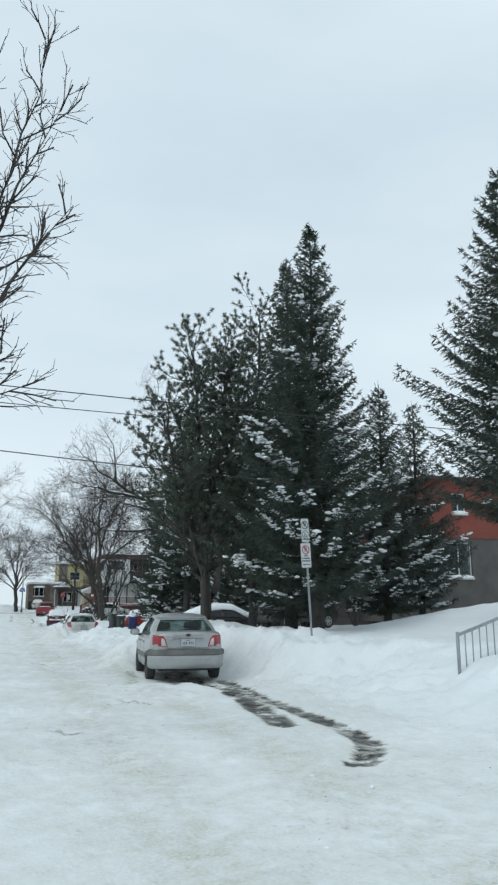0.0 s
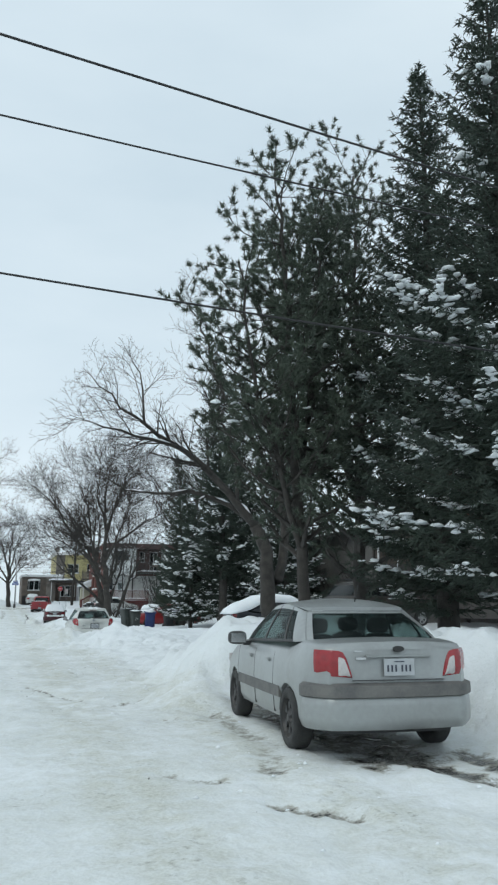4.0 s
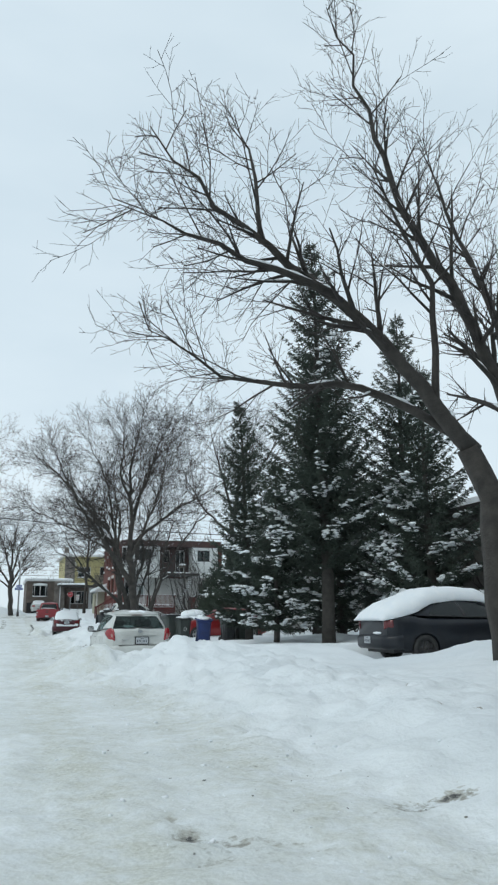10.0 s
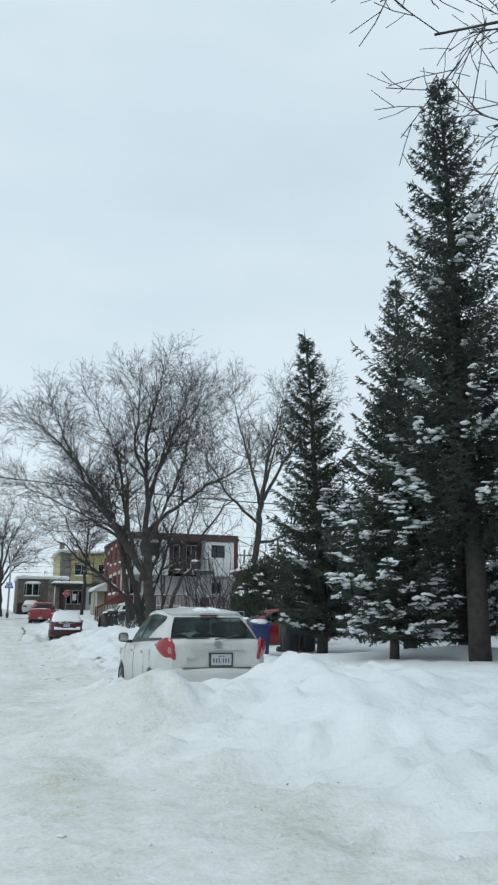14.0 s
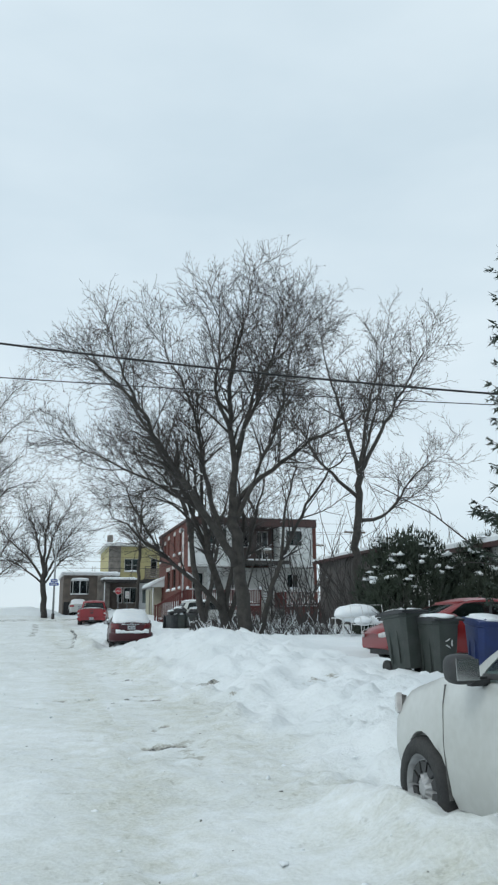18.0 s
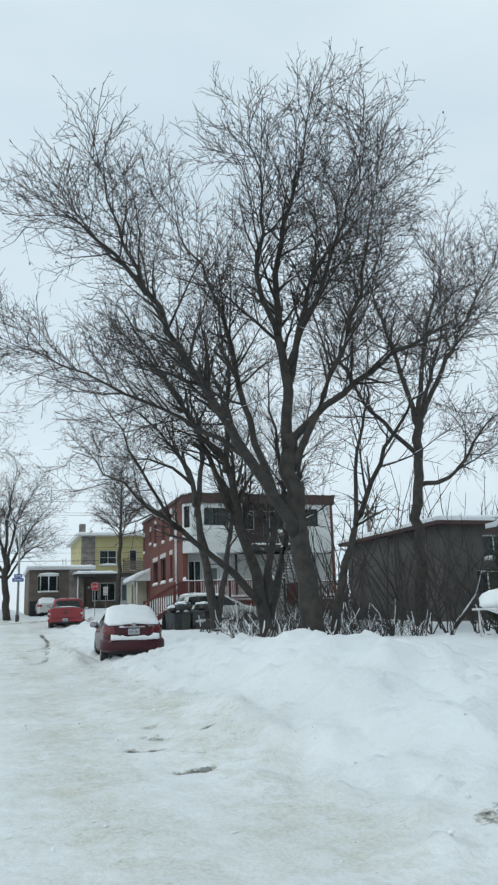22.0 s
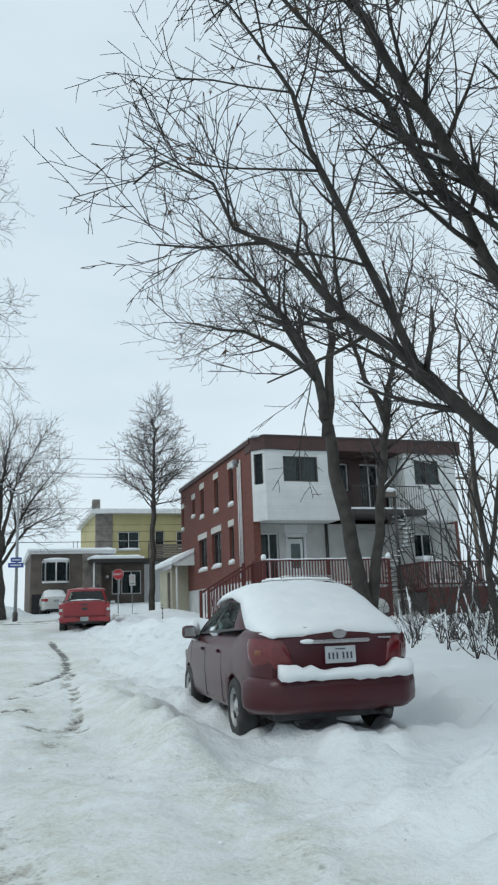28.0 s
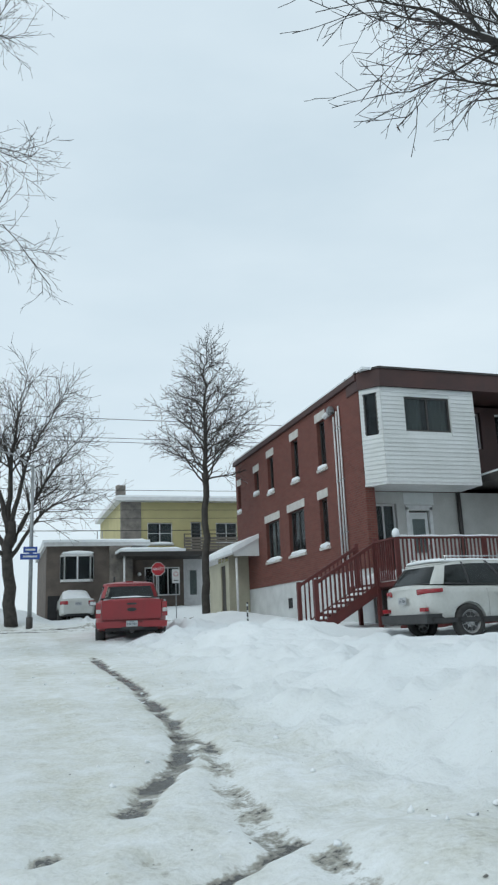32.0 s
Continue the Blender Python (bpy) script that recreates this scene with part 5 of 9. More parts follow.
def white_sedan():
    e = thing("white_sedan", pose(4.75, 111.8, ground_height(4.75, 113.0) - 0.04, 0, 0, 3), "small white sedan with a snowy roof parked across the junction", "car", "parked cars")
    S = dict(L=4.4, W=1.72, H=1.45, R=0.3, ra=0.9, fa=3.5, belt=0.96, paint=WHITEPAINT, rim=STEEL, roof=(1.1, 2.5), base=(0.55, 3.3), windows=((0.15, 0.47), (0.5, 0.86)), tops=((0, 0.9), (0.06, 1.02), (0.6, 1.05), (3.3, 0.97), (4.0, 0.85), (4.4, 0.65)), glass=DARKGLASS)
    build_car(e, S)
    for s in (-1, 1):
        wrap(e, S, "tail_light", ((0.48, 0.76, 0.93), (0.95, 0.76, 0.94)), REDLENS, "", 0.02, s, 10)
    plate(e, -0.02, 0.8)
    car_snow(e, ((0.2, 0.66, 1.06, 0.08), (0.6, 0.68, 1.1, 0.14), (1.1, 0.62, 1.38, 0.12), (2.4, 0.6, 1.44, 0.1)), 31)
    return e


for build in (silver_sedan, white_hatchback, maroon_sedan, black_sedan, red_hatch, brown_suv, white_suv, red_pickup, white_sedan):
    build()

# ---------------------------------------------------------------- trees


def spikes(P, D, length, width, seed):
    """Three-sided blades at points P along unit directions D (arrays)."""
    rs = np.random.RandomState(seed)
    n = len(P)
    A = np.cross(D, rs.normal(size=(n, 3)))
    A /= np.linalg.norm(A, axis=1)[:, None] + 1e-9
    B = np.cross(D, A)
    w, ln = np.asarray(width).reshape(-1, 1), np.asarray(length).reshape(-1, 1)
    V = np.stack([P + A * w, P - A * 0.5 * w + B * 0.86 * w, P - A * 0.5 * w - B * 0.86 * w, P + D * ln], 1).reshape(-1, 3)
    k = (np.arange(n) * 4)[:, None]
    T = np.concatenate([k + np.array([q]) for q in ((3, 0, 1), (3, 1, 2), (3, 2, 0))])
    return V, T


def blades(P, D, length, width, seed):
    """Thin flat needle bundles, one narrow leaf each, at points P along unit directions D."""
    rs = np.random.RandomState(seed)
    A = np.cross(D, rs.normal(size=D.shape))
    A /= np.linalg.norm(A, axis=1)[:, None] + 1e-9
    w, ln = np.asarray(width).reshape(-1, 1), np.asarray(length).reshape(-1, 1)
    V = np.stack([P + A * w, P - A * w, P + D * ln], 1).reshape(-1, 3)
    return V, np.arange(len(P) * 3).reshape(-1, 3)


def blobs(C, S, seed):
    """Small uneven snow clumps at centres C with half sizes S."""
    rs = np.random.RandomState(seed)
    ring = [(math.cos(a), math.sin(a)) for a in np.linspace(0, 2 * math.pi, 6, endpoint=False)]
    U = np.array([(0, 0, 1)] + [(0.75 * c, 0.75 * s, 0.6) for c, s in ring] + [(c, s, -0.1) for c, s in ring] + [(0, 0, -0.5)])
    n = len(C)
    V = (C[:, None, :] + U[None] * S[:, None, :] * (1 + 0.3 * rs.normal(size=(n, len(U), 1)))).reshape(-1, 3)
    q = []
    for i in range(6):
        j = (i + 1) % 6
        q += [(0, 1 + i, 1 + j), (1 + i, 7 + i, 7 + j), (1 + i, 7 + j, 1 + j), (13, 7 + j, 7 + i)]
    k = (np.arange(n) * 14)[:, None]
    return V, np.concatenate([k + np.array([f]) for f in q])


def tri_mesh(name, V, T, material, parent, label="", smooth=False, kind=""):
    me = bpy.data.meshes.new(name)
    me.vertices.add(len(V))
    me.vertices.foreach_set("co", np.asarray(V, np.float32).ravel())
    me.loops.add(len(T) * 3)
    me.loops.foreach_set("vertex_index", np.asarray(T, np.int32).ravel())
    me.polygons.add(len(T))
    me.polygons.foreach_set("loop_start", np.arange(len(T), dtype=np.int32) * 3)
    if smooth:
        me.polygons.foreach_set("use_smooth", np.ones(len(T), bool))
    me.update(calc_edges=True)
    me.materials.append(material)
    ob = new(name, me)
    if parent is not None:
        ob.parent = parent
    if label:
        ob["label"] = label
    if kind:
        tagged(ob, kind=kind)
    return ob


def curve_line(pts, r0, r1, rs, step=0.5, wander=0.05):
    """A smooth, slightly crooked line of (point, radius) through control points."""
    P = np.array(pts, float)
    seg = np.linalg.norm(np.diff(P, axis=0), axis=1)
    s = np.concatenate([[0], np.cumsum(seg)])
    n = max(4, int(s[-1] / step))
    out = []
    for i in range(n + 1):
        u = s[-1] * i / n
        j = min(int(np.searchsorted(s, u, "right")) - 1, len(seg) - 1)
        f = (u - s[j]) / max(seg[j], 1e-6)
        p0, p1, p2, p3 = P[max(j - 1, 0)], P[j], P[j + 1], P[min(j + 2, len(P) - 1)]
        q = 0.5 * (2 * p1 + (p2 - p0) * f + (2 * p0 - 5 * p1 + 4 * p2 - p3) * f * f + (3 * p1 - p0 - 3 * p2 + p3) * f ** 3)
        if 0 < i:
            q = q + rs.normal(size=3) * wander * (0.4 + i / n)
        out.append((tuple(q), r0 + (r1 - r0) * (i / n) ** 0.8))
    return out


def sprout(lines, rs, gap, length, ratio, angle, start=0.25, lift=0.12, seg=0.3, wander=0.12, rmin=0.004, keep=1.0, taper=0.35):
    """Side branches along lines: every gap metres, turned away by angle, bending upward by lift."""
    out = []
    for line in lines:
        P = np.array([p for p, _ in line])
        R = np.array([r for _, r in line])
        d = np.diff(P, axis=0)
        ln = np.linalg.norm(d, axis=1)
        s = np.concatenate([[0], np.cumsum(ln)])
        tot = s[-1]
        u = tot * start + rs.uniform(0, gap)
        turn = rs.uniform(0, 6.28)
        while u < tot:
            j = min(int(np.searchsorted(s, u, "right")) - 1, len(d) - 1)
            f = (u - s[j]) / max(ln[j], 1e-6)
            p = P[j] + d[j] * f
            r = R[j] + (R[j + 1] - R[j]) * f
            ax = d[j] / max(ln[j], 1e-6)
            a = np.cross(ax, (0.31, 0.77, 0.55))
            a /= np.linalg.norm(a)
            b = np.cross(ax, a)
            turn += 2.4 + rs.uniform(-0.5, 0.5)
            th = angle * rs.uniform(0.7, 1.3)
            v = ax * math.cos(th) + (a * math.cos(turn) + b * math.sin(turn)) * math.sin(th)
            L = length * rs.uniform(0.55, 1.25) * (1 - taper * u / tot)
            k = max(2, int(L / seg))
            rr = max(r * ratio, rmin)
            if rs.uniform() < keep:
                q, one = p.copy(), [(tuple(p), rr)]
                for i in range(k):
                    v = v + rs.normal(size=3) * wander
                    v[2] += lift
                    v /= np.linalg.norm(v)
                    q = q + v * L / k
                    one.append((tuple(q), max(rr * (1 - 0.75 * (i + 1) / k), rmin * 0.8)))
                out.append(one)
            u += gap * rs.uniform(0.6, 1.4)
    return out


def snow_on(lines, rs, chance, most=0.75, thick=0.8):
    """Snow ridges on the upper side of the flatter pieces."""
    out = []
    for line in lines:
        i = 0
        while i < len(line) - 1:
            (p, r), (q, r2) = line[i], line[i + 1]
            d = np.subtract(q, p)
            n = np.linalg.norm(d) or 1
            if abs(d[2]) / n < most and rs.uniform() < chance:
                h = r * 0.75
                out.append([((p[0], p[1], p[2] + h), r * thick * 0.5), (tuple(np.add(p, d * 0.5) + (0, 0, h * 1.1)), r * thick), ((q[0], q[1], q[2] + r2 * 0.75), r2 * thick * 0.4)])
            i += 1
    return out


def bare_tree(name, stems, label, seed, limbs=(0.75, 3.4, 0.5, 0.85), boughs=(0.4, 1.8, 0.55, 0.8), twigs=(0.2, 0.85, 0.5, 0.75), fine=None, snow=0.25, seeds=0, group="bare street trees", lift=0.05, keep=1.0, start=0.25, category="tree", taper=0.35, reach=1.0, stout=1.0):
    """stems: control points, foot radius, tip radius. Each level: gap, length, radius ratio, angle."""
    rs = np.random.RandomState(seed)
    base = stems[0][0][0]
    e = thing(name, pose(base[0], base[1], base[2]), label, category, group)
    o = np.array(base)
    S = [curve_line([np.subtract(p, o) for p in pts], r0, r1, rs) for pts, r0, r1 in stems]
    S = [S[0]] + [line[:max(4, int(len(line) * reach))] for line in S[1:]]
    S = [S[0]] + [[(p, r * (1 - 0.7 * (i / (len(line) - 1)) ** 4)) for i, (p, r) in enumerate(line)] for line in S[1:]]
    for i, line in enumerate(S):
        v, f = tubes([line], 9)
        raw("trunk" if i == 0 else "limb", v, f, BARK, e, smooth=True)
    bearing = S[1:] if len(S) > 1 and stems[0][2] > 0.1 else S
    l1 = sprout(bearing, rs, *limbs, start=start, lift=lift * 0.7, seg=0.4, wander=0.1, rmin=0.012, keep=keep, taper=taper)
    l2 = sprout(l1, rs, *boughs, start=0.2, lift=lift, seg=0.3, rmin=0.010 * stout, keep=keep) + sprout(bearing, rs, boughs[0] * 1.6, *boughs[1:], start=0.3, lift=lift, seg=0.3, rmin=0.010 * stout)
    l3 = sprout(l2, rs, *twigs, start=0.12, lift=lift, seg=0.22, rmin=0.0075 * stout, keep=keep) + sprout(l1, rs, twigs[0] * 1.3, *twigs[1:], start=0.3, lift=lift, seg=0.22, rmin=0.0075 * stout)
    v, f = tubes(l1, 5)
    tagged(raw("branchwork", v, f, BARK, e, smooth=True), kind="stuff")
    v, f = tubes(l2, 4)
    tagged(raw("branchwork", v, f, TWIG, e, smooth=True), kind="stuff")
    if fine:
        l3 = l3 + sprout(l3, rs, *fine, start=0.1, lift=lift * 0.6, seg=0.16, rmin=0.006 * stout)
    v, f = tubes(l3, 3)
    tagged(raw("twig_mass", v, f, TWIG, e), kind="stuff")
    ridge = snow_on(S, rs, snow * 1.3) + snow_on(l1, rs, snow) + snow_on(l2, rs, snow * 0.6)
    if ridge:
        v, f = tubes(ridge, 5)
        tagged(raw("snow", v, f, SNOW, e, "snow lying along the limbs", smooth=True), kind="stuff")
    if seeds:
        tips = [l[-1][0] for l in l3 if rs.uniform() < seeds]
        P = np.repeat(np.array(tips), 5, 0)
        D = rs.normal(size=P.shape) + (0, 0, -1.2)
        D /= np.linalg.norm(D, axis=1)[:, None]
        V, T = spikes(P, D, rs.uniform(0.05, 0.1, len(P)), 0.012, seed)
        tri_mesh("seed_cluster", V, T, LEAFDRY, e, "dry brown hanging seed clusters", kind="stuff")
    return e


def spruce(base, h, reach, label, seed, clear=0.8, gap=0.3, snow=0.25, lean=(0, 0), droop=0.35, name="spruce_tree"):
    """A dense cone of drooping boughs in uneven whorls, every bough a fan of needle sprays, snow lying on the lower ones."""
    rs = np.random.RandomState(seed)
    e = thing(name, pose(*base), label, "tree", "evergreen trees")
    trunk = [((lean[0] * u * u + 0.03 * math.sin(u * 9), lean[1] * u * u, h * u), 0.017 * h * (1 - u) + 0.012) for u in np.linspace(0, 1, 14)]
    v, f = tubes([trunk], 8)
    raw("trunk", v, f, BARK, e, smooth=True)
    wood, P, D, Ln, C, Sz = [], [], [], [], [], []
    z = clear
    while z < h - 0.12:
        u = z / h
        full = 1.08 * reach * min((1 - u) ** 0.97, 0.93) * (0.62 + 0.38 * min(1, (z - clear) / 1.2)) + 0.06
        count = int(5 + 5 * min(1, full / 1.6))
        t0 = rs.uniform(0, 6.28)
        for k in range(count):
            a = t0 + 6.283 * k / count + rs.uniform(-0.25, 0.25)
            L = full * rs.uniform(0.68, 1.08) * (1.22 if rs.uniform() < 0.12 else 1.0)
            slope = 0.75 * u - 0.9 * (1 - u) * droop + rs.uniform(-0.12, 0.12)
            lift = 0.22 + 0.2 * (1 - u)
            c0 = np.array((lean[0] * u * u, lean[1] * u * u, z + rs.uniform(-0.14, 0.14)))
            m = max(3, int(L / 0.11))
            w = np.linspace(0, 1, m + 1)
            q = c0 + np.stack([math.cos(a) * L * w, math.sin(a) * L * w, L * (slope * w + lift * w * w)], 1)
            if L > 0.35:
                wood.append([(tuple(q[i]), 0.016 * (1 - w[i]) + 0.004) for i in sorted({0, m // 3, 2 * m // 3, m})])
            keep = w > 0.08
            for s in (-1, -0.45, 0.45, 1):
                n = int(keep.sum())
                b = a + s * rs.uniform(0.45, 1.15, n)
                d = np.stack([np.cos(b), np.sin(b), rs.uniform(-0.6, 0.12, n) if abs(s) == 1 else rs.uniform(-0.75, 0.3, n)], 1)
                P.append(q[keep] + rs.normal(size=(n, 3)) * 0.025)
                D.append(d / np.linalg.norm(d, axis=1)[:, None])
                Ln.append((0.10 + (0.13 + 0.17 * L) * np.minimum(1.12 - w[keep], 0.75)) * rs.uniform(0.65, 1.2, n) * (1.0 if abs(s) == 1 else 0.7))
            # the bough's own tip
            d = np.array((math.cos(a), math.sin(a), slope + 2 * lift * 0.8))
            P.append(q[-1:])
            D.append((d / np.linalg.norm(d))[None])
            Ln.append(np.array([rs.uniform(0.12, 0.22)]))
            if rs.uniform() < snow * 1.5 * max(0.12, 1.0 - 1.5 * u) and L > 0.5:
                w0 = rs.uniform(0.35, 0.75)
                for i in range(m + 1):
                    if w0 < w[i] < w0 + rs.uniform(0.18, 0.5):
                        for side in range(3):
                            C.append(q[i] + rs.normal(size=3) * (0.10, 0.10, 0.02) + (0, 0, 0.03))
                            Sz.append((rs.uniform(0.04, 0.13), rs.uniform(0.04, 0.13), rs.uniform(0.025, 0.06)))
        z += gap * rs.uniform(0.75, 1.25) * (1.0 if u < 0.8 else 0.7)
    P.append(np.array([[lean[0], lean[1], h - 0.1]]))
    D.append(np.array([[0, 0, 1.0]]))
    Ln.append(np.array([0.4]))
    v, f = tubes(wood, 3)
    tagged(raw("branchwork", v, f, BARK, e), kind="stuff")
    P, D, Ln = np.concatenate(P), np.concatenate(D), np.concatenate(Ln)
    V, T = spikes(P, D, Ln, rs.uniform(0.012, 0.022, len(P)), seed)
    # every spray carries short side needles
    k = 3
    P2 = np.repeat(P, k, 0) + np.repeat(D * Ln[:, None], k, 0) * rs.uniform(0.1, 0.85, (len(P) * k, 1))
    D2 = np.repeat(D, k, 0) * 0.8 + rs.normal(size=P2.shape) * 0.55
    D2 /= np.linalg.norm(D2, axis=1)[:, None]
    V2, T2 = blades(P2, D2, rs.uniform(0.07, 0.15, len(P2)), rs.uniform(0.012, 0.02, len(P2)), seed + 1)
    tri_mesh("needles", np.concatenate([V, V2]), np.concatenate([T, T2 + len(V)]), NEEDLE, e, "dark green drooping needle sprays", kind="stuff")
    if C:
        V, T = blobs(np.array(C), np.array(Sz), seed)
        tri_mesh("snow", V, T, SNOW, e, "clumps of snow on the boughs", smooth=True, kind="stuff")
    return e


def pine(base, stems, label, seed, limbs=(0.26, 2.6, 0.5, 1.1), shoots=(0.26, 0.85, 0.5, 0.85), start=0.16, snow=0.05, tufts=1.0):
    rs = np.random.RandomState(seed)
    e = thing("pine_tree", pose(*base), label, "tree", "evergreen trees")
    o = np.array(base)
    S = [curve_line([np.subtract(p, o) for p in pts], r0, r1, rs) for pts, r0, r1 in stems]
    for i, line in enumerate(S):
        v, f = tubes([line], 8)
        raw("trunk" if i == 0 else "limb", v, f, BARK, e, smooth=True)
    l1 = sprout(S, rs, *limbs, start=start, lift=0.10, seg=0.3, wander=0.13, rmin=0.014, taper=0.55)
    l2 = sprout(l1, rs, *shoots, start=0.2, lift=0.14, seg=0.18, rmin=0.006, wander=0.16)
    v, f = tubes(l1 + l2, 4)
    tagged(raw("branchwork", v, f, BARK, e), kind="stuff")
    P, A = [], []
    for line, first in [(q, 0.85) for q in l1] + [(q, 0.5) for q in l2]:
        pts = np.array([p for p, _ in line])
        k = len(pts)
        for i in range(max(1, int(k * first)), k):
            P.append(pts[i])
            A.append(pts[i] - pts[i - 1])
    P, A = np.array(P), np.array(A)
    A /= np.linalg.norm(A, axis=1)[:, None] + 1e-9
    m = int(64 * tufts)
    P, A = np.repeat(P, m, 0), np.repeat(A, m, 0)
    D = A * 0.5 + rs.normal(size=P.shape) * 0.62 + (0, 0, 0.12)
    D /= np.linalg.norm(D, axis=1)[:, None]
    P = P - A * rs.uniform(0, 0.1, (len(P), 1))
    V, T = blades(P, D, rs.uniform(0.08, 0.17, len(P)), rs.uniform(0.006, 0.011, len(P)), seed)
    tri_mesh("needles", V, T, PINENEEDLE, e, "grey-green tufts of long needles", kind="stuff")
    tips = np.array([l[-1][0] for l in l2 if rs.uniform() < snow] or [l1[0][-1][0]])
    V, T = blobs(tips + (0, 0, 0.06), rs.uniform(0.05, 0.13, (len(tips), 3)) * (1, 1, 0.5), seed)
    tri_mesh("snow", V, T, SNOW, e, "small clumps of snow", smooth=True, kind="stuff")
    return e


def gz(x, y):
    return ground_height(x, y) - 0.05


# evergreens beside the first parked car
spruce((8.1, 18.9, gz(8.1, 18.9)), 12.9, 3.05, "tall dark spruce with snow caught on its lower boughs", 1, clear=1.1, snow=0.34)
spruce((8.5, 22.1, gz(8.5, 22.1)), 13.3, 2.7, "tall dark spruce standing behind another, snow on boughs", 2, clear=0.7, snow=0.25)
spruce((10.8, 12.6, gz(10.8, 12.6)), 11.6, 3.4, "dark spruce at the lawn edge with a bare lower trunk", 3, clear=2.6, snow=0.16, gap=0.34)
spruce((13.2, 24.2, gz(13.2, 24.2)), 9.4, 2.6, "dark spruce with snow-laden low branches", 4, clear=0.6, snow=0.5, gap=0.36)
spruce((15.4, 25.4, gz(15.4, 25.4)), 9.0, 2.5, "dark spruce on the snowy lawn before the red house", 12, clear=0.8, snow=0.35, gap=0.38)
pine((5.9, 23.6, gz(5.9, 23.6)), [([(6.0, 23.7, gz(6.0, 23.7)), (5.8, 23.6, 4.5), (5.5, 23.4, 8.2), (5.2, 23.0, 11.0)], 0.17, 0.03), ([(5.9, 23.6, 2.6), (5.0, 23.2, 5.0), (4.45, 23.0, 7.0), (4.25, 22.9, 8.7)], 0.09, 0.02), ([(5.8, 23.6, 4.2), (6.6, 24.2, 7.2), (6.8, 24.4, 10.6)], 0.1, 0.025)],
     "grey-green pine with soft tufted needles", 5, limbs=(0.19, 2.7, 0.5, 1.1), shoots=(0.13, 0.75, 0.5, 0.95), start=0.14)
pine((8.4, 25.9, gz(8.4, 25.9)), [([(8.3, 25.8, gz(8.3, 25.8)), (8.5, 25.9, 5), (8.8, 26.4, 10), (9.1, 26.9, 14.2)], 0.2, 0.03), ([(8.4, 25.8, 4.0), (7.2, 25.3, 7.5), (7.0, 25.2, 11.6)], 0.11, 0.025)],
     "tall pine with grey-green tufted needles", 6, start=0.1, limbs=(0.19, 3.2, 0.5, 1.1), shoots=(0.135, 0.8, 0.5, 0.95))
# evergreens further along
spruce((10.05, 43.9, gz(10.05, 43.9)), 13.2, 3.0, "tall spruce with a bare snow-streaked lower trunk", 7, clear=2.5, snow=0.3, lean=(-0.55, -0.5), droop=0.3, gap=0.34)
spruce((8.8, 45.2, gz(8.8, 45.2)), 5.9, 1.9, "small spruce loaded with snow", 8, clear=0.6, snow=0.75)
spruce((9.9, 51.5, gz(9.9, 51.5)), 10.0, 2.2, "slender pointed spruce standing behind rubbish bins", 9, clear=0.8, snow=0.22, lean=(-0.45, 0))
spruce((12.9, 51.6, gz(12.9, 51.6)), 12.5, 2.7, "tall dark spruce behind the driveway", 10, clear=1.0, snow=0.2, gap=0.36)
spruce((13.9, 45.6, gz(13.9, 45.6)), 12.0, 2.9, "dark spruce beside a driveway", 11, clear=0.8, snow=0.45, gap=0.38)
spruce((12.2, 47.6, gz(12.2, 47.6)), 11.0, 2.6, "dark snowy spruce between the houses", 13, clear=0.6, snow=0.4, gap=0.42)
spruce((12.4, 41.6, gz(12.4, 41.6)), 8.5, 2.3, "snowy spruce beyond the driveway", 14, clear=0.5, snow=0.6, gap=0.4)

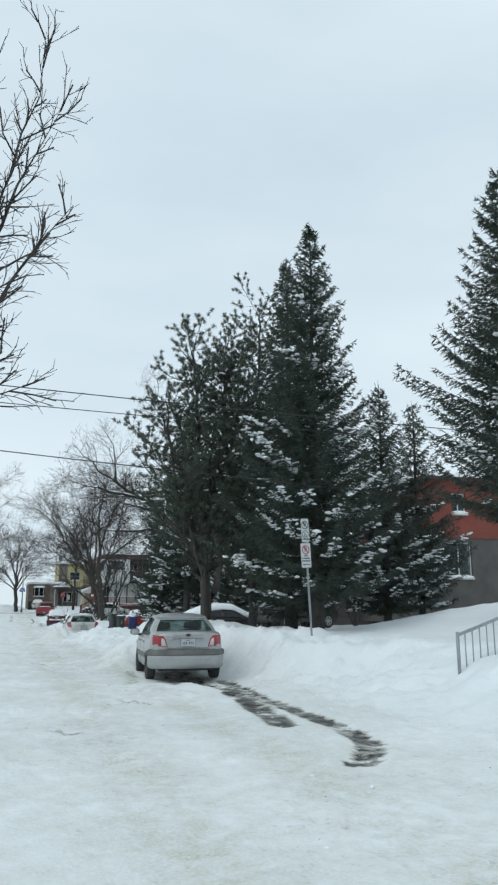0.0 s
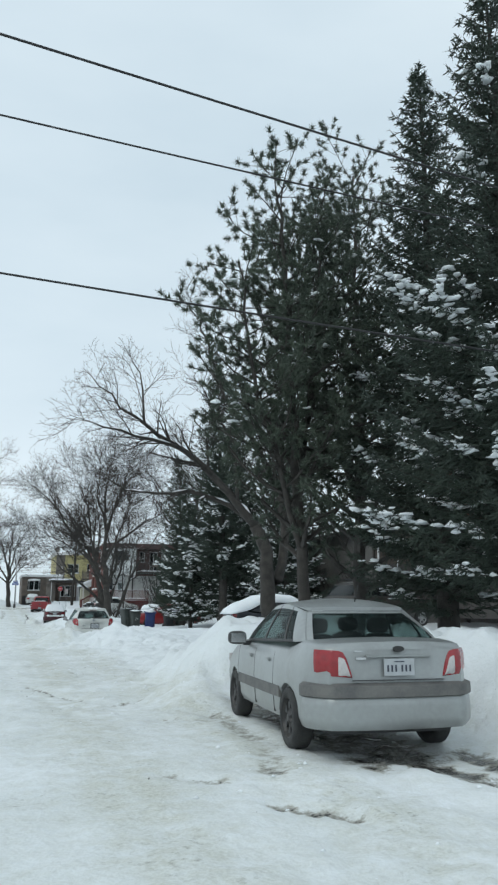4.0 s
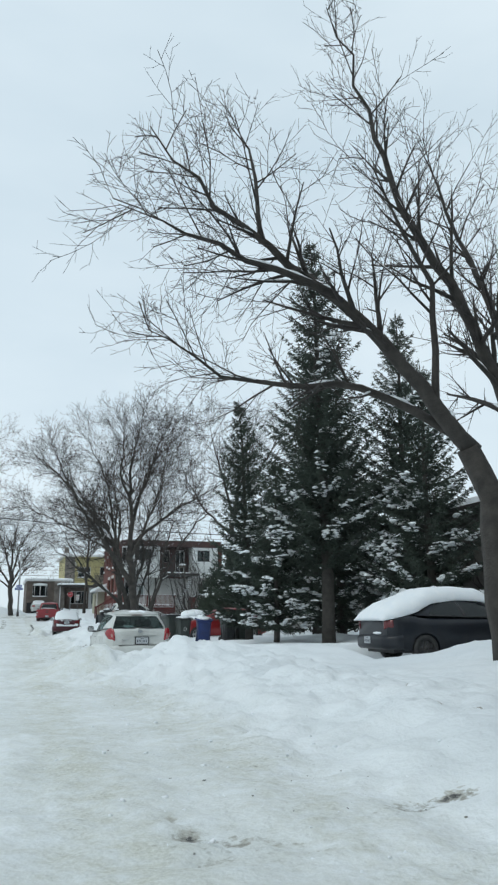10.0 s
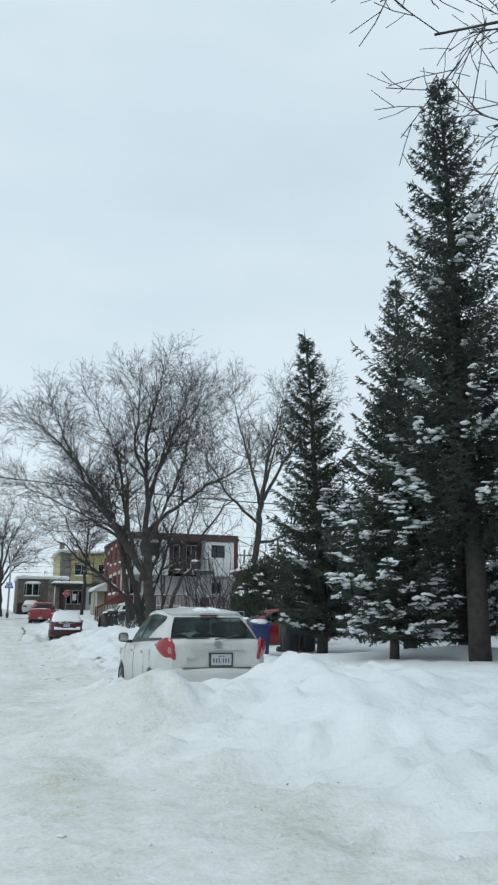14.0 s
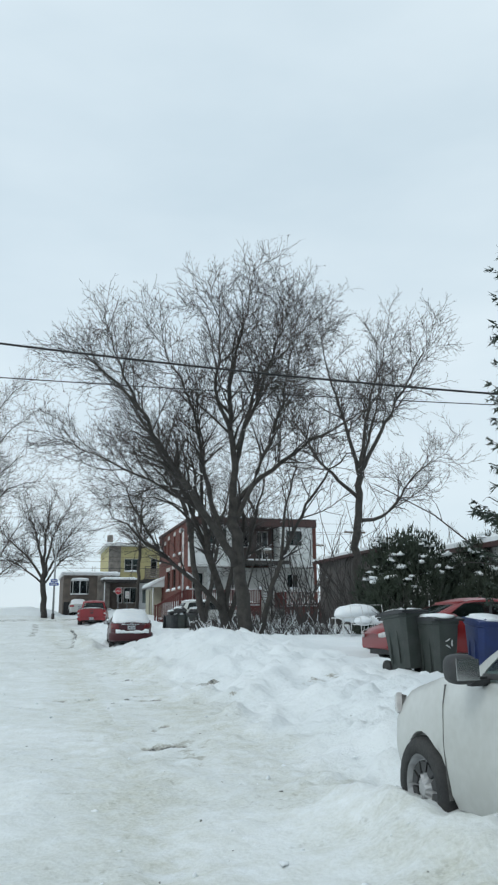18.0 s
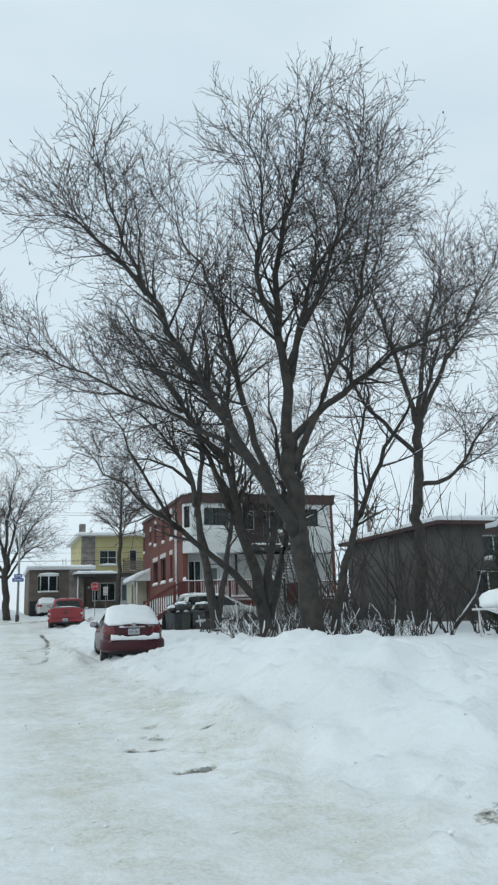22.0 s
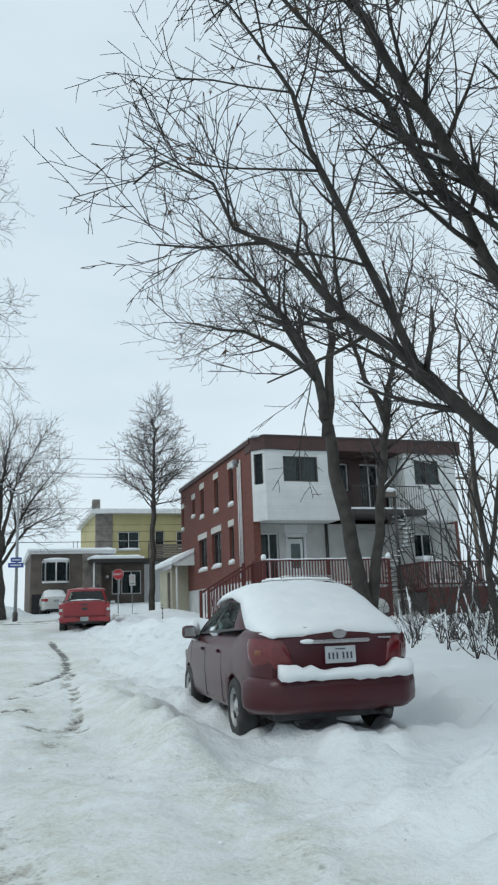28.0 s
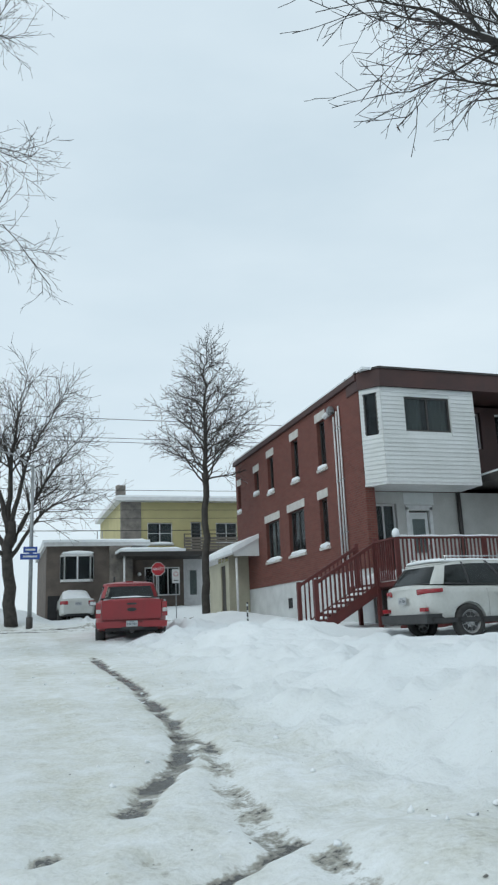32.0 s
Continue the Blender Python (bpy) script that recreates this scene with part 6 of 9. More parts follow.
# the broad tree beside the driveway
bare_tree("maple_tree", [
    ([(8.42, 32.6, gz(8.42, 32.6)), (8.3, 32.6, 2.2), (8.14, 32.6, 3.5), (7.94, 32.6, 4.24)], 0.3, 0.2),
    ([(7.98, 32.6, 4.1), (6.97, 32.5, 5.1), (5.95, 32.4, 6.1), (4.72, 32.3, 6.85), (3.74, 32.2, 7.4), (2.68, 32.1, 8.15), (1.84, 32.0, 9.0), (1.25, 32.0, 9.5)], 0.17, 0.015),
    ([(7.8, 32.6, 4.3), (6.95, 32.9, 4.8), (6.04, 33.1, 5.2), (5.03, 33.2, 5.25), (4.06, 33.2, 5.2), (3.03, 33.1, 5.6), (2.04, 33.0, 5.8), (1.2, 33.0, 5.4)], 0.10, 0.012),
    ([(5.2, 32.3, 6.6), (3.53, 32.0, 6.95), (2.6, 31.8, 7.05), (1.8, 31.7, 7.25), (1.05, 31.6, 7.25)], 0.075, 0.012),
    ([(3.9, 32.2, 7.3), (3.85, 32.3, 8.3), (3.63, 32.4, 9.3), (3.1, 32.5, 10.0)], 0.05, 0.012),
    ([(8.5, 32.7, 2.0), (9.0, 32.7, 3.8), (8.5, 32.7, 6.0), (7.5, 32.6, 7.45), (6.55, 32.5, 9.0), (6.0, 32.4, 10.7), (5.4, 32.3, 11.9), (4.4, 32.2, 12.9)], 0.19, 0.015),
    ([(9.0, 32.7, 3.6), (8.95, 33.0, 6.7), (8.35, 33.3, 9.0), (7.9, 33.5, 10.5), (7.3, 33.6, 11.6)], 0.13, 0.015),
    ([(7.2, 32.5, 4.9), (6.9, 32.0, 6.6), (6.0, 31.6, 8.0), (5.0, 31.4, 9.2)], 0.08, 0.014),
    ([(9.0, 32.8, 4.4), (10.2, 33.0, 7.0), (11.0, 33.2, 10.0)], 0.11, 0.02)],
    "broad bare maple with two stems and snow along its limbs", 21, stout=0.62, taper=0.65, reach=0.93, limbs=(0.36, 2.0, 0.5, 0.75), boughs=(0.34, 1.25, 0.55, 0.75), twigs=(0.17, 0.6, 0.5, 0.7), fine=(0.2, 0.28, 0.7, 0.7), snow=0.3, start=0.25)
# the group of bare trees before the brick building
bare_tree("maple_tree", [
    ([(8.0, 67.3, gz(8.0, 67.3)), (7.78, 67.3, 2.8), (7.56, 67.3, 4.5), (7.53, 67.3, 5.8)], 0.29, 0.19),
    ([(7.62, 67.3, 3.3), (6.5, 67.0, 5.0), (5.3, 66.6, 6.5), (4.25, 66.3, 7.9), (3.5, 66.0, 9.2), (3.0, 65.8, 10.3), (2.5, 65.4, 11.4), (2.0, 65.2, 12.4)], 0.17, 0.015),
    ([(3.8, 66.1, 8.6), (2.8, 66.0, 9.7), (2.0, 66.0, 10.3), (1.2, 66.0, 10.7)], 0.07, 0.013),
    ([(7.66, 67.3, 7.6), (8.5, 66.2, 10.2), (8.8, 65.0, 11.8), (8.8, 64.2, 13.0)], 0.09, 0.014),
    ([(7.53, 67.3, 5.4), (7.54, 67.3, 7.1), (7.41, 67.4, 9.4), (7.5, 67.0, 11.3), (7.7, 66.3, 12.5), (7.8, 65.6, 13.8), (7.9, 65.1, 15.1)], 0.16, 0.014),
    ([(7.58, 67.3, 6.6), (8.4, 67.5, 9.9), (9.3, 67.7, 11.2), (10.5, 67.9, 12.6), (11.5, 68.0, 13.8)], 0.12, 0.014),
    ([(7.57, 67.3, 5.5), (9.35, 67.2, 7.2), (11.5, 67.0, 8.6), (13.8, 66.8, 9.9)], 0.12, 0.015),
    ([(7.1, 67.2, 4.2), (6.55, 67.8, 6.7), (6.31, 68.2, 8.8), (5.76, 68.5, 10.4), (4.9, 68.7, 12.2), (4.1, 68.8, 13.4)], 0.11, 0.014),
    ([(7.45, 67.4, 8.4), (6.8, 67.0, 9.8), (6.86, 66.7, 11.4), (6.6, 66.4, 12.8), (5.9, 66.2, 13.8)], 0.09, 0.014),
    ([(7.6, 67.3, 4.9), (8.6, 66.4, 7.4), (9.2, 65.6, 10.0), (9.6, 65.0, 12.6)], 0.11, 0.015),
    ([(6.5, 67.0, 5.0), (5.0, 67.6, 6.1), (3.4, 68.0, 6.9), (1.6, 68.2, 7.7), (0.2, 68.3, 8.2)], 0.07, 0.013)],
    "large spreading bare maple with a forked trunk", 22, stout=0.85, limbs=(0.30, 2.9, 0.5, 0.75), boughs=(0.27, 1.5, 0.55, 0.75), taper=0.65, reach=0.95, fine=(0.2, 0.3, 0.7, 0.7), snow=0.14, seeds=0.012)
bare_tree("maple_tree", [
    ([(8.38, 71.6, gz(8.38, 71.6)), (7.95, 71.6, 2.85), (7.55, 71.6, 4.2), (7.2, 71.6, 5.8), (6.2, 71.6, 7.1), (4.9, 71.6, 9.2), (4.0, 71.6, 10.5)], 0.22, 0.015),
    ([(8.1, 71.5, 1.8), (7.0, 71.5, 2.9), (6.0, 71.5, 3.65), (5.3, 71.5, 4.15), (4.6, 71.5, 4.7), (3.95, 71.5, 5.3), (3.3, 71.5, 5.7), (2.5, 71.5, 6.2), (2.0, 71.5, 6.8)], 0.13, 0.014),
    ([(8.3, 71.6, 1.7), (8.7, 71.8, 3.7), (9.2, 72.0, 5.4), (8.95, 72.2, 7.7), (8.9, 72.3, 10.4)], 0.14, 0.015),
    ([(7.7, 71.6, 3.8), (6.5, 72.2, 6.9), (5.7, 72.6, 8.6), (4.4, 72.9, 10.2), (2.9, 73.0, 11.4)], 0.11, 0.014),
    ([(8.45, 71.7, 1.3), (9.6, 72.4, 4.6), (10.4, 72.8, 7.6), (10.9, 73.0, 10.4)], 0.13, 0.015),
    ([(7.2, 71.6, 5.6), (7.2, 71.2, 8.0), (6.9, 71.0, 10.4), (6.9, 70.9, 12.4)], 0.10, 0.014),
    ([(5.6, 71.5, 3.9), (4.6, 71.0, 5.4), (3.6, 70.7, 7.0), (2.6, 70.5, 8.0)], 0.06, 0.012)],
    "bare maple of several stems growing from one foot", 23, stout=0.72, taper=0.6, reach=0.92, limbs=(0.42, 2.3, 0.5, 0.75), boughs=(0.36, 1.4, 0.55, 0.75), fine=(0.22, 0.3, 0.7, 0.7), snow=0.2, seeds=0.012)
bare_tree("maple_tree", [
    ([(8.65, 67.8, gz(8.65, 67.8)), (9.1, 67.9, 2.3), (9.7, 68.0, 3.8), (10.9, 68.3, 5.9), (12.2, 68.6, 7.4), (13.6, 68.9, 8.4)], 0.13, 0.015),
    ([(9.6, 68.0, 3.6), (9.9, 68.2, 5.4), (10.4, 68.3, 7.6), (10.6, 68.4, 9.4)], 0.07, 0.014)],
    "slim bare tree leaning over, snow along its stem", 24, snow=0.5)
bare_tree("maple_tree", [
    ([(16.0, 76.1, gz(16.0, 76.1)), (16.2, 76.1, 3.2), (16.4, 76.1, 6.4), (16.7, 76.1, 9.0)], 0.26, 0.17),
    ([(16.6, 76.1, 8.6), (15.8, 76.2, 11.8), (15.0, 76.3, 15.0), (14.9, 76.4, 17.4)], 0.13, 0.014),
    ([(16.6, 76.1, 8.8), (17.3, 76.0, 12.6), (18.2, 75.9, 15.4), (18.7, 75.9, 17.7)], 0.13, 0.014),
    ([(16.7, 76.1, 8.9), (18.7, 76.0, 12.4), (20.6, 75.9, 15.6), (21.8, 75.8, 18.4)], 0.13, 0.014),
    ([(16.4, 76.1, 6.2), (18.2, 76.2, 6.8), (20.0, 76.3, 8.9), (22.6, 76.4, 10.5)], 0.11, 0.014),
    ([(16.5, 76.1, 7.4), (14.2, 75.8, 9.4), (12.6, 75.6, 12.0), (11.8, 75.5, 14.6)], 0.11, 0.014),
    ([(16.6, 76.1, 8.6), (16.9, 74.4, 11.8), (17.0, 73.2, 14.6)], 0.11, 0.014)],
    "bare maple standing apart behind the group", 25, stout=1.15, taper=0.55, reach=0.92, fine=(0.24, 0.3, 0.7, 0.7), limbs=(0.4, 3.0, 0.5, 0.75), boughs=(0.36, 1.6, 0.55, 0.75), snow=0.14)
bare_tree("maple_tree", [
    ([(9.3, 80.5, gz(9.3, 80.5)), (8.9, 80.5, 3.4), (8.6, 80.5, 5.2), (8.46, 80.5, 6.1)], 0.22, 0.12),
    ([(8.5, 80.5, 5.9), (8.3, 80.5, 7.2), (7.6, 80.4, 8.3), (6.5, 80.2, 9.4), (5.3, 80.0, 10.2), (4.4, 79.9, 10.6)], 0.13, 0.014),
    ([(8.4, 80.5, 6.8), (7.3, 80.2, 7.5), (5.9, 80.0, 7.75), (4.2, 79.8, 7.7)], 0.08, 0.013),
    ([(8.55, 80.5, 5.5), (8.85, 80.6, 8.5), (8.55, 80.7, 10.3), (8.05, 80.8, 11.9), (7.7, 80.8, 13.4)], 0.14, 0.014),
    ([(9.35, 80.5, 1.4), (10.1, 80.6, 5.2), (10.45, 80.7, 7.3), (11.3, 80.8, 10.0), (11.8, 80.9, 12.2)], 0.15, 0.014),
    ([(10.2, 80.6, 5.8), (9.6, 81.2, 8.6), (9.6, 81.6, 11.2)], 0.09, 0.014),
    ([(8.4, 80.5, 6.9), (7.6, 81.6, 9.2), (6.8, 82.4, 11.4)], 0.09, 0.014)],
    "bare maple reaching over the verge", 26, stout=0.8, taper=0.6, reach=0.94, limbs=(0.36, 2.0, 0.5, 0.75), boughs=(0.34, 1.2, 0.55, 0.75), fine=(0.24, 0.3, 0.7, 0.7), snow=0.14, seeds=0.01)
bare_tree("young_maple_tree", [([(10.9, 78.0, gz(10.9, 78.0)), (10.7, 78.0, 4.0), (10.8, 78.1, 8.0)], 0.09, 0.015), ([(10.8, 78.0, 2.2), (11.6, 78.2, 5.0), (12.2, 78.4, 7.6)], 0.06, 0.015)],
          "thin bare sapling among the brush", 27, snow=0.3)
# across the junction and along the far side
bare_tree("larch_tree", [
    ([(8.75, 103.2, gz(8.75, 103.2)), (8.85, 103.3, 5.0), (8.93, 103.4, 7.4)], 0.17, 0.12),
    ([(8.92, 103.4, 7.0), (9.0, 103.5, 10.0), (9.15, 103.6, 13.2)], 0.125, 0.015)],
    "bare larch with a straight trunk and short upswept branches", 28, stout=0.9, limbs=(0.085, 3.2, 0.35, 1.05), boughs=(0.18, 1.0, 0.6, 0.75), twigs=(0.16, 0.45, 0.6, 0.7), snow=0.02, lift=0.05, start=0.0, taper=0.9)
bare_tree("maple_tree", [
    ([(1.65, 107.6, gz(1.65, 107.6)), (1.5, 107.6, 4.2), (1.4, 107.6, 6.0)], 0.28, 0.2),
    ([(1.45, 107.6, 5.6), (0.7, 107.4, 8.4), (-0.4, 107.2, 11.6), (-0.8, 107.1, 13.4)], 0.14, 0.014),
    ([(1.4, 107.6, 5.9), (1.5, 107.6, 9.0), (1.9, 107.7, 11.8), (2.2, 107.8, 13.6)], 0.14, 0.014),
    ([(1.5, 107.6, 5.0), (2.7, 107.8, 7.4), (4.0, 108.0, 9.4), (5.3, 108.2, 10.6)], 0.13, 0.014),
    ([(1.55, 107.6, 4.6), (2.9, 107.4, 6.5), (4.3, 107.2, 7.2), (5.6, 107.0, 7.9)], 0.10, 0.014),
    ([(1.5, 107.6, 4.8), (0.0, 107.8, 6.8), (-1.8, 108.0, 8.6), (-3.4, 108.2, 10.0)], 0.13, 0.014),
    ([(1.5, 107.6, 4.4), (-0.2, 107.4, 5.8), (-2.2, 107.2, 6.8), (-3.8, 107.0, 7.4)], 0.10, 0.014),
    ([(1.45, 107.6, 5.8), (2.2, 107.0, 8.6), (3.2, 106.6, 11.0), (3.8, 106.4, 12.4)], 0.12, 0.014)],
    "round-crowned bare tree across the junction", 29, stout=1.0, taper=0.65, reach=0.88, limbs=(0.26, 2.3, 0.5, 0.7), boughs=(0.28, 1.3, 0.55, 0.7), twigs=(0.16, 0.9, 0.5, 0.65), snow=0.04)
bare_tree("maple_tree", [
    ([(-4.5, 124.0, gz(-4.5, 124.0)), (-4.5, 124.0, 5.4)], 0.3, 0.22),
    ([(-4.5, 124.0, 5.2), (-5.6, 124.0, 10.0), (-6.4, 124.0, 15.5)], 0.16, 0.016),
    ([(-4.5, 124.0, 5.2), (-4.0, 124.0, 11.0), (-3.4, 124.0, 16.5)], 0.16, 0.016),
    ([(-4.5, 124.0, 5.0), (-2.2, 124.0, 9.4), (0.0, 124.0, 13.6)], 0.15, 0.016),
    ([(-4.5, 124.0, 4.8), (-7.2, 124.0, 8.8), (-9.6, 124.0, 12.6)], 0.14, 0.016),
    ([(-4.5, 124.0, 4.6), (-1.6, 124.0, 7.2), (1.2, 124.0, 9.0)], 0.12, 0.016)],
    "tall bare tree beyond the cross street", 32, stout=1.8, limbs=(0.6, 3.4, 0.5, 0.7), boughs=(0.45, 1.8, 0.55, 0.7), twigs=(0.3, 1.0, 0.5, 0.65), snow=0.0)
bare_tree("maple_tree", [
    ([(-4.0, 6.3, gz(-4.0, 6.3)), (-3.8, 6.1, 2.4), (-3.2, 5.8, 3.6)], 0.2, 0.12),
    ([(-3.20, 5.80, 3.40), (-1.51, 5.70, 5.48), (-1.20, 5.70, 6.15), (-0.85, 5.70, 7.68), (-0.73, 5.70, 8.49)], 0.055, 0.006),
    ([(-3.20, 5.80, 3.40), (-1.48, 5.70, 5.09), (-1.16, 5.70, 5.60), (-0.86, 5.70, 6.71), (-0.33, 5.70, 7.61)], 0.055, 0.006),
    ([(-3.20, 5.80, 3.40), (-1.53, 5.70, 4.31), (-1.12, 5.70, 4.94), (-0.63, 5.70, 5.76), (-0.08, 5.70, 6.35)], 0.05, 0.006),
    ([(-3.20, 5.80, 3.40), (-1.55, 5.70, 4.56), (-1.13, 5.70, 5.07), (-0.67, 5.70, 5.47), (-0.24, 5.70, 5.64)], 0.04, 0.006),
    ([(-3.20, 5.80, 3.40), (-1.48, 5.70, 3.57), (-1.05, 5.70, 3.78), (-0.70, 5.70, 3.85), (-0.31, 5.70, 4.28)], 0.035, 0.006),
    ([(-3.20, 5.80, 3.40), (-1.74, 5.70, 5.57), (-1.50, 5.70, 7.01), (-1.32, 5.70, 8.10)], 0.06, 0.006),
    ([(-3.20, 5.80, 3.40), (-1.60, 5.70, 3.68), (-1.09, 5.70, 4.42), (-0.74, 5.70, 4.56)], 0.03, 0.006)],
    "bare tree hanging over the near side of the street", 30, stout=0.55, limbs=(0.2, 0.9, 0.5, 0.6), boughs=(0.15, 0.45, 0.6, 0.65), twigs=(0.12, 0.2, 0.6, 0.6), snow=0.0, taper=0.6, reach=0.95)
bare_tree("maple_tree", [
    ([(-4.6, 90.0, gz(-4.6, 90.0)), (-4.5, 90.0, 5.0)], 0.24, 0.18),
    ([(-4.5, 90.0, 4.8), (-2.6, 90.0, 8.2), (-0.8, 90.0, 9.8), (1.2, 90.0, 10.2)], 0.12, 0.012),
    ([(-4.5, 90.0, 4.9), (-2.8, 89.8, 9.2), (-0.8, 89.7, 11.4), (0.9, 89.6, 12.0)], 0.12, 0.012),
    ([(-4.5, 90.0, 4.9), (-3.0, 89.6, 10.4), (-1.0, 89.4, 13.6), (0.8, 89.3, 14.8)], 0.13, 0.012),
    ([(-4.5, 90.0, 4.9), (-3.4, 90.2, 11.6), (-1.6, 90.4, 15.6), (0.6, 90.5, 17.6)], 0.13, 0.012),
    ([(-4.5, 90.0, 4.9), (-4.9, 90.4, 9.0), (-5.2, 90.6, 15.4)], 0.13, 0.02)],
    "bare tree hanging over the far end of the street", 31, stout=0.8, limbs=(0.4, 2.1, 0.5, 0.8), boughs=(0.34, 1.3, 0.55, 0.75), fine=(0.24, 0.3, 0.7, 0.7), snow=0.0)


def cedar_bush(base, size, label, seed):
    """A dense clump of upright scale-leaved sprays."""
    rs = np.random.RandomState(seed)
    e = thing("cedar_bush", pose(*base), label, "bush", "evergreen trees")
    v, f = tubes([[((0.2 * i - 0.4, 0.1 * i - 0.2, 0), 0.05), ((0.3 * i - 0.6, 0.1 * i - 0.2, size[2] * 0.7), 0.02)] for i in range(5)], 5)
    raw("trunk", v, f, BARK, e)
    n = 9000
    D0 = rs.normal(size=(n, 3))
    D0 /= np.linalg.norm(D0, axis=1)[:, None]
    D0[:, 2] = np.abs(D0[:, 2])
    k = rs.uniform(0.6, 1.0, (n, 1)) ** 0.5 * (1 + 0.16 * np.sin(D0[:, :1] * 9 + D0[:, 1:2] * 7))
    P = D0 * k * np.array(size)
    D = D0 * 0.5 + rs.normal(size=(n, 3)) * 0.4 + (0, 0, 0.7)
    D /= np.linalg.norm(D, axis=1)[:, None]
    V, T = spikes(P, D, rs.uniform(0.15, 0.32, n), rs.uniform(0.02, 0.04, n), seed)
    tri_mesh("foliage", V, T, CEDAR, e, kind="stuff")
    top = P[(D0[:, 2] > 0.55) & (rs.uniform(size=n) < 0.03)]
    V, T = blobs(top + (0, 0, 0.08), rs.uniform(0.08, 0.2, (len(top), 3)) * (1, 1, 0.5), seed)
    tri_mesh("snow", V, T, SNOW, e, "clumps of snow", True, "stuff")
    return e


cedar_bush((12.7, 63.6, gz(12.7, 63.6)), (1.9, 1.4, 3.1), "dark dense cedar bush dusted with snow", 41)
cedar_bush((15.6, 63.0, gz(15.6, 63.0)), (1.9, 1.4, 3.0), "dark dense cedar bush dusted with snow", 42)


def brush(x0, x1, y0, y1, count, tall, seed, label, r=0.011, side=0.45):
    """Thin bare shoots standing out of the snow."""
    rs = np.random.RandomState(seed)
    lines, ridge = [], []
    for k in range(count):
        x, y = rs.uniform(x0, x1), rs.uniform(y0, y1)
        p = np.array((x, y, ground_height(x, y) - 0.05))
        for m in range(rs.randint(2, 6)):
            v = np.array((rs.normal() * 0.4, rs.normal() * 0.4, 1.0))
            q, one, L = p.copy(), [], tall * rs.uniform(0.4, 1.1)
            for i in range(5):
                one.append((tuple(q), r * (1 - i / 6)))
                v = v + rs.normal(size=3) * 0.22
                v /= np.linalg.norm(v)
                q = q + v * L / 4
            lines.append(one)
            if rs.uniform() < (0.2 if tall < 2 else 0.04):
                ridge.append([(one[1][0], 0.012), (one[2][0], 0.022), (one[3][0], 0.012)])
    fine = sprout(lines, rs, side * 0.66, side, 0.6, 0.7, start=0.25, lift=0.05, seg=0.15)
    v, f = tubes(lines + fine, 3)
    tagged(raw("brush", v, f, TWIG, None), label, "brush", kind="stuff")
    v, f = tubes(ridge, 4)
    tagged(raw("brush_snow", v, f, SNOW, None, smooth=True), "snow clinging to the thin bare brush", "snow", kind="stuff")


brush(8.2, 13.5, 70.0, 80.0, 190, 1.5, 51, "tangle of thin bare shoots at the foot of the trees")
brush(6.6, 9.6, 66.6, 69.6, 70, 0.8, 52, "thin bare suckers round the maple's foot")
brush(11.0, 16.0, 60.0, 68.0, 60, 1.6, 53, "tangle of thin bare shrubs behind the snow bank")
brush(9.0, 11.0, 30.5, 33.0, 26, 0.9, 55, "bare shrubs on the snowy lawn")
brush(12.5, 26.0, 70.5, 77.0, 44, 4.2, 59, "thicket of thin bare saplings before the dark house", r=0.03, side=1.1)
brush(14.2, 30.0, 80.5, 90.0, 36, 7.5, 56, "thicket of slim bare trees behind the brush", r=0.045, side=1.5)
brush(13.0, 26.0, 55.0, 60.0, 40, 6.5, 57, "thicket of slim bare trees beyond the driveway", r=0.04, side=1.3)
brush(14.0, 30.0, 34.5, 42.5, 34, 6.5, 58, "thicket of slim bare trees between the houses", r=0.04, side=1.3)

# ---------------------------------------------------------------- buildings


def holed_wall(name, axis, at, thick, u0, u1, z0, z1, holes, material, parent, label=""):
    """A wall across `axis` (its face at `at`, its body behind by thick), with openings (u0, u1, z0, z1) through it."""
    us = sorted({u0, u1, *[h[0] for h in holes], *[h[1] for h in holes]})
    zs = sorted({z0, z1, *[h[2] for h in holes], *[h[3] for h in holes]})
    V, Fc = [], []

    def p(d, u, z):
        V.append((d, u, z) if axis == "x" else (u, d, z))
        return len(V) - 1

    def q(*c):
        Fc.append(tuple(p(*k) for k in c))

    a, b = at, at + thick
    solid = {}
    for i in range(len(us) - 1):
        for j in range(len(zs) - 1):
            cu, cz = (us[i] + us[i + 1]) / 2, (zs[j] + zs[j + 1]) / 2
            solid[i, j] = not any(h[0] < cu < h[1] and h[2] < cz < h[3] for h in holes)
    for (i, j), s in solid.items():
        if not s:
            continue
        l, r, lo, hi = us[i], us[i + 1], zs[j], zs[j + 1]
        q((a, l, lo), (a, r, lo), (a, r, hi), (a, l, hi))
        q((b, l, lo), (b, l, hi), (b, r, hi), (b, r, lo))
        if not solid.get((i - 1, j)):
            q((a, l, lo), (a, l, hi), (b, l, hi), (b, l, lo))
        if not solid.get((i + 1, j)):
            q((a, r, lo), (b, r, lo), (b, r, hi), (a, r, hi))
        if not solid.get((i, j - 1)):
            q((a, l, lo), (b, l, lo), (b, r, lo), (a, r, lo))
        if not solid.get((i, j + 1)):
            q((a, l, hi), (a, r, hi), (b, r, hi), (b, l, hi))
    return raw(name, V, Fc, material, parent, label)


def box(name, axis, d0, d1, u0, u1, z0, z1, material, parent, bevel=0.0, label=""):
    lo, hi = ((d0, u0, z0), (d1, u1, z1)) if axis == "x" else ((u0, d0, z0), (u1, d1, z1))
    return block(name, tuple(map(min, lo, hi)), tuple(map(max, lo, hi)), material, parent, bevel, label)


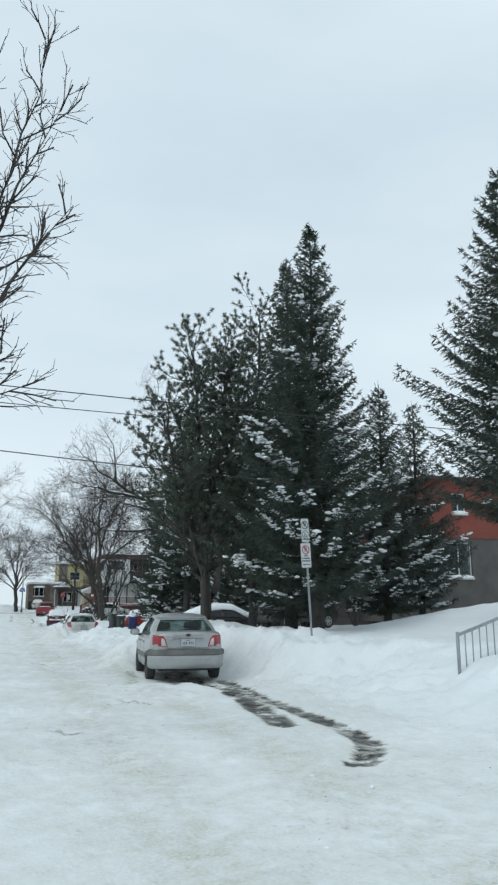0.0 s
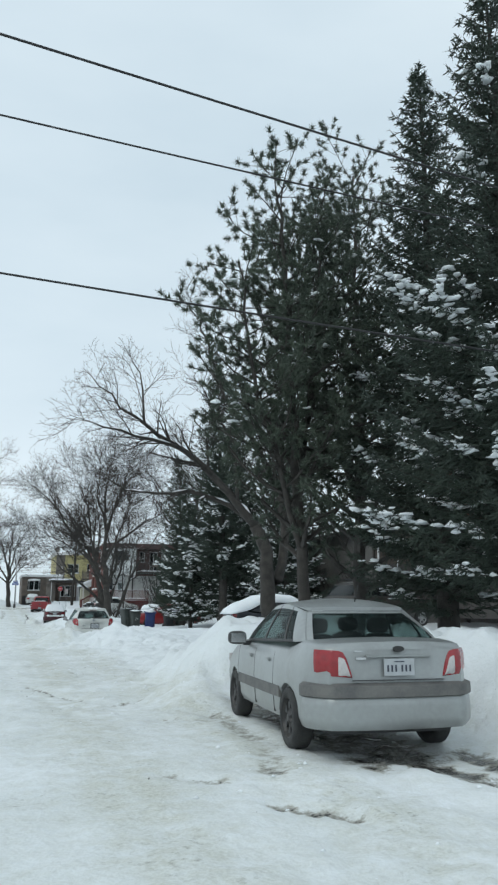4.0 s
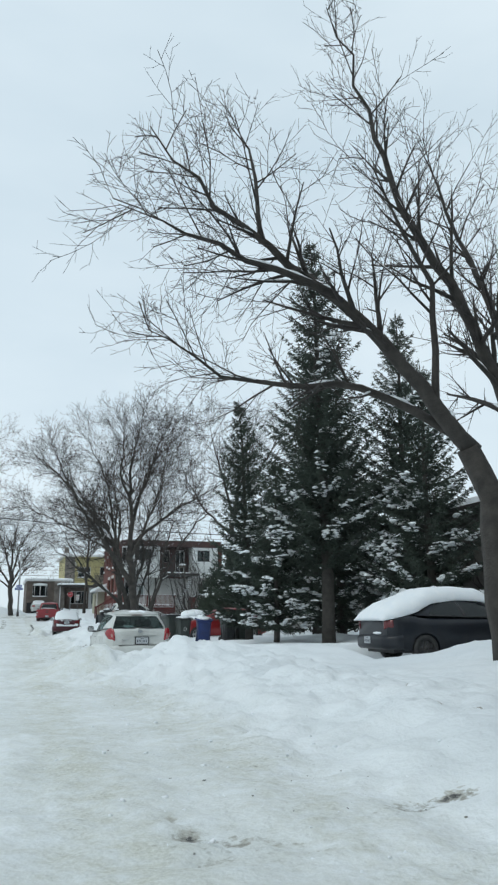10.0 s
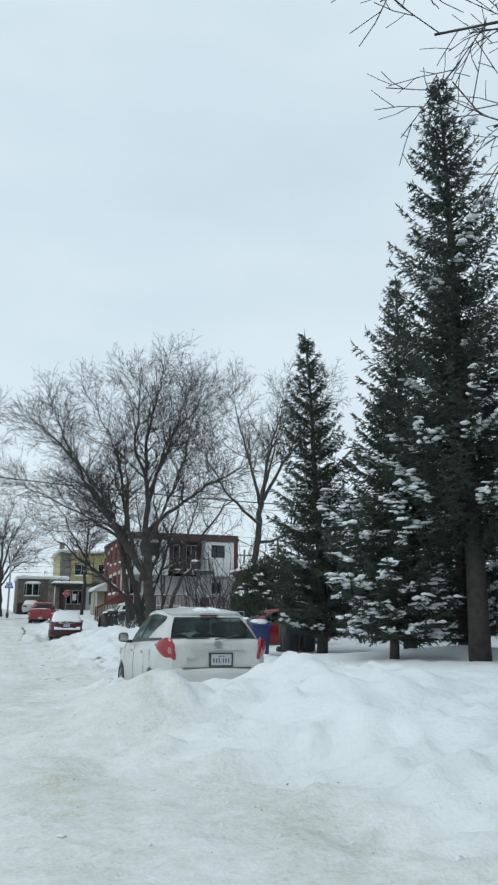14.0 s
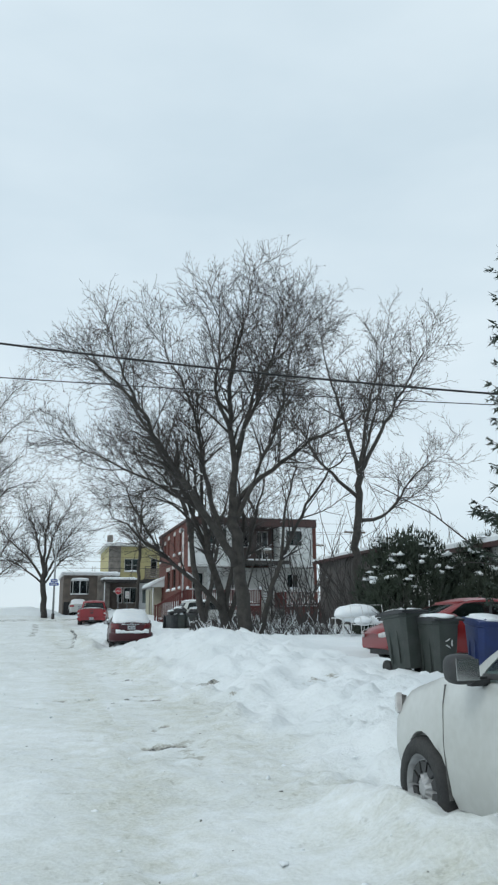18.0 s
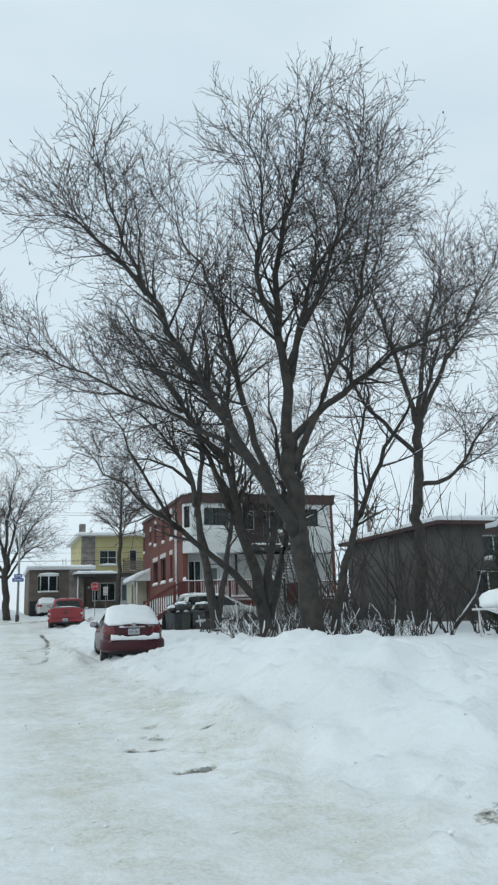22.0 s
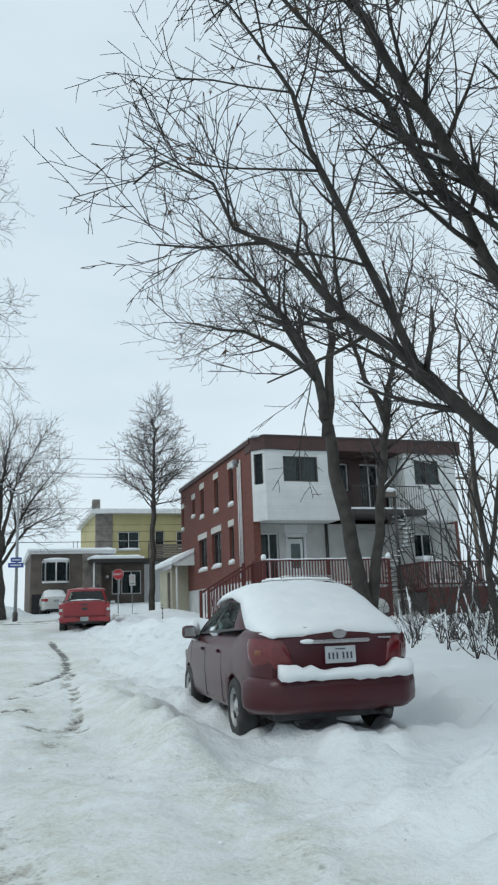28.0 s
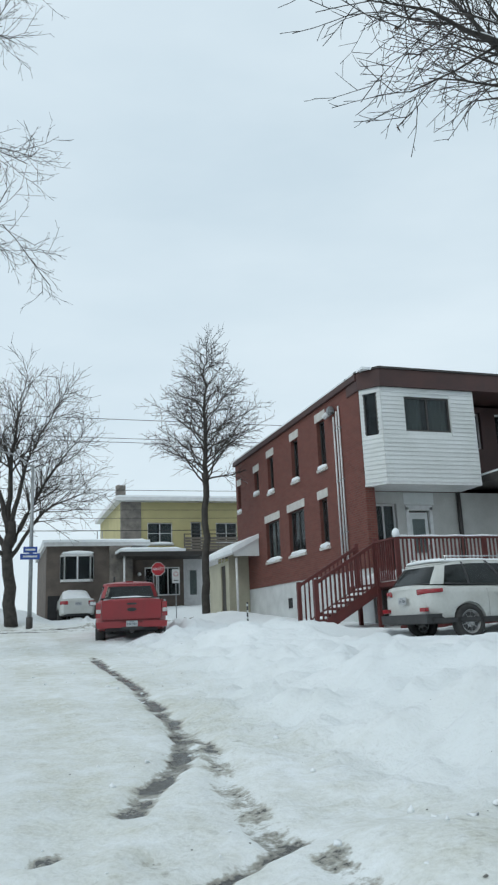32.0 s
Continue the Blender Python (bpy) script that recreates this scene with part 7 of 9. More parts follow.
def window(parent, axis, at, u0, u1, z0, z1, mullions=1, bars=0, sash=None, depth=0.12, curtain=None, sill=True, snowy=True, lintel=None, label="", sgn=1, seed=0):
    """A framed, glazed window set back in its opening; sgn is the way into the house."""
    sash = sash or WINFRAME
    e = new("window")
    e.parent = parent
    if label:
        e["label"] = label
    f = 0.06
    a, b = at + sgn * depth, at + sgn * (depth + 0.06)
    box("window_frame", axis, a, b, u0, u0 + f, z0, z1, sash, e)
    box("window_frame", axis, a, b, u1 - f, u1, z0, z1, sash, e)
    box("window_frame", axis, a, b, u0 + f, u1 - f, z0, z0 + f, sash, e)
    box("window_frame", axis, a, b, u0 + f, u1 - f, z1 - f, z1, sash, e)
    n = mullions + 1
    for k in range(n):
        l = u0 + f + (u1 - u0 - 2 * f) * k / n
        r = u0 + f + (u1 - u0 - 2 * f) * (k + 1) / n
        if k:
            box("mullion", axis, a - sgn * 0.01, b, l - 0.025, l + 0.025, z0 + f, z1 - f, sash, e)
        pane = box("pane", axis, a + sgn * 0.02, a + sgn * 0.03, l + 0.025 * (k > 0), r - 0.025 * (k < n - 1), z0 + f, z1 - f, HOUSEGLASS, e)
        pane.visible_shadow = False
    for k in range(bars):
        z = z0 + f + (z1 - z0 - 2 * f) * (k + 1) / (bars + 1)
        box("glazing_bar", axis, a, a + sgn * 0.02, u0 + f, u1 - f, z - 0.015, z + 0.015, sash, e)
    c = at + sgn * (depth + 0.13)
    # a dark panel close behind the glass paints the unlit room
    box("room_back", axis, c + sgn * 0.62, c + sgn * 0.67, u0 - 0.2, u1 + 0.2, z0 - 0.1, z1 + 0.1, INDOORSHADE, e)
    if curtain:
        rs = random.Random(seed + int(u0 * 10))
        for l, r in ((u0 + 0.05, u0 + (u1 - u0) * rs.uniform(0.36, 0.5)), (u1 - (u1 - u0) * rs.uniform(0.36, 0.49), u1 - 0.05)):
            nn = 14
            pts = [(l + (r - l) * i / nn, c + sgn * 0.03 * math.sin(i * 1.9)) for i in range(nn + 1)]
            pts += [(x, y + sgn * 0.01) for x, y in reversed(pts)]
            out = [(y, x) for x, y in pts] if axis == "x" else pts
            prism("curtain", out, "z", z0, z1, curtain, e)
    if sill:
        s = box("window_sill", axis, at - sgn * 0.07, at + sgn * depth, u0 - 0.06, u1 + 0.06, z0 - 0.09, z0 - 0.002, LINTEL, e, 0.008)
        if snowy:
            k = (u0 + u1) / 2
            size = (0.11, (u1 - u0) / 2 + 0.03, 0.10) if axis == "x" else ((u1 - u0) / 2 + 0.03, 0.11, 0.10)
            ctr = (at, k, z0 + 0.03) if axis == "x" else (k, at, z0 + 0.03)
            lump("sill_snow", ctr, size, SNOW, e, seed + 1, rough=0.3)
    if lintel:
        box("lintel", axis, at - sgn * 0.02, at + sgn * depth, u0 - 0.1, u1 + 0.1, z1 + 0.002, z1 + lintel, LINTEL, e, 0.006)
    return e


def settle(e):
    """Parts were laid out in the street's own street coordinates: hang them under the thing's foot."""
    for c in e.children:
        c.location = -e.matrix_basis.translation
    return e


def ledge_snow(name, x0, x1, y0, y1, z, h, parent, seed, label="smooth snow on the roof", edge=0.12):
    """A blanket of snow on a flat top, rounded at its edges."""
    nx, ny = max(4, int((x1 - x0) / 0.35)), max(4, int((y1 - y0) / 0.35))
    nx, ny = min(nx, 60), min(ny, 60)
    V, Fc = [], []
    for j in range(ny + 1):
        for i in range(nx + 1):
            x, y = x0 + (x1 - x0) * i / nx, y0 + (y1 - y0) * j / ny
            k = 0.0 if i in (0, nx) or j in (0, ny) else 1.0
            V.append((x + (0.03 * noise.noise(Vector((y * 2, 1, seed))) if k == 0 else 0), y + (0.03 * noise.noise(Vector((x * 2, 5, seed))) if k == 0 else 0), z + h * (0.55 + 0.45 * k) + 0.25 * h * k * noise.noise(Vector((x * 0.9, y * 0.9, seed)))))
    n0 = len(V)
    V += [(x, y, z) for x, y, _ in V]
    w = nx + 1
    for j in range(ny):
        for i in range(nx):
            a = j * w + i
            Fc.append((a, a + 1, a + w + 1, a + w))
            Fc.append((a + n0, a + n0 + w, a + n0 + w + 1, a + n0 + 1))
    ring = [i for i in range(w)] + [j * w + nx for j in range(1, ny + 1)] + [ny * w + i for i in range(nx - 1, -1, -1)] + [j * w for j in range(ny - 1, 0, -1)]
    for a, b in zip(ring, ring[1:] + ring[:1]):
        Fc.append((b, a, a + n0, b + n0))
    ob = raw(name, V, Fc, SNOW, parent, label, smooth=True)
    ob.data.set_sharp_from_angle(angle=radians(60))
    return ob


def siding(parent, axis, at, u0, u1, z0, z1, holes, sgn=1, step=0.125, material=None):
    """Lapped boards, each tilted out at its foot, cut round the openings."""
    z = z0
    while z < z1 - 0.02:
        t = min(z + step, z1)
        spans = [(u0, u1)]
        for h0, h1, a, b in holes:
            if a < t - 0.01 and b > z + 0.01:
                spans = [s for l, r in spans for s in ((l, min(r, h0)), (max(l, h1), r)) if s[1] - s[0] > 0.02]
        for l, r in spans:
            out = [(at - sgn * 0.028, z), (at - sgn * 0.010, t), (at + sgn * 0.004, t), (at + sgn * 0.004, z)]
            if axis == "y":
                V = [(x, d, zz) for x in (l, r) for d, zz in out]
            else:
                V = [(d, x, zz) for x in (l, r) for d, zz in out]
            raw("siding_board", V, [(0, 1, 2, 3), (7, 6, 5, 4), (0, 4, 5, 1), (1, 5, 6, 2), (2, 6, 7, 3), (3, 7, 4, 0)], material or VINYL, parent)
        z = t


def brick_building():
    base = Vector((15.8, 100.1, 1.4))
    e = thing("brick_apartment_building", pose(*base), "two-storey red brick building with white-sided bays and a flat snowy roof", "building")
    upper = [(105.2, 105.62, 6.2, 7.35), (102.75, 103.3, 6.6, 7.5), (100.95, 101.6, 6.35, 7.75), (98.35, 99.0, 6.3, 7.8), (95.95, 96.6, 6.25, 7.85)]
    lower = [(100.6, 102.1, 3.75, 5.25), (98.1, 99.6, 3.75, 5.3), (96.1, 96.75, 3.75, 5.3)]
    holed_wall("wall", "x", 10.97, 0.3, 93.4, 105.9, 2.85, 8.3, upper + lower, BRICK, e, "red brick side wall")
    block("foundation", (11.0, 93.45, 0.8), (11.3, 105.9, 2.85), CONCRETE, e, 0, "white painted foundation")
    for y in (97.2, 99.6):
        # the opening is a solid block whose dark colour paints the shade inside
        vent = block("basement_vent", (10.97, y, 1.95), (11.05, y + 0.45, 2.3), INDOORSHADE, e)
        box("vent_frame", "x", 10.96, 11.0, y - 0.04, y, 1.92, 2.33, WINFRAME, vent)
        box("vent_frame", "x", 10.96, 11.0, y + 0.45, y + 0.49, 1.92, 2.33, WINFRAME, vent)
    for k, h in enumerate(upper + lower):
        wide = h[1] - h[0] > 1
        window(e, "x", 10.97, *h, mullions=1 if wide else 0, sash=DARKFRAME, curtain=CURTAIN if k % 2 else None, lintel=0.28, seed=k)
    block("coping", (10.88, 93.38, 8.3), (11.35, 105.98, 8.5), FASCIA, e, 0.01, "metal edge of the flat roof")
    ledge_snow("roof_snow", 10.9, 20.4, 92.9, 105.9, 8.5, 0.12, e, 3)
    block("roof", (11.3, 94.0, 8.2), (20.9, 105.9, 8.49), FASCIA, e)
    block("rear_wall", (11.0, 105.6, 1.4), (20.9, 105.9, 8.4), BRICK, e)
    block("east_wall", (20.6, 94.2, 1.4), (20.9, 105.6, 8.4), BRICK, e)
    # the front under the bays
    low = [(11.45, 12.25, 2.55, 4.75), (12.62, 13.35, 2.4, 4.55), (18.5, 19.4, 3.6, 4.7)]
    holed_wall("wall", "y", 94., 0.25, 11.3, 20.6, 1.2, 5.1, low, STUCCO, e, "pale rendered ground-floor wall")
    window(e, "y", 94., *low[0], mullions=1, curtain=CURTAIN, sill=False, label="tall white patio window")
    window(e, "y", 94., *low[2], mullions=1, curtain=CURTAIN, seed=5)
    door = new("door")
    door.parent = e
    block("door_leaf", (12.66, 94.07, 2.4), (13.31, 94.12, 4.5), VINYL, door, 0.006, "white door")
    block("pane", (12.78, 94.055, 3.3), (13.19, 94.08, 4.3), HOUSEGLASS, door)
    for x0, x1, z0, z1 in ((12.54, 12.64, 2.4, 4.65), (13.33, 13.43, 2.4, 4.65), (12.54, 13.43, 4.57, 4.7)):
        block("door_frame", (x0, 93.97, z0), (x1, 94.05, z1), WINFRAME, door)
    rod("door_handle", (13.24, 94.01, 3.35), (13.24, 94.01, 3.5), 0.015, CHROME, door)
    siding(e, "y", 93.99, 12.5, 13.5, 4.72, 5.08, [], step=0.1)
    rod("drain_pipe", (14.35, 93.93, 2.3), (14.35, 93.93, 5.1), 0.07, DARKFRAME, e, 10)
    # upper bays
    for x0, x1, w in ((11.4, 14.48, (12.14, 13.65, 6.68, 7.72)), (17.6, 20.1, (18.1, 19.3, 6.65, 7.7))):
        bay = new("bay")
        bay.parent = e
        bay["label"] = "white-sided projecting bay"
        holed_wall("bay_wall", "y", 92.85, 0.12, x0, x1, 5.2, 7.98, [w], VINYL, bay)
        siding(bay, "y", 92.848, x0, x1, 5.2, 7.98, [w])
        window(bay, "y", 92.85, *w, mullions=1, sash=DARKFRAME, curtain=CURTAIN, depth=0.04, sill=False, seed=int(x0))
        for s, x in ((1, x0), (-1, x1)):
            if x == 11.4:
                continue
            block("bay_return", (min(x, x + s * 0.12), 92.97, 5.2), (max(x, x + s * 0.12), 94.35, 7.98), VINYL, bay)
        block("soffit", (x0 - 0.02, 92.83, 5.12), (x1, 94., 5.2), WINFRAME, bay)
    # the canted side of the first bay
    c, s = (10.98, 93.35), (11.4, 92.85)
    d = Vector((s[0] - c[0], s[1] - c[1], 0))
    L = d.length
    d.normalize()
    nrm = Vector((d.y, -d.x, 0))
    z = 5.2
    while z < 7.96:
        t = min(z + 0.125, 7.98)
        for a, b in (((0, 0.13), (L - 0.13, L)) if 6.6 < z + 0.06 < 7.8 else ((0, L),)):
            V = []
            for u in (a, b):
                for o, zz in ((0.028, z), (0.01, t), (-0.06, t), (-0.06, z)):
                    q = Vector((c[0], c[1], 0)) + d * u + nrm * o
                    V.append((q.x, q.y, zz))
            raw("siding_board", V, [(0, 1, 2, 3), (7, 6, 5, 4), (0, 4, 5, 1), (1, 5, 6, 2), (2, 6, 7, 3), (3, 7, 4, 0)], VINYL, e)
        z = t
    for u0, u1, mt, o in ((0.13, L - 0.13, HOUSEGLASS, -0.02), (0.11, 0.16, DARKFRAME, 0.02), (L - 0.16, L - 0.11, DARKFRAME, 0.02)):
        V = []
        for u in (u0, u1):
            for oo in (o, o - 0.05):
                q = Vector((c[0], c[1], 0)) + d * u + nrm * oo
                V += [(q.x, q.y, 6.6), (q.x, q.y, 7.82)]
        raw("pane" if mt is HOUSEGLASS else "window_frame", V, [(0, 1, 5, 4), (2, 6, 7, 3), (0, 4, 6, 2), (1, 3, 7, 5), (0, 2, 3, 1), (4, 5, 7, 6)], mt, e)
    prism("soffit", [(10.98, 94.0), (10.98, 93.35), (11.4, 92.85), (11.4, 94.0)], "z", 5.12, 5.2, WINFRAME, e)
    prism("fascia", [(10.93, 94.1), (10.93, 93.33), (11.36, 92.75), (20.4, 92.75), (20.4, 94.1)], "z", 7.98, 8.5, FASCIA, e, "oxblood metal fascia band")
    prism("roof_edge", [(10.9, 94.1), (10.9, 93.31), (11.34, 92.71), (20.44, 92.71), (20.44, 94.1)], "z", 8.5, 8.56, DARKFRAME, e)
    # recessed balcony
    holed_wall("balcony_back", "y", 94.35, 0.2, 14.6, 17.48, 5.3, 7.98, [(15.15, 15.75, 6.6, 7.8), (16.3, 17.2, 5.6, 7.8)], FASCIA, e, "dark red wall behind the balcony")
    window(e, "y", 94.35, 15.15, 15.75, 6.6, 7.8, mullions=0, sill=False)
    window(e, "y", 94.35, 16.3, 17.2, 5.6, 7.8, mullions=1, sill=False, seed=9)
    balcony = block("balcony_slab", (14.8, 92.25, 5.28), (18.2, 94.35, 5.5), DARKFRAME, e, 0.01)
    ledge_snow("balcony_snow", 14.85, 17.3, 92.3, 94.05, 5.5, 0.13, balcony, 7, "snow along the balcony")
    for x in np.arange(16.7, 18.2, 0.11):
        rod("baluster", (float(x), 92.33, 5.5), (float(x), 92.33, 6.45), 0.012, DARKFRAME, balcony, 5)
    rod("handrail", (14.9, 92.33, 6.46), (18.15, 92.33, 6.46), 0.025, DARKFRAME, balcony)
    for x in np.arange(14.95, 16.6, 0.11):
        rod("baluster", (float(x), 92.33, 5.5), (float(x), 92.33, 6.45), 0.012, DARKFRAME, balcony, 5)
    block("flower_box", (16.2, 92.23, 6.0), (16.8, 92.45, 6.22), WEATHERWOOD, balcony, 0.01)
    lump("flower_box_snow", (16.5, 92.34, 6.28), (0.33, 0.16, 0.12), SNOW, balcony, 3)
    # service pipes
    for k, y in enumerate((94.72, 94.9, 95.12)):
        rod("service_pipe", (10.92, y, 3.2 - 0.1 * k), (10.92, y, 7.9 - 0.12 * k), 0.028, WINFRAME, e, 8)
        for z in (4.0, 5.6, 7.2):
            block("pipe_clip", (10.9, y - 0.05, z), (10.97, y + 0.05, z + 0.03), GALV, e)
    part("meter_head", bevelled((10.75, 95.05, 7.75), (10.95, 95.3, 8.0), 0.05), GALV, e)
    rod("floodlight", (10.75, 95.5, 7.72), (10.95, 95.4, 7.9), 0.09, WINFRAME, e, 10)
    return settle(e)


def lean_to():
    e = thing("entrance_lean_to", pose(10.3, 105.0, 1.6), "pale yellow entrance lean-to with a snowy sloping roof", "porch")
    holed_wall("wall", "x", 10.1, 0.1, 104.6, 107.6, 1.2, 4.05, [(105.0, 105.7, 1.9, 3.9)], CREAMWALL, e)
    block("door", (10.15, 105.0, 1.9), (10.19, 105.7, 3.9), DARKFRAME, e)
    block("wall_end", (10.1, 104.5, 1.2), (10.97, 104.6, 4.3), CREAMWALL, e)
    rod("post", (10.05, 103.2, 1.4), (10.05, 103.2, 4.05), 0.05, WINFRAME, e, 8)
    prism("roof", [(9.85, 4.16), (10.95, 4.72), (10.95, 4.80), (9.85, 4.24)], "y", 103.0, 107.7, WINFRAME, e)
    prism("gable_panel", [(9.9, 4.1), (10.95, 4.1), (10.95, 4.72), (9.9, 4.18)], "y", 103.02, 103.1, VINYL, e)
    V = prism("roof_snow", [(9.8, 4.22), (10.95, 4.80), (10.95, 4.98), (10.4, 4.72), (9.95, 4.5), (9.8, 4.38)], "y", 102.96, 107.7, SNOW, e, "thick snow on the sloping roof")
    return settle(e)


def deck(x0, x1, y0, y1, floor, top, label, stairs=False):
    e = thing("red_wooden_deck", pose(x0, y0, 1.0), label, "deck", "red decks")
    block("deck_floor", (x0, y0, floor - 0.12), (x1, y1, floor), DECKRED, e, 0.005)
    ledge_snow("deck_snow", x0 + 0.12, x1 - 0.1, y0 + 0.15, y1 - 0.05, floor, 0.32, e, int(x0), "deep snow lying on the deck")
    x = x0
    while x < x1 - 0.05:
        block("skirt_board", (x, y0 + 0.02, 0.9), (min(x + 0.135, x1), y0 + 0.045, floor - 0.12), DECKRED, e)
        x += 0.145
    posts = np.linspace(x0 + 0.05, x1 - 0.05, max(2, int((x1 - x0) / 1.9) + 1))
    for px_ in posts:
        p = block("post", (px_ - 0.05, y0 - 0.05, 0.8), (px_ + 0.05, y0 + 0.05, top), DECKRED, e, 0.006)
    ends = (posts[0], posts[-1])
    for px_ in ends:
        lump("post_snow", (px_, y0, top + 0.09), (0.1, 0.09, 0.13), SNOW, e, int(px_))
    block("handrail", (x0, y0 - 0.045, top - 0.05), (x1, y0 + 0.045, top), DECKRED, e, 0.005)
    block("bottom_rail", (x0, y0 - 0.02, floor + 0.1), (x1, y0 + 0.02, floor + 0.16), DECKRED, e)
    v, f = tubes([[((x0 + (x1 - x0) * i / 24, y0, top + 0.012 + 0.01 * math.sin(i * 1.7)), 0.035) for i in range(25)]], 6)
    raw("rail_snow", v, f, SNOW, e, "ridge of snow on the handrail", smooth=True)
    x = x0 + 0.1
    while x < x1 - 0.08:
        block("baluster", (x, y0 - 0.018, floor + 0.12), (x + 0.036, y0 + 0.018, top - 0.05), BALUSTER, e)
        x += 0.115
    block("side_rail", (x0 - 0.04, y0, top - 0.05), (x0 + 0.04, y1 if not stairs else y0 + 1.0, top), DECKRED, e)
    y = y0 + 0.12
    while y < (y1 if not stairs else y0 + 1.0):
        block("baluster", (x0 - 0.018, y, floor + 0.02), (x0 + 0.018, y + 0.036, top - 0.05), DECKRED, e)
        y += 0.115
    if stairs:
        run, n = 1.75, 7
        s0, s1 = y0 + 1.05, y0 + 2.2
        dz = (floor - 1.35) / n
        for i in range(n):
            xx = x0 - run * (i + 1) / n
            tread = block("stair_tread", (xx, s0, floor - dz * (i + 1) - 0.04), (xx + run / n + 0.03, s1, floor - dz * (i + 1)), DECKRED, e)
            lump("tread_snow", (xx + run / n / 2, (s0 + s1) / 2, floor - dz * (i + 1) + 0.02), (run / n / 2, (s1 - s0) / 2.2, 0.06), SNOW, tread, i, sub=2)
        for yy in (s0, s1):
            prism("stringer", [(x0, floor - 0.02), (x0, floor - 0.3), (x0 - run, 1.35 - 0.3), (x0 - run, 1.35)], "y", yy - 0.025, yy + 0.025, DECKRED, e)
            prism("stair_rail", [(x0, top), (x0, top - 0.09), (x0 - run, top - 0.09 - (floor - 1.35)), (x0 - run, top - (floor - 1.35))], "y", yy - 0.04, yy + 0.04, DECKRED, e)
            k = 0.08
            while k < run:
                zb = floor - (floor - 1.35) * k / run
                zt = top - 0.05 - (floor - 1.35) * k / run
                block("baluster", (x0 - k - 0.018, yy - 0.018, zb - 0.05), (x0 - k + 0.018, yy + 0.018, zt), DECKRED, e)
                k += 0.125
            block("post", (x0 - run - 0.05, yy - 0.05, 1.0), (x0 - run + 0.05, yy + 0.05, top - (floor - 1.35) + 0.06), DECKRED, e)
            block("post", (x0 - 0.05, yy - 0.05, 1.0), (x0 + 0.05, yy + 0.05, top + 0.06), DECKRED, e)
    return settle(e)


def spiral_stair():
    e = thing("spiral_stair", pose(16.75, 92.3, 1.4), "dark metal spiral stair from the ground to the balcony", "stair")
    rod("pole", (0, 0, -0.4), (0, 0, 4.9), 0.06, DARKFRAME, e, 10)
    n = 20
    for i in range(n):
        a = 0.36 * i + 0.5
        z = 0.25 + 3.75 * i / n
        r = 0.72
        tread = prism("stair_tread", [(0.05 * math.cos(a), 0.05 * math.sin(a)), (r * math.cos(a - 0.2), r * math.sin(a - 0.2)), (r * math.cos(a + 0.2), r * math.sin(a + 0.2))], "z", z, z + 0.03, DARKFRAME, e)
        lump("tread_snow", (0.45 * math.cos(a), 0.45 * math.sin(a), z + 0.05), (0.2, 0.14, 0.05), SNOW, tread, i, sub=2)
        rod("baluster", (r * math.cos(a), r * math.sin(a), z), (r * math.cos(a), r * math.sin(a), z + 0.95), 0.01, DARKFRAME, e, 5)
    v, f = tubes([[((0.72 * math.cos(0.36 * i * 0.5 + 0.5), 0.72 * math.sin(0.36 * i * 0.5 + 0.5), 0.25 + 3.75 * i * 0.5 / n + 0.95), 0.022) for i in range(2 * n)]], 6)
    raw("handrail", v, f, DARKFRAME, e, smooth=True)
    return e


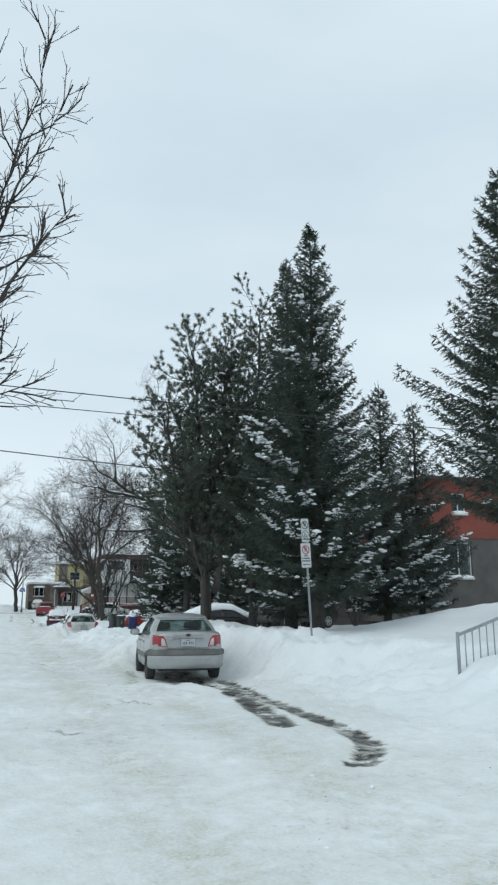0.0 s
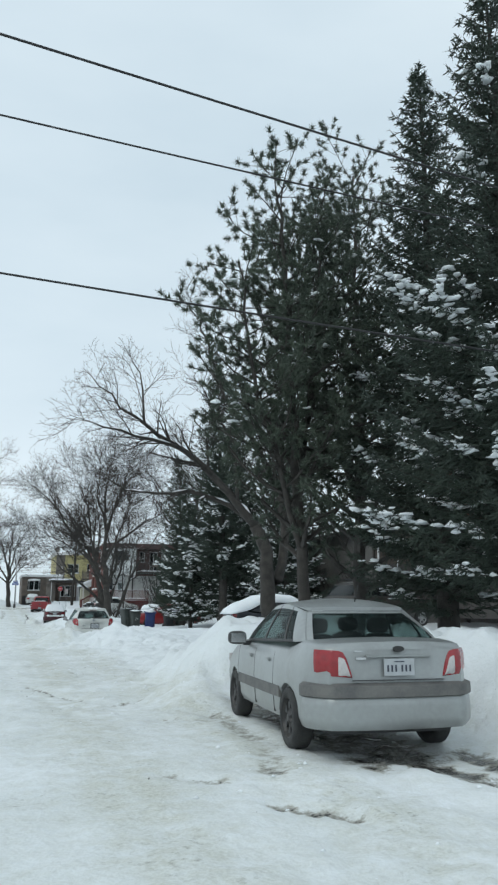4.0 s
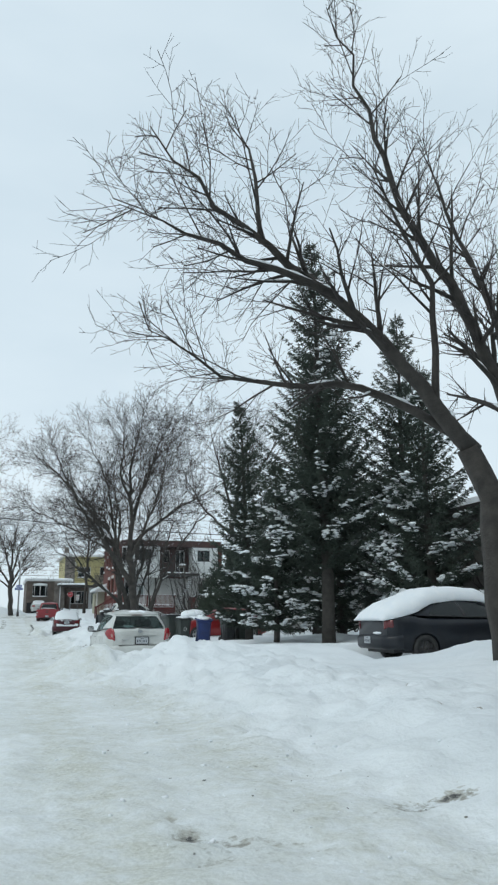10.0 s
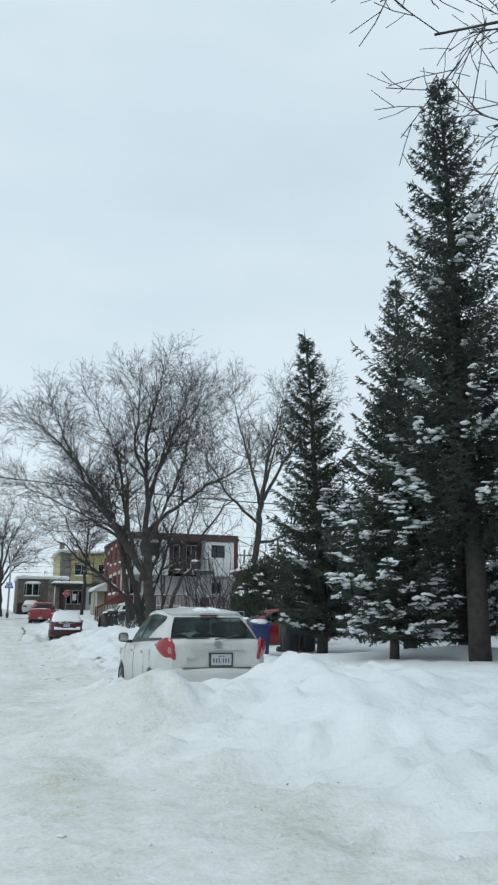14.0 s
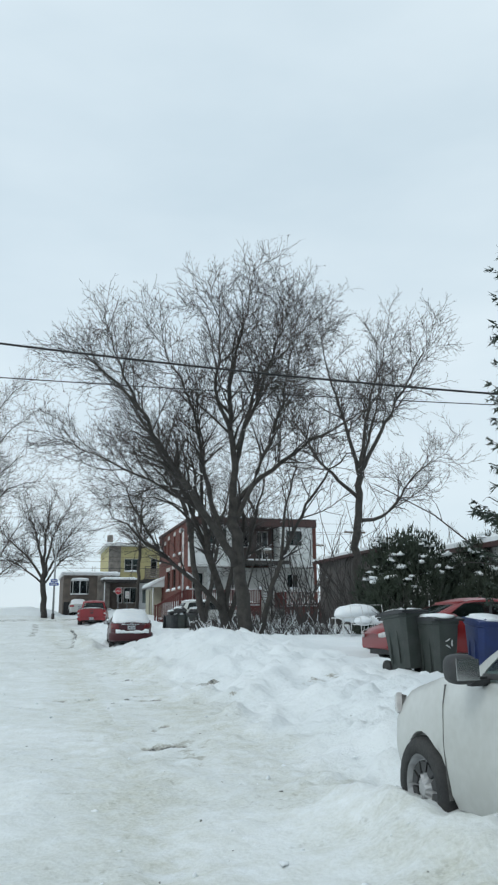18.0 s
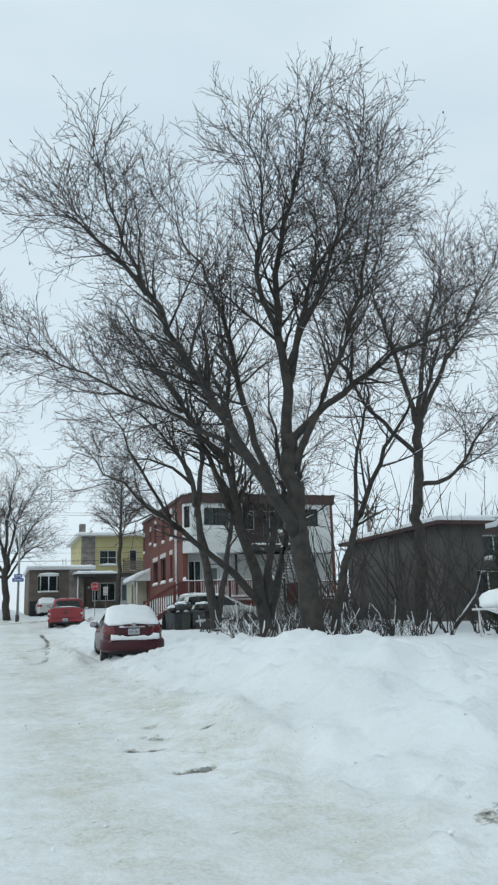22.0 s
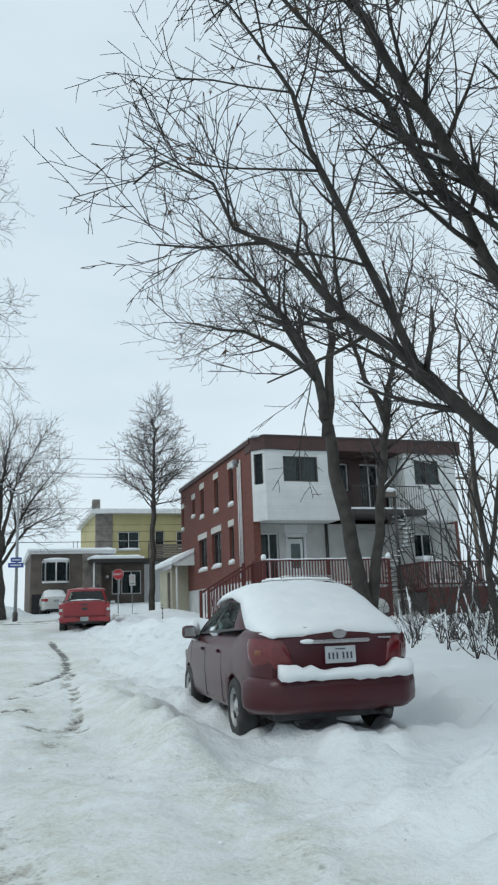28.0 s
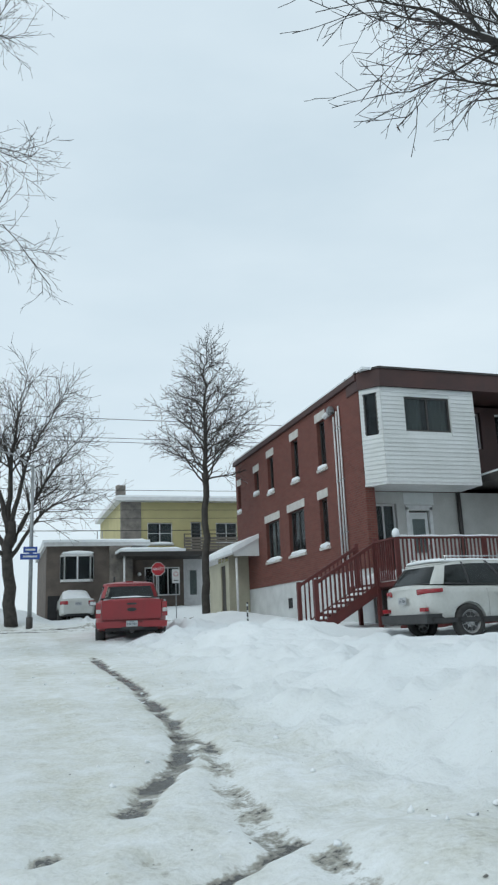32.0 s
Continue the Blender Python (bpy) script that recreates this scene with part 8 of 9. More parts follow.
def dark_house():
    e = thing("brown_bungalow", pose(6.5, 116.0, 1.6), "low dark brown house with a flat snowy roof and bow window", "house", "houses across the junction")
    holed_wall("wall", "y", 113.0, 0.25, 3.3, 7.5, 1.0, 5.6, [(3.95, 5.6, 3.95, 5.15), (4.3, 4.55, 2.0, 2.5)], BROWNWALL, e, "dark brown brick front")
    block("side_wall", (3.3, 113.25, 1.0), (3.55, 122.0, 5.6), BROWNWALL, e)
    block("roof", (3.15, 112.8, 5.6), (8.4, 122.0, 5.78), WINFRAME, e, 0, "flat roof with a pale metal edge")
    ledge_snow("roof_snow", 3.1, 8.4, 112.75, 122.0, 5.78, 0.2, e, 4)
    w = new("window")
    w.parent = e
    w["label"] = "white-framed bow window with a snowy top"
    outline = [(3.95, 113.05), (4.15, 112.72), (5.4, 112.72), (5.6, 113.05)]
    prism("window_sill", outline, "z", 3.85, 3.97, WINFRAME, w)
    prism("window_head", outline, "z", 5.08, 5.2, WINFRAME, w)
    lump("head_snow", (4.78, 112.85, 5.24), (0.75, 0.18, 0.13), SNOW, w, 3)
    for (a, b), (c, d) in zip(outline, outline[1:]):
        for k in ((0.0, 0.5, 1.0) if c - a > 1 else (0.0, 1.0)):
            rod("mullion", (a + (c - a) * k, b + (d - b) * k, 3.95), (a + (c - a) * k, b + (d - b) * k, 5.1), 0.045, WINFRAME, w, 6)
        raw("pane", [(a, b, 3.97), (c, d, 3.97), (c, d, 5.08), (a, b, 5.08), (a, b + 0.02, 3.97), (c, d + 0.02, 3.97), (c, d + 0.02, 5.08), (a, b + 0.02, 5.08)],
            [(0, 1, 2, 3), (7, 6, 5, 4), (0, 4, 5, 1), (1, 5, 6, 2), (2, 6, 7, 3), (3, 7, 4, 0)], HOUSEGLASS, w)
    # dark panel behind the bow window, the room's shade put into its colour
    block("room_back", (3.8, 113.6, 3.8), (5.8, 113.65, 5.3), INDOORSHADE, w)
    window(e, "y", 113.0, 4.3, 4.55, 2.0, 2.5, mullions=0, sill=False)
    # thin dark sheet on the wall paints the shade of a garage opening
    block("garage_recess", (3.4, 112.98, 1.2), (4.2, 113.0 - 0.004, 3.2), INDOORSHADE, e)
    block("lighter_bay", (6.35, 112.8, 1.2), (7.5, 113.0 - 0.003, 5.6), STONEWALL, e, 0, "brown stone strip beside the porch")
    # glazed porch under the snowy canopy
    block("canopy", (6.7, 111.4, 4.95), (11.6, 115.0, 5.15), DARKFRAME, e)
    ledge_snow("canopy_snow", 6.62, 9.9, 111.3, 115.0, 5.15, 0.24, e, 9, "thick snow on the canopy")
    porch = [(6.85, 7.5, 3.0, 4.7), (8.25, 8.75, 3.1, 4.55), (8.85, 10.1, 3.1, 4.55)]
    holed_wall("porch_wall", "y", 113.6, 0.15, 6.8, 10.3, 1.4, 4.95, porch, BROWNWALL, e)
    for k, h in enumerate(porch):
        window(e, "y", 113.6, *h, mullions=0 if k < 2 else 1, sash=WINFRAME if k else DARKFRAME, sill=False, depth=0.03, curtain=CURTAIN if k == 2 else None, seed=k)
    block("door_leaf", (10.45, 113.55, 2.4), (11.15, 113.6, 4.6), WINFRAME, e)
    block("door_pane", (10.62, 113.53, 3.1), (10.98, 113.56, 4.35), HOUSEGLASS, e)
    block("porch_wall", (10.3, 113.62, 1.4), (12.2, 113.75, 4.95), WINFRAME, e)
    for x in np.arange(10.9, 12.2, 0.18):
        rod("trellis_bar", (float(x), 112.2, 2.3), (float(x), 112.2, 4.95), 0.012, WINFRAME, e, 5)
    for z in np.arange(2.6, 4.9, 0.3):
        rod("trellis_bar", (10.9, 112.2, float(z)), (12.15, 112.2, float(z)), 0.012, WINFRAME, e, 5)
    for x in (6.9, 11.5):
        rod("post", (x, 111.6, 1.6), (x, 111.6, 4.95), 0.05, WINFRAME, e, 8)
    rod("porch_lamp", (7.95, 113.5, 4.2), (7.95, 113.4, 4.2), 0.1, WINFRAME, e, 10)
    for x in (6.0, 6.25):
        rod("vent_pipe", (x, 115.0, 5.7), (x, 115.0, 6.6), 0.03, GALV, e, 6)
    return settle(e)


def yellow_house():
    e = thing("yellow_duplex", pose(12.0, 124.0, 1.8), "yellow two-storey house with a stone strip and dark balcony", "house", "houses across the junction")
    win = [(9.6, 11.15, 6.45, 7.75), (13.9, 15.3, 6.45, 7.75), (12.3, 13.0, 5.9, 7.8)]
    holed_wall("wall", "y", 120.0, 0.25, 9.2, 24.0, 4.8, 9.0, win, YELLOWWALL, e, "pale yellow upper wall")
    holed_wall("lower_wall", "y", 120.0, 0.25, 8.0, 24.0, 1.4, 4.8, [(12.6, 14.4, 2.8, 4.3)], STONEWALL, e, "grey lower wall")
    window(e, "y", 120.0, 12.6, 14.4, 2.8, 4.3, mullions=2)
    block("stone_strip", (8.0, 119.9, 4.8), (9.2, 120.3, 9.0), STONEWALL, e, 0, "grey-brown stone strip up the wall")
    block("side_wall", (8.0, 120.3, 1.4), (8.25, 130.0, 9.0), YELLOWWALL, e)
    window(e, "y", 120.0, *win[0], mullions=1, bars=1, curtain=CURTAIN)
    window(e, "y", 120.0, *win[1], mullions=1, bars=1)
    window(e, "y", 120.0, *win[2], mullions=0, sill=False, sash=WINFRAME)
    block("roof", (7.6, 119.3, 9.0), (24.2, 130.0, 9.22), WINFRAME, e, 0, "white roof edge")
    ledge_snow("roof_snow", 7.6, 24.0, 119.3, 130.0, 9.22, 0.16, e, 12)
    block("chimney", (7.95, 121.4, 9.0), (8.5, 122.0, 10.3), STONEWALL, e, 0.02)
    block("balcony_floor", (11.5, 118.4, 5.5), (20.0, 120.0, 5.65), DARKFRAME, e)
    for k, z in enumerate(np.arange(5.68, 6.6, 0.17)):
        block("balcony_board", (11.5, 118.4, float(z)), (20.0, 118.44, float(z) + 0.14), WEATHERWOOD, e, 0, "")
    for x in (11.52, 13.6, 15.6, 17.8, 19.9):
        rod("post", (x, 118.47, 5.5), (x, 118.47, 6.85), 0.04, DARKFRAME, e, 6)
    rod("handrail", (11.5, 118.45, 6.86), (20.0, 118.45, 6.86), 0.03, DARKFRAME, e, 6)
    return settle(e)


def side_house(x0, y0, depth, base, split, top, label, upper, lower, wins, snow=True, width=9.0):
    e = thing("suburban_house", pose(x0, y0, base), label, "house", "houses behind the trees")
    lows = [w for w in wins if w[2] < split]
    highs = [w for w in wins if w[2] >= split]
    holed_wall("wall", "y", y0, 0.25, x0, x0 + width, base - 0.6, split, lows, lower, e, "dark lower wall")
    holed_wall("upper_wall", "y", y0 - 0.05, 0.25, x0, x0 + width, split, top, highs, upper, e)
    block("side_wall", (x0, y0 + 0.25, base - 0.6), (x0 + 0.25, y0 + depth, split), lower, e)
    block("upper_side_wall", (x0 - 0.03, y0 + 0.2, split), (x0 + 0.22, y0 + depth, top), upper, e)
    for k, w in enumerate(wins):
        window(e, "y", y0 if w[2] < split else y0 - 0.05, *w, mullions=1, curtain=CURTAIN, seed=k)
    block("roof", (x0 - 0.35, y0 - 0.4, top), (x0 + width + 0.35, y0 + depth + 0.4, top + 0.16), FASCIA, e)
    ledge_snow("roof_snow", x0 - 0.33, x0 + width + 0.33, y0 - 0.38, y0 + depth + 0.38, top + 0.16, 0.28, e, int(y0))
    return settle(e)


def gable_house():
    """A house with its gable to the street's start: grey below, brown above, white verges and a snowy roof."""
    x0, x1, y0, y1, eave, ridge, split = 15.6, 25.0, 38.8, 47.0, 4.95, 5.7, 3.35
    xm = (x0 + x1) / 2
    e = thing("gabled_house", pose(xm, y0, 0.6), "grey and brown house with white verges and a low snowy roof", "house", "houses behind the trees")
    wins = [(16.25, 16.65, 1.75, 3.0), (18.3, 19.7, 1.6, 3.0), (21.7, 22.9, 1.6, 3.0)]
    holed_wall("wall", "y", y0, 0.25, x0, x1, 0.2, split, wins, GREYSIDING, e, "grey lower wall")
    holed_wall("upper_wall", "y", y0 - 0.03, 0.25, x0, x1, split, eave, [], BROWNWALL, e, "brown upper wall")
    prism("gable", [(x0, eave), (x1, eave), (xm, ridge - 0.1)], "y", y0 - 0.03, y0 + 0.2, BROWNWALL, e)
    block("side_wall", (x0, y0 + 0.25, 0.2), (x0 + 0.25, y1, eave), GREYSIDING, e)
    block("rear_wall", (x0 + 0.25, y1 - 0.25, 0.2), (x1, y1, eave), GREYSIDING, e)
    block("end_wall", (x1 - 0.25, y0 + 0.25, 0.2), (x1, y1 - 0.25, eave), GREYSIDING, e)
    for k, w in enumerate(wins):
        window(e, "y", y0, *w, mullions=0 if k == 0 else 1, curtain=CURTAIN, seed=k)
    window(e, "y", y0 - 0.03, 16.7, 17.4, 3.6, 4.6, mullions=0, depth=0.02, sill=False, seed=8)
    drop = 0.45 * (ridge - eave) / (xm - x0)
    for s_, xe in ((-1, x0 - 0.45), (1, x1 + 0.45)):
        prism("roof_slope", [(xe, eave - drop), (xm, ridge), (xm, ridge + 0.14), (xe, eave - drop + 0.14)][::s_], "y", y0 - 0.45, y1 + 0.4, DARKFRAME, e)
        prism("verge_board", [(xe, eave - drop - 0.1), (xm, ridge - 0.1), (xm, ridge + 0.15), (xe, eave - drop + 0.15)][::s_], "y", y0 - 0.49, y0 - 0.453, WINFRAME, e, "white verge board")
        prism("roof_snow", [(xe - s_ * -0.02, eave - drop + 0.14), (xm, ridge + 0.14), (xm, ridge + 0.42), (xe + s_ * -0.05, eave - drop + 0.36)][::s_], "y", y0 - 0.44, y1 + 0.38, SNOW, e, "thick snow on the roof slope")
    rod("downpipe", (x0 + 0.12, y0 - 0.06, 0.4), (x0 + 0.12, y0 - 0.06, eave - 0.1), 0.045, WINFRAME, e, 8)
    return settle(e)


brick_building()
lean_to()
deck(10.45, 15.6, 91.0, 93.95, 2.35, 3.42, "oxblood red wooden deck with stairs and snow-topped railing", stairs=True)
deck(17.5, 20.4, 91.6, 93.95, 2.3, 3.32, "small oxblood red deck beside the spiral stair")
spiral_stair()
dark_house()
yellow_house()
side_house(18.6, 30.0, 8.0, 1.6, 5.0, 7.8, "house with red upper cladding and dark grey ground floor", REDCLAD, GREYWALL, [(19.6, 21.0, 3.1, 4.8), (18.8, 19.1, 3.4, 4.3), (20.0, 20.8, 6.2, 7.2)])
gable_house()
side_house(15.2, 60.5, 9.0, 0.4, 2.9, 3.6, "low pale house behind the evergreens with a snowy roof", STUCCO, STUCCO, [(16.0, 16.9, 1.4, 2.5), (17.6, 18.6, 1.4, 2.5), (19.6, 20.6, 1.4, 2.5)], width=10.0)
side_house(18.4, 78.0, 9.0, 0.8, 3.2, 4.9, "dark house behind the bare trees with a snowy roof", GREYWALL, GREYWALL, [(20.0, 21.2, 1.8, 3.0), (20.4, 21.6, 3.5, 4.5)])

# ---------------------------------------------------------------- street things


def wheelie_bin(x, y, z, turn, body, lid, label, snow=0.0, lean=0.0, mark=False, open_lid=False, h=1.0):
    e = thing("wheelie_bin", pose(x, y, z, lean, 0, turn), label, "rubbish bin", "bins put out by the street")
    V = []
    for zz, a, b in ((0.06, 0.22, 0.25), (0.5 * h, 0.25, 0.29), (0.92 * h, 0.28, 0.335), (0.94 * h, 0.30, 0.355), (0.99 * h, 0.30, 0.355)):
        ring = []
        for k in range(20):
            t = 2 * math.pi * k / 20
            c, s = math.cos(t), math.sin(t)
            r = (abs(c) ** 5 + abs(s) ** 5) ** -0.2
            ring.append((a * c * r, b * s * r, zz))
        V += ring
    Fc = [(i * 20 + k, i * 20 + (k + 1) % 20, (i + 1) * 20 + (k + 1) % 20, (i + 1) * 20 + k) for i in range(4) for k in range(20)]
    Fc += [tuple(range(20))[::-1], tuple(80 + k for k in range(20))]
    tub = raw("tub", V, Fc, body, e, smooth=True)
    tub.data.set_sharp_from_angle(angle=radians(35))
    for s in (-1, 1):
        block("rib", (s * 0.255 - 0.012, -0.12, 0.15), (s * 0.255 + 0.012, -0.09, 0.85 * h), body, e, 0.004)
        block("rib", (s * 0.255 - 0.012, 0.09, 0.15), (s * 0.255 + 0.012, 0.12, 0.85 * h), body, e, 0.004)
        v, f = tubes([[((s * 0.19, 0.29, 0.12), 0.11), ((s * 0.25, 0.29, 0.12), 0.11)]], 16)
        raw("wheel", v, f, RUBBER, e)
    rod("axle", (-0.22, 0.29, 0.12), (0.22, 0.29, 0.12), 0.012, STEEL, e, 6)
    rod("handle", (-0.24, 0.40, 0.97 * h), (0.24, 0.40, 0.97 * h), 0.016, body, e, 8)
    for s in (-0.2, 0.2):
        block("handle_bracket", (s - 0.015, 0.33, 0.93 * h), (s + 0.015, 0.41, 0.985 * h), body, e)
    if open_lid:
        prism("lid", [(0.36, 1.0 * h), (0.40, 0.99 * h), (0.46, 0.35 * h), (0.42, 0.34 * h)], "x", -0.29, 0.29, lid, e, "lid hanging open")
    else:
        prism("lid", [(-0.37, 0.99 * h), (0.38, 0.99 * h), (0.38, 1.02 * h), (0.2, 1.055 * h), (-0.2, 1.065 * h), (-0.38, 1.03 * h)], "x", -0.315, 0.315, lid, e)
        for s in (-0.15, 0.15):
            block("lid_ridge", (s - 0.02, -0.3, 1.05 * h), (s + 0.02, 0.25, 1.075 * h), lid, e, 0.006)
    if snow:
        lump("snow_cap", (0, 0, 1.06 * h), (0.31, 0.36, snow), SNOW, e, int(x * 10), "cap of snow on the lid", rough=0.25)
    if mark:
        for a in range(3):
            t = 2 * math.pi * a / 3
            prism("emblem", [(0.07 * math.cos(t + d) * m, 0.62 * h + 0.07 * math.sin(t + d) * m) for d, m in ((-0.6, 0.8), (0.5, 0.8), (0.7, 1.2), (-0.7, 1.2))], "y", -0.325, -0.29, SIGNWHITE, e)
    return e


def rubbish_bag(x, y, z, size, seed, snowy=True):
    e = thing("rubbish_bag", pose(x, y, z), "knotted black plastic rubbish bag with snow on it", "rubbish bag", "rubbish bags")
    lump("bag", (0, 0, size[2] * 0.9), size, BAG, e, seed, rough=0.35)
    v, f = tubes([[((0, 0, size[2] * 1.75), 0.05), ((0.02, 0, size[2] * 1.95), 0.03), ((0.08, 0.03, size[2] * 2.1), 0.06)]], 7)
    raw("knot", v, f, BAG, e)
    if snowy:
        lump("snow", (-0.06, 0.02, size[2] * 1.66), (size[0] * 0.75, size[1] * 0.75, 0.09), SNOW, e, seed + 1, rough=0.4)
    return e


def letters(text, size, material, parent, m, extrude=0.002, name="lettering", label=""):
    c = bpy.data.curves.new(name, "FONT")
    c.body, c.size, c.extrude = text, size, extrude
    c.align_x, c.align_y = "CENTER", "CENTER"
    c.materials.append(material)
    ob = new(name, c)
    ob.parent = parent
    ob.matrix_basis = m
    if label:
        ob["label"] = label
    return ob


def ring_shape(name, x, z, r, w, y, material, parent, squash=1.0):
    n = 28
    V = [(x + rr * math.cos(2 * math.pi * k / n) * squash, yy, z + rr * math.sin(2 * math.pi * k / n)) for yy in (y, y + 0.003) for rr in (r, r - w) for k in range(n)]
    Fc = []
    for k in range(n):
        j = (k + 1) % n
        Fc += [(k, n + k, n + j, j), (2 * n + k, 2 * n + j, 3 * n + j, 3 * n + k), (k, j, 2 * n + j, 2 * n + k), (n + k, 3 * n + k, 3 * n + j, n + j)]
    return raw(name, V, Fc, material, parent)


def rounded_panel(name, x0, x1, z0, z1, y, thick, r, material, parent, label=""):
    pts = []
    for cx, cz, a0 in ((x1 - r, z0 + r, -90), (x1 - r, z1 - r, 0), (x0 + r, z1 - r, 90), (x0 + r, z0 + r, 180)):
        pts += [(cx + r * math.cos(radians(a0 + k * 22.5)), cz + r * math.sin(radians(a0 + k * 22.5))) for k in range(5)]
    return prism(name, pts, "y", y, y + thick, material, parent, label)


def parking_sign():
    g = ground_height(6.56, 15.6)
    e = thing("parking_sign", pose(6.56, 15.6, g - 0.1, 0, -3.3, 16), "white no-parking signs on a galvanised pole in deep snow", "street sign")
    top = 3.8 - g + 0.1
    block("pole", (-0.025, 0.0, 0), (0.025, 0.035, top), GALV, e, 0.006)
    for x0, x1, z0, z1, kind in ((-0.15, 0.11, top - 0.58, top + 0.02, "upper"), (-0.20, 0.12, top - 1.22, top - 0.6, "lower")):
        rim = rounded_panel("sign_panel", x0, x1, z0, z1, -0.006, 0.005, 0.04, SIGNBLACK, e, "white sign panel with a black rim")
        rounded_panel("sign_face", x0 + 0.006, x1 - 0.006, z0 + 0.006, z1 - 0.006, -0.010, 0.004, 0.036, SIGNWHITE, rim)
        cx = (x0 + x1) / 2
        y = -0.0135
        if kind == "upper":
            for zc, tint in ((z1 - 0.17, SIGNBLACK), (z1 - 0.41, SIGNGREEN)):
                ring_shape("ring", cx, zc, 0.105, 0.018, y, tint, rim)
            letters("P", 0.17, SIGNBLACK, rim, pose(cx, y, z1 - 0.17, 90))
            prism("slash", [(cx - 0.08, z1 - 0.10), (cx - 0.06, z1 - 0.085), (cx + 0.08, z1 - 0.24), (cx + 0.06, z1 - 0.255)], "y", y - 0.004, y, SIGNBLACK, rim)
            ring_shape("wheelchair_wheel", cx + 0.005, z1 - 0.44, 0.042, 0.012, y, SIGNBLACK, rim)
            prism("wheelchair_back", [(cx - 0.02, z1 - 0.43), (cx - 0.005, z1 - 0.43), (cx - 0.005, z1 - 0.345), (cx - 0.02, z1 - 0.345)], "y", y, y + 0.003, SIGNBLACK, rim)
            az, d = z0 + 0.07, 1
        else:
            ring_shape("ring", cx, z1 - 0.17, 0.115, 0.022, y, SIGNRED, rim)
            letters("P", 0.19, SIGNBLACK, rim, pose(cx, y, z1 - 0.17, 90))
            prism("slash", [(cx - 0.085, z1 - 0.09), (cx - 0.065, z1 - 0.07), (cx + 0.09, z1 - 0.245), (cx + 0.07, z1 - 0.265)], "y", y - 0.004, y, SIGNRED, rim)
            for k, (w, zz) in enumerate(((0.12, 0.335), (0.24, 0.40), (0.26, 0.465))):
                for q in range(5):
                    a = cx - w / 2 + w * q / 5
                    prism("bar", [(a, z1 - zz), (a + w / 6.5, z1 - zz), (a + w / 6.5, z1 - zz + 0.032), (a, z1 - zz + 0.032)], "y", y, y + 0.003, SIGNBLACK, rim)
            az, d = z0 + 0.08, -1
        prism("arrow", [(cx - d * 0.11, az - 0.008), (cx + d * 0.06, az - 0.008), (cx + d * 0.06, az - 0.026), (cx + d * 0.12, az), (cx + d * 0.06, az + 0.026), (cx + d * 0.06, az + 0.008), (cx - d * 0.11, az + 0.008)], "y", y, y + 0.003, SIGNBLACK, rim)
        for zz in (z0 + 0.03, z1 - 0.03):
            v, f = tubes([[((0, -0.016, zz), 0.008), ((0, 0.0, zz), 0.008)]], 8)
            raw("bolt", v, f, GALV, e)
    return e


def stop_sign():
    x, y = 7.66, 107.0
    e = thing("stop_sign", pose(x, y, gz(x, y), 0, 0, -8), "red octagonal stop sign with white French lettering", "street sign")
    zc = 3.95 - gz(x, y)
    block("pole", (-0.03, 0, 0), (0.03, 0.04, zc + 0.3), GALV, e, 0.006)
    octo = [(0.31 * math.cos(radians(22.5 + 45 * k)), zc + 0.31 * math.sin(radians(22.5 + 45 * k))) for k in range(8)]
    plate_ = prism("sign_panel", octo, "y", -0.012, -0.004, SIGNWHITE, e)
    prism("sign_face", [(px_ * 0.93, zc + (pz - zc) * 0.93) for px_, pz in octo], "y", -0.016, -0.0125, SIGNRED, plate_)
    letters("ARRÊT", 0.17, SIGNWHITE, plate_, pose(0, -0.02, zc, 90), 0.002)
    return e


def small_sign():
    x, y = 8.43, 107.0
    e = thing("small_street_sign", pose(x, y, gz(x, y) - 0.1), "small white sign on a thin pole in the snow", "street sign")
    block("pole", (-0.02, 0, 0), (0.02, 0.03, 2.3), GALV, e, 0.005)
    rounded_panel("sign_panel", -0.17, 0.17, 1.75, 2.35, -0.008, 0.006, 0.03, SIGNWHITE, e)
    ring_shape("ring", 0, 2.14, 0.1, 0.02, -0.012, SIGNRED, e)
    block("bar", (-0.1, -0.012, 1.85), (0.1, -0.009, 1.89), SIGNBLACK, e)
    return e


def lamp_pole():
    x, y = 2.31, 106.0
    e = thing("lamp_pole", pose(x, y, gz(x, y)), "grey metal street pole carrying a blue street-name sign", "pole")
    g = gz(x, y)
    rod("pole", (0, 0, 0), (0, 0, 8.2 - g), 0.09, GALV, e, 12, r2=0.06)
    rod("foot", (0, 0, 0), (0, 0, 0.5), 0.13, DARKFRAME, e, 12)
    v, f = tubes([[((0, 0, 8.1 - g), 0.04), ((-0.8, -0.2, 8.6 - g), 0.035), ((-2.0, -0.4, 8.8 - g), 0.03)]], 8)
    raw("arm", v, f, GALV, e, smooth=True)
    block("lamp_head", (-2.6, -0.55, 8.74 - g), (-1.95, -0.3, 8.86 - g), GALV, e, 0.03)
    for z, w, mt in ((4.45, 0.42, SIGNBLUE), (4.72, 0.3, SIGNBLUE)):
        s = block("name_sign", (-w, -0.13, z - g - 0.12), (w * 0.8, -0.1, z - g + 0.12), mt, e, 0.006, "blue street-name sign with a white bar")
        block("bar", (-w * 0.75, -0.134, z - g - 0.035), (w * 0.55, -0.1295, z - g + 0.035), SIGNWHITE, s)
    return e


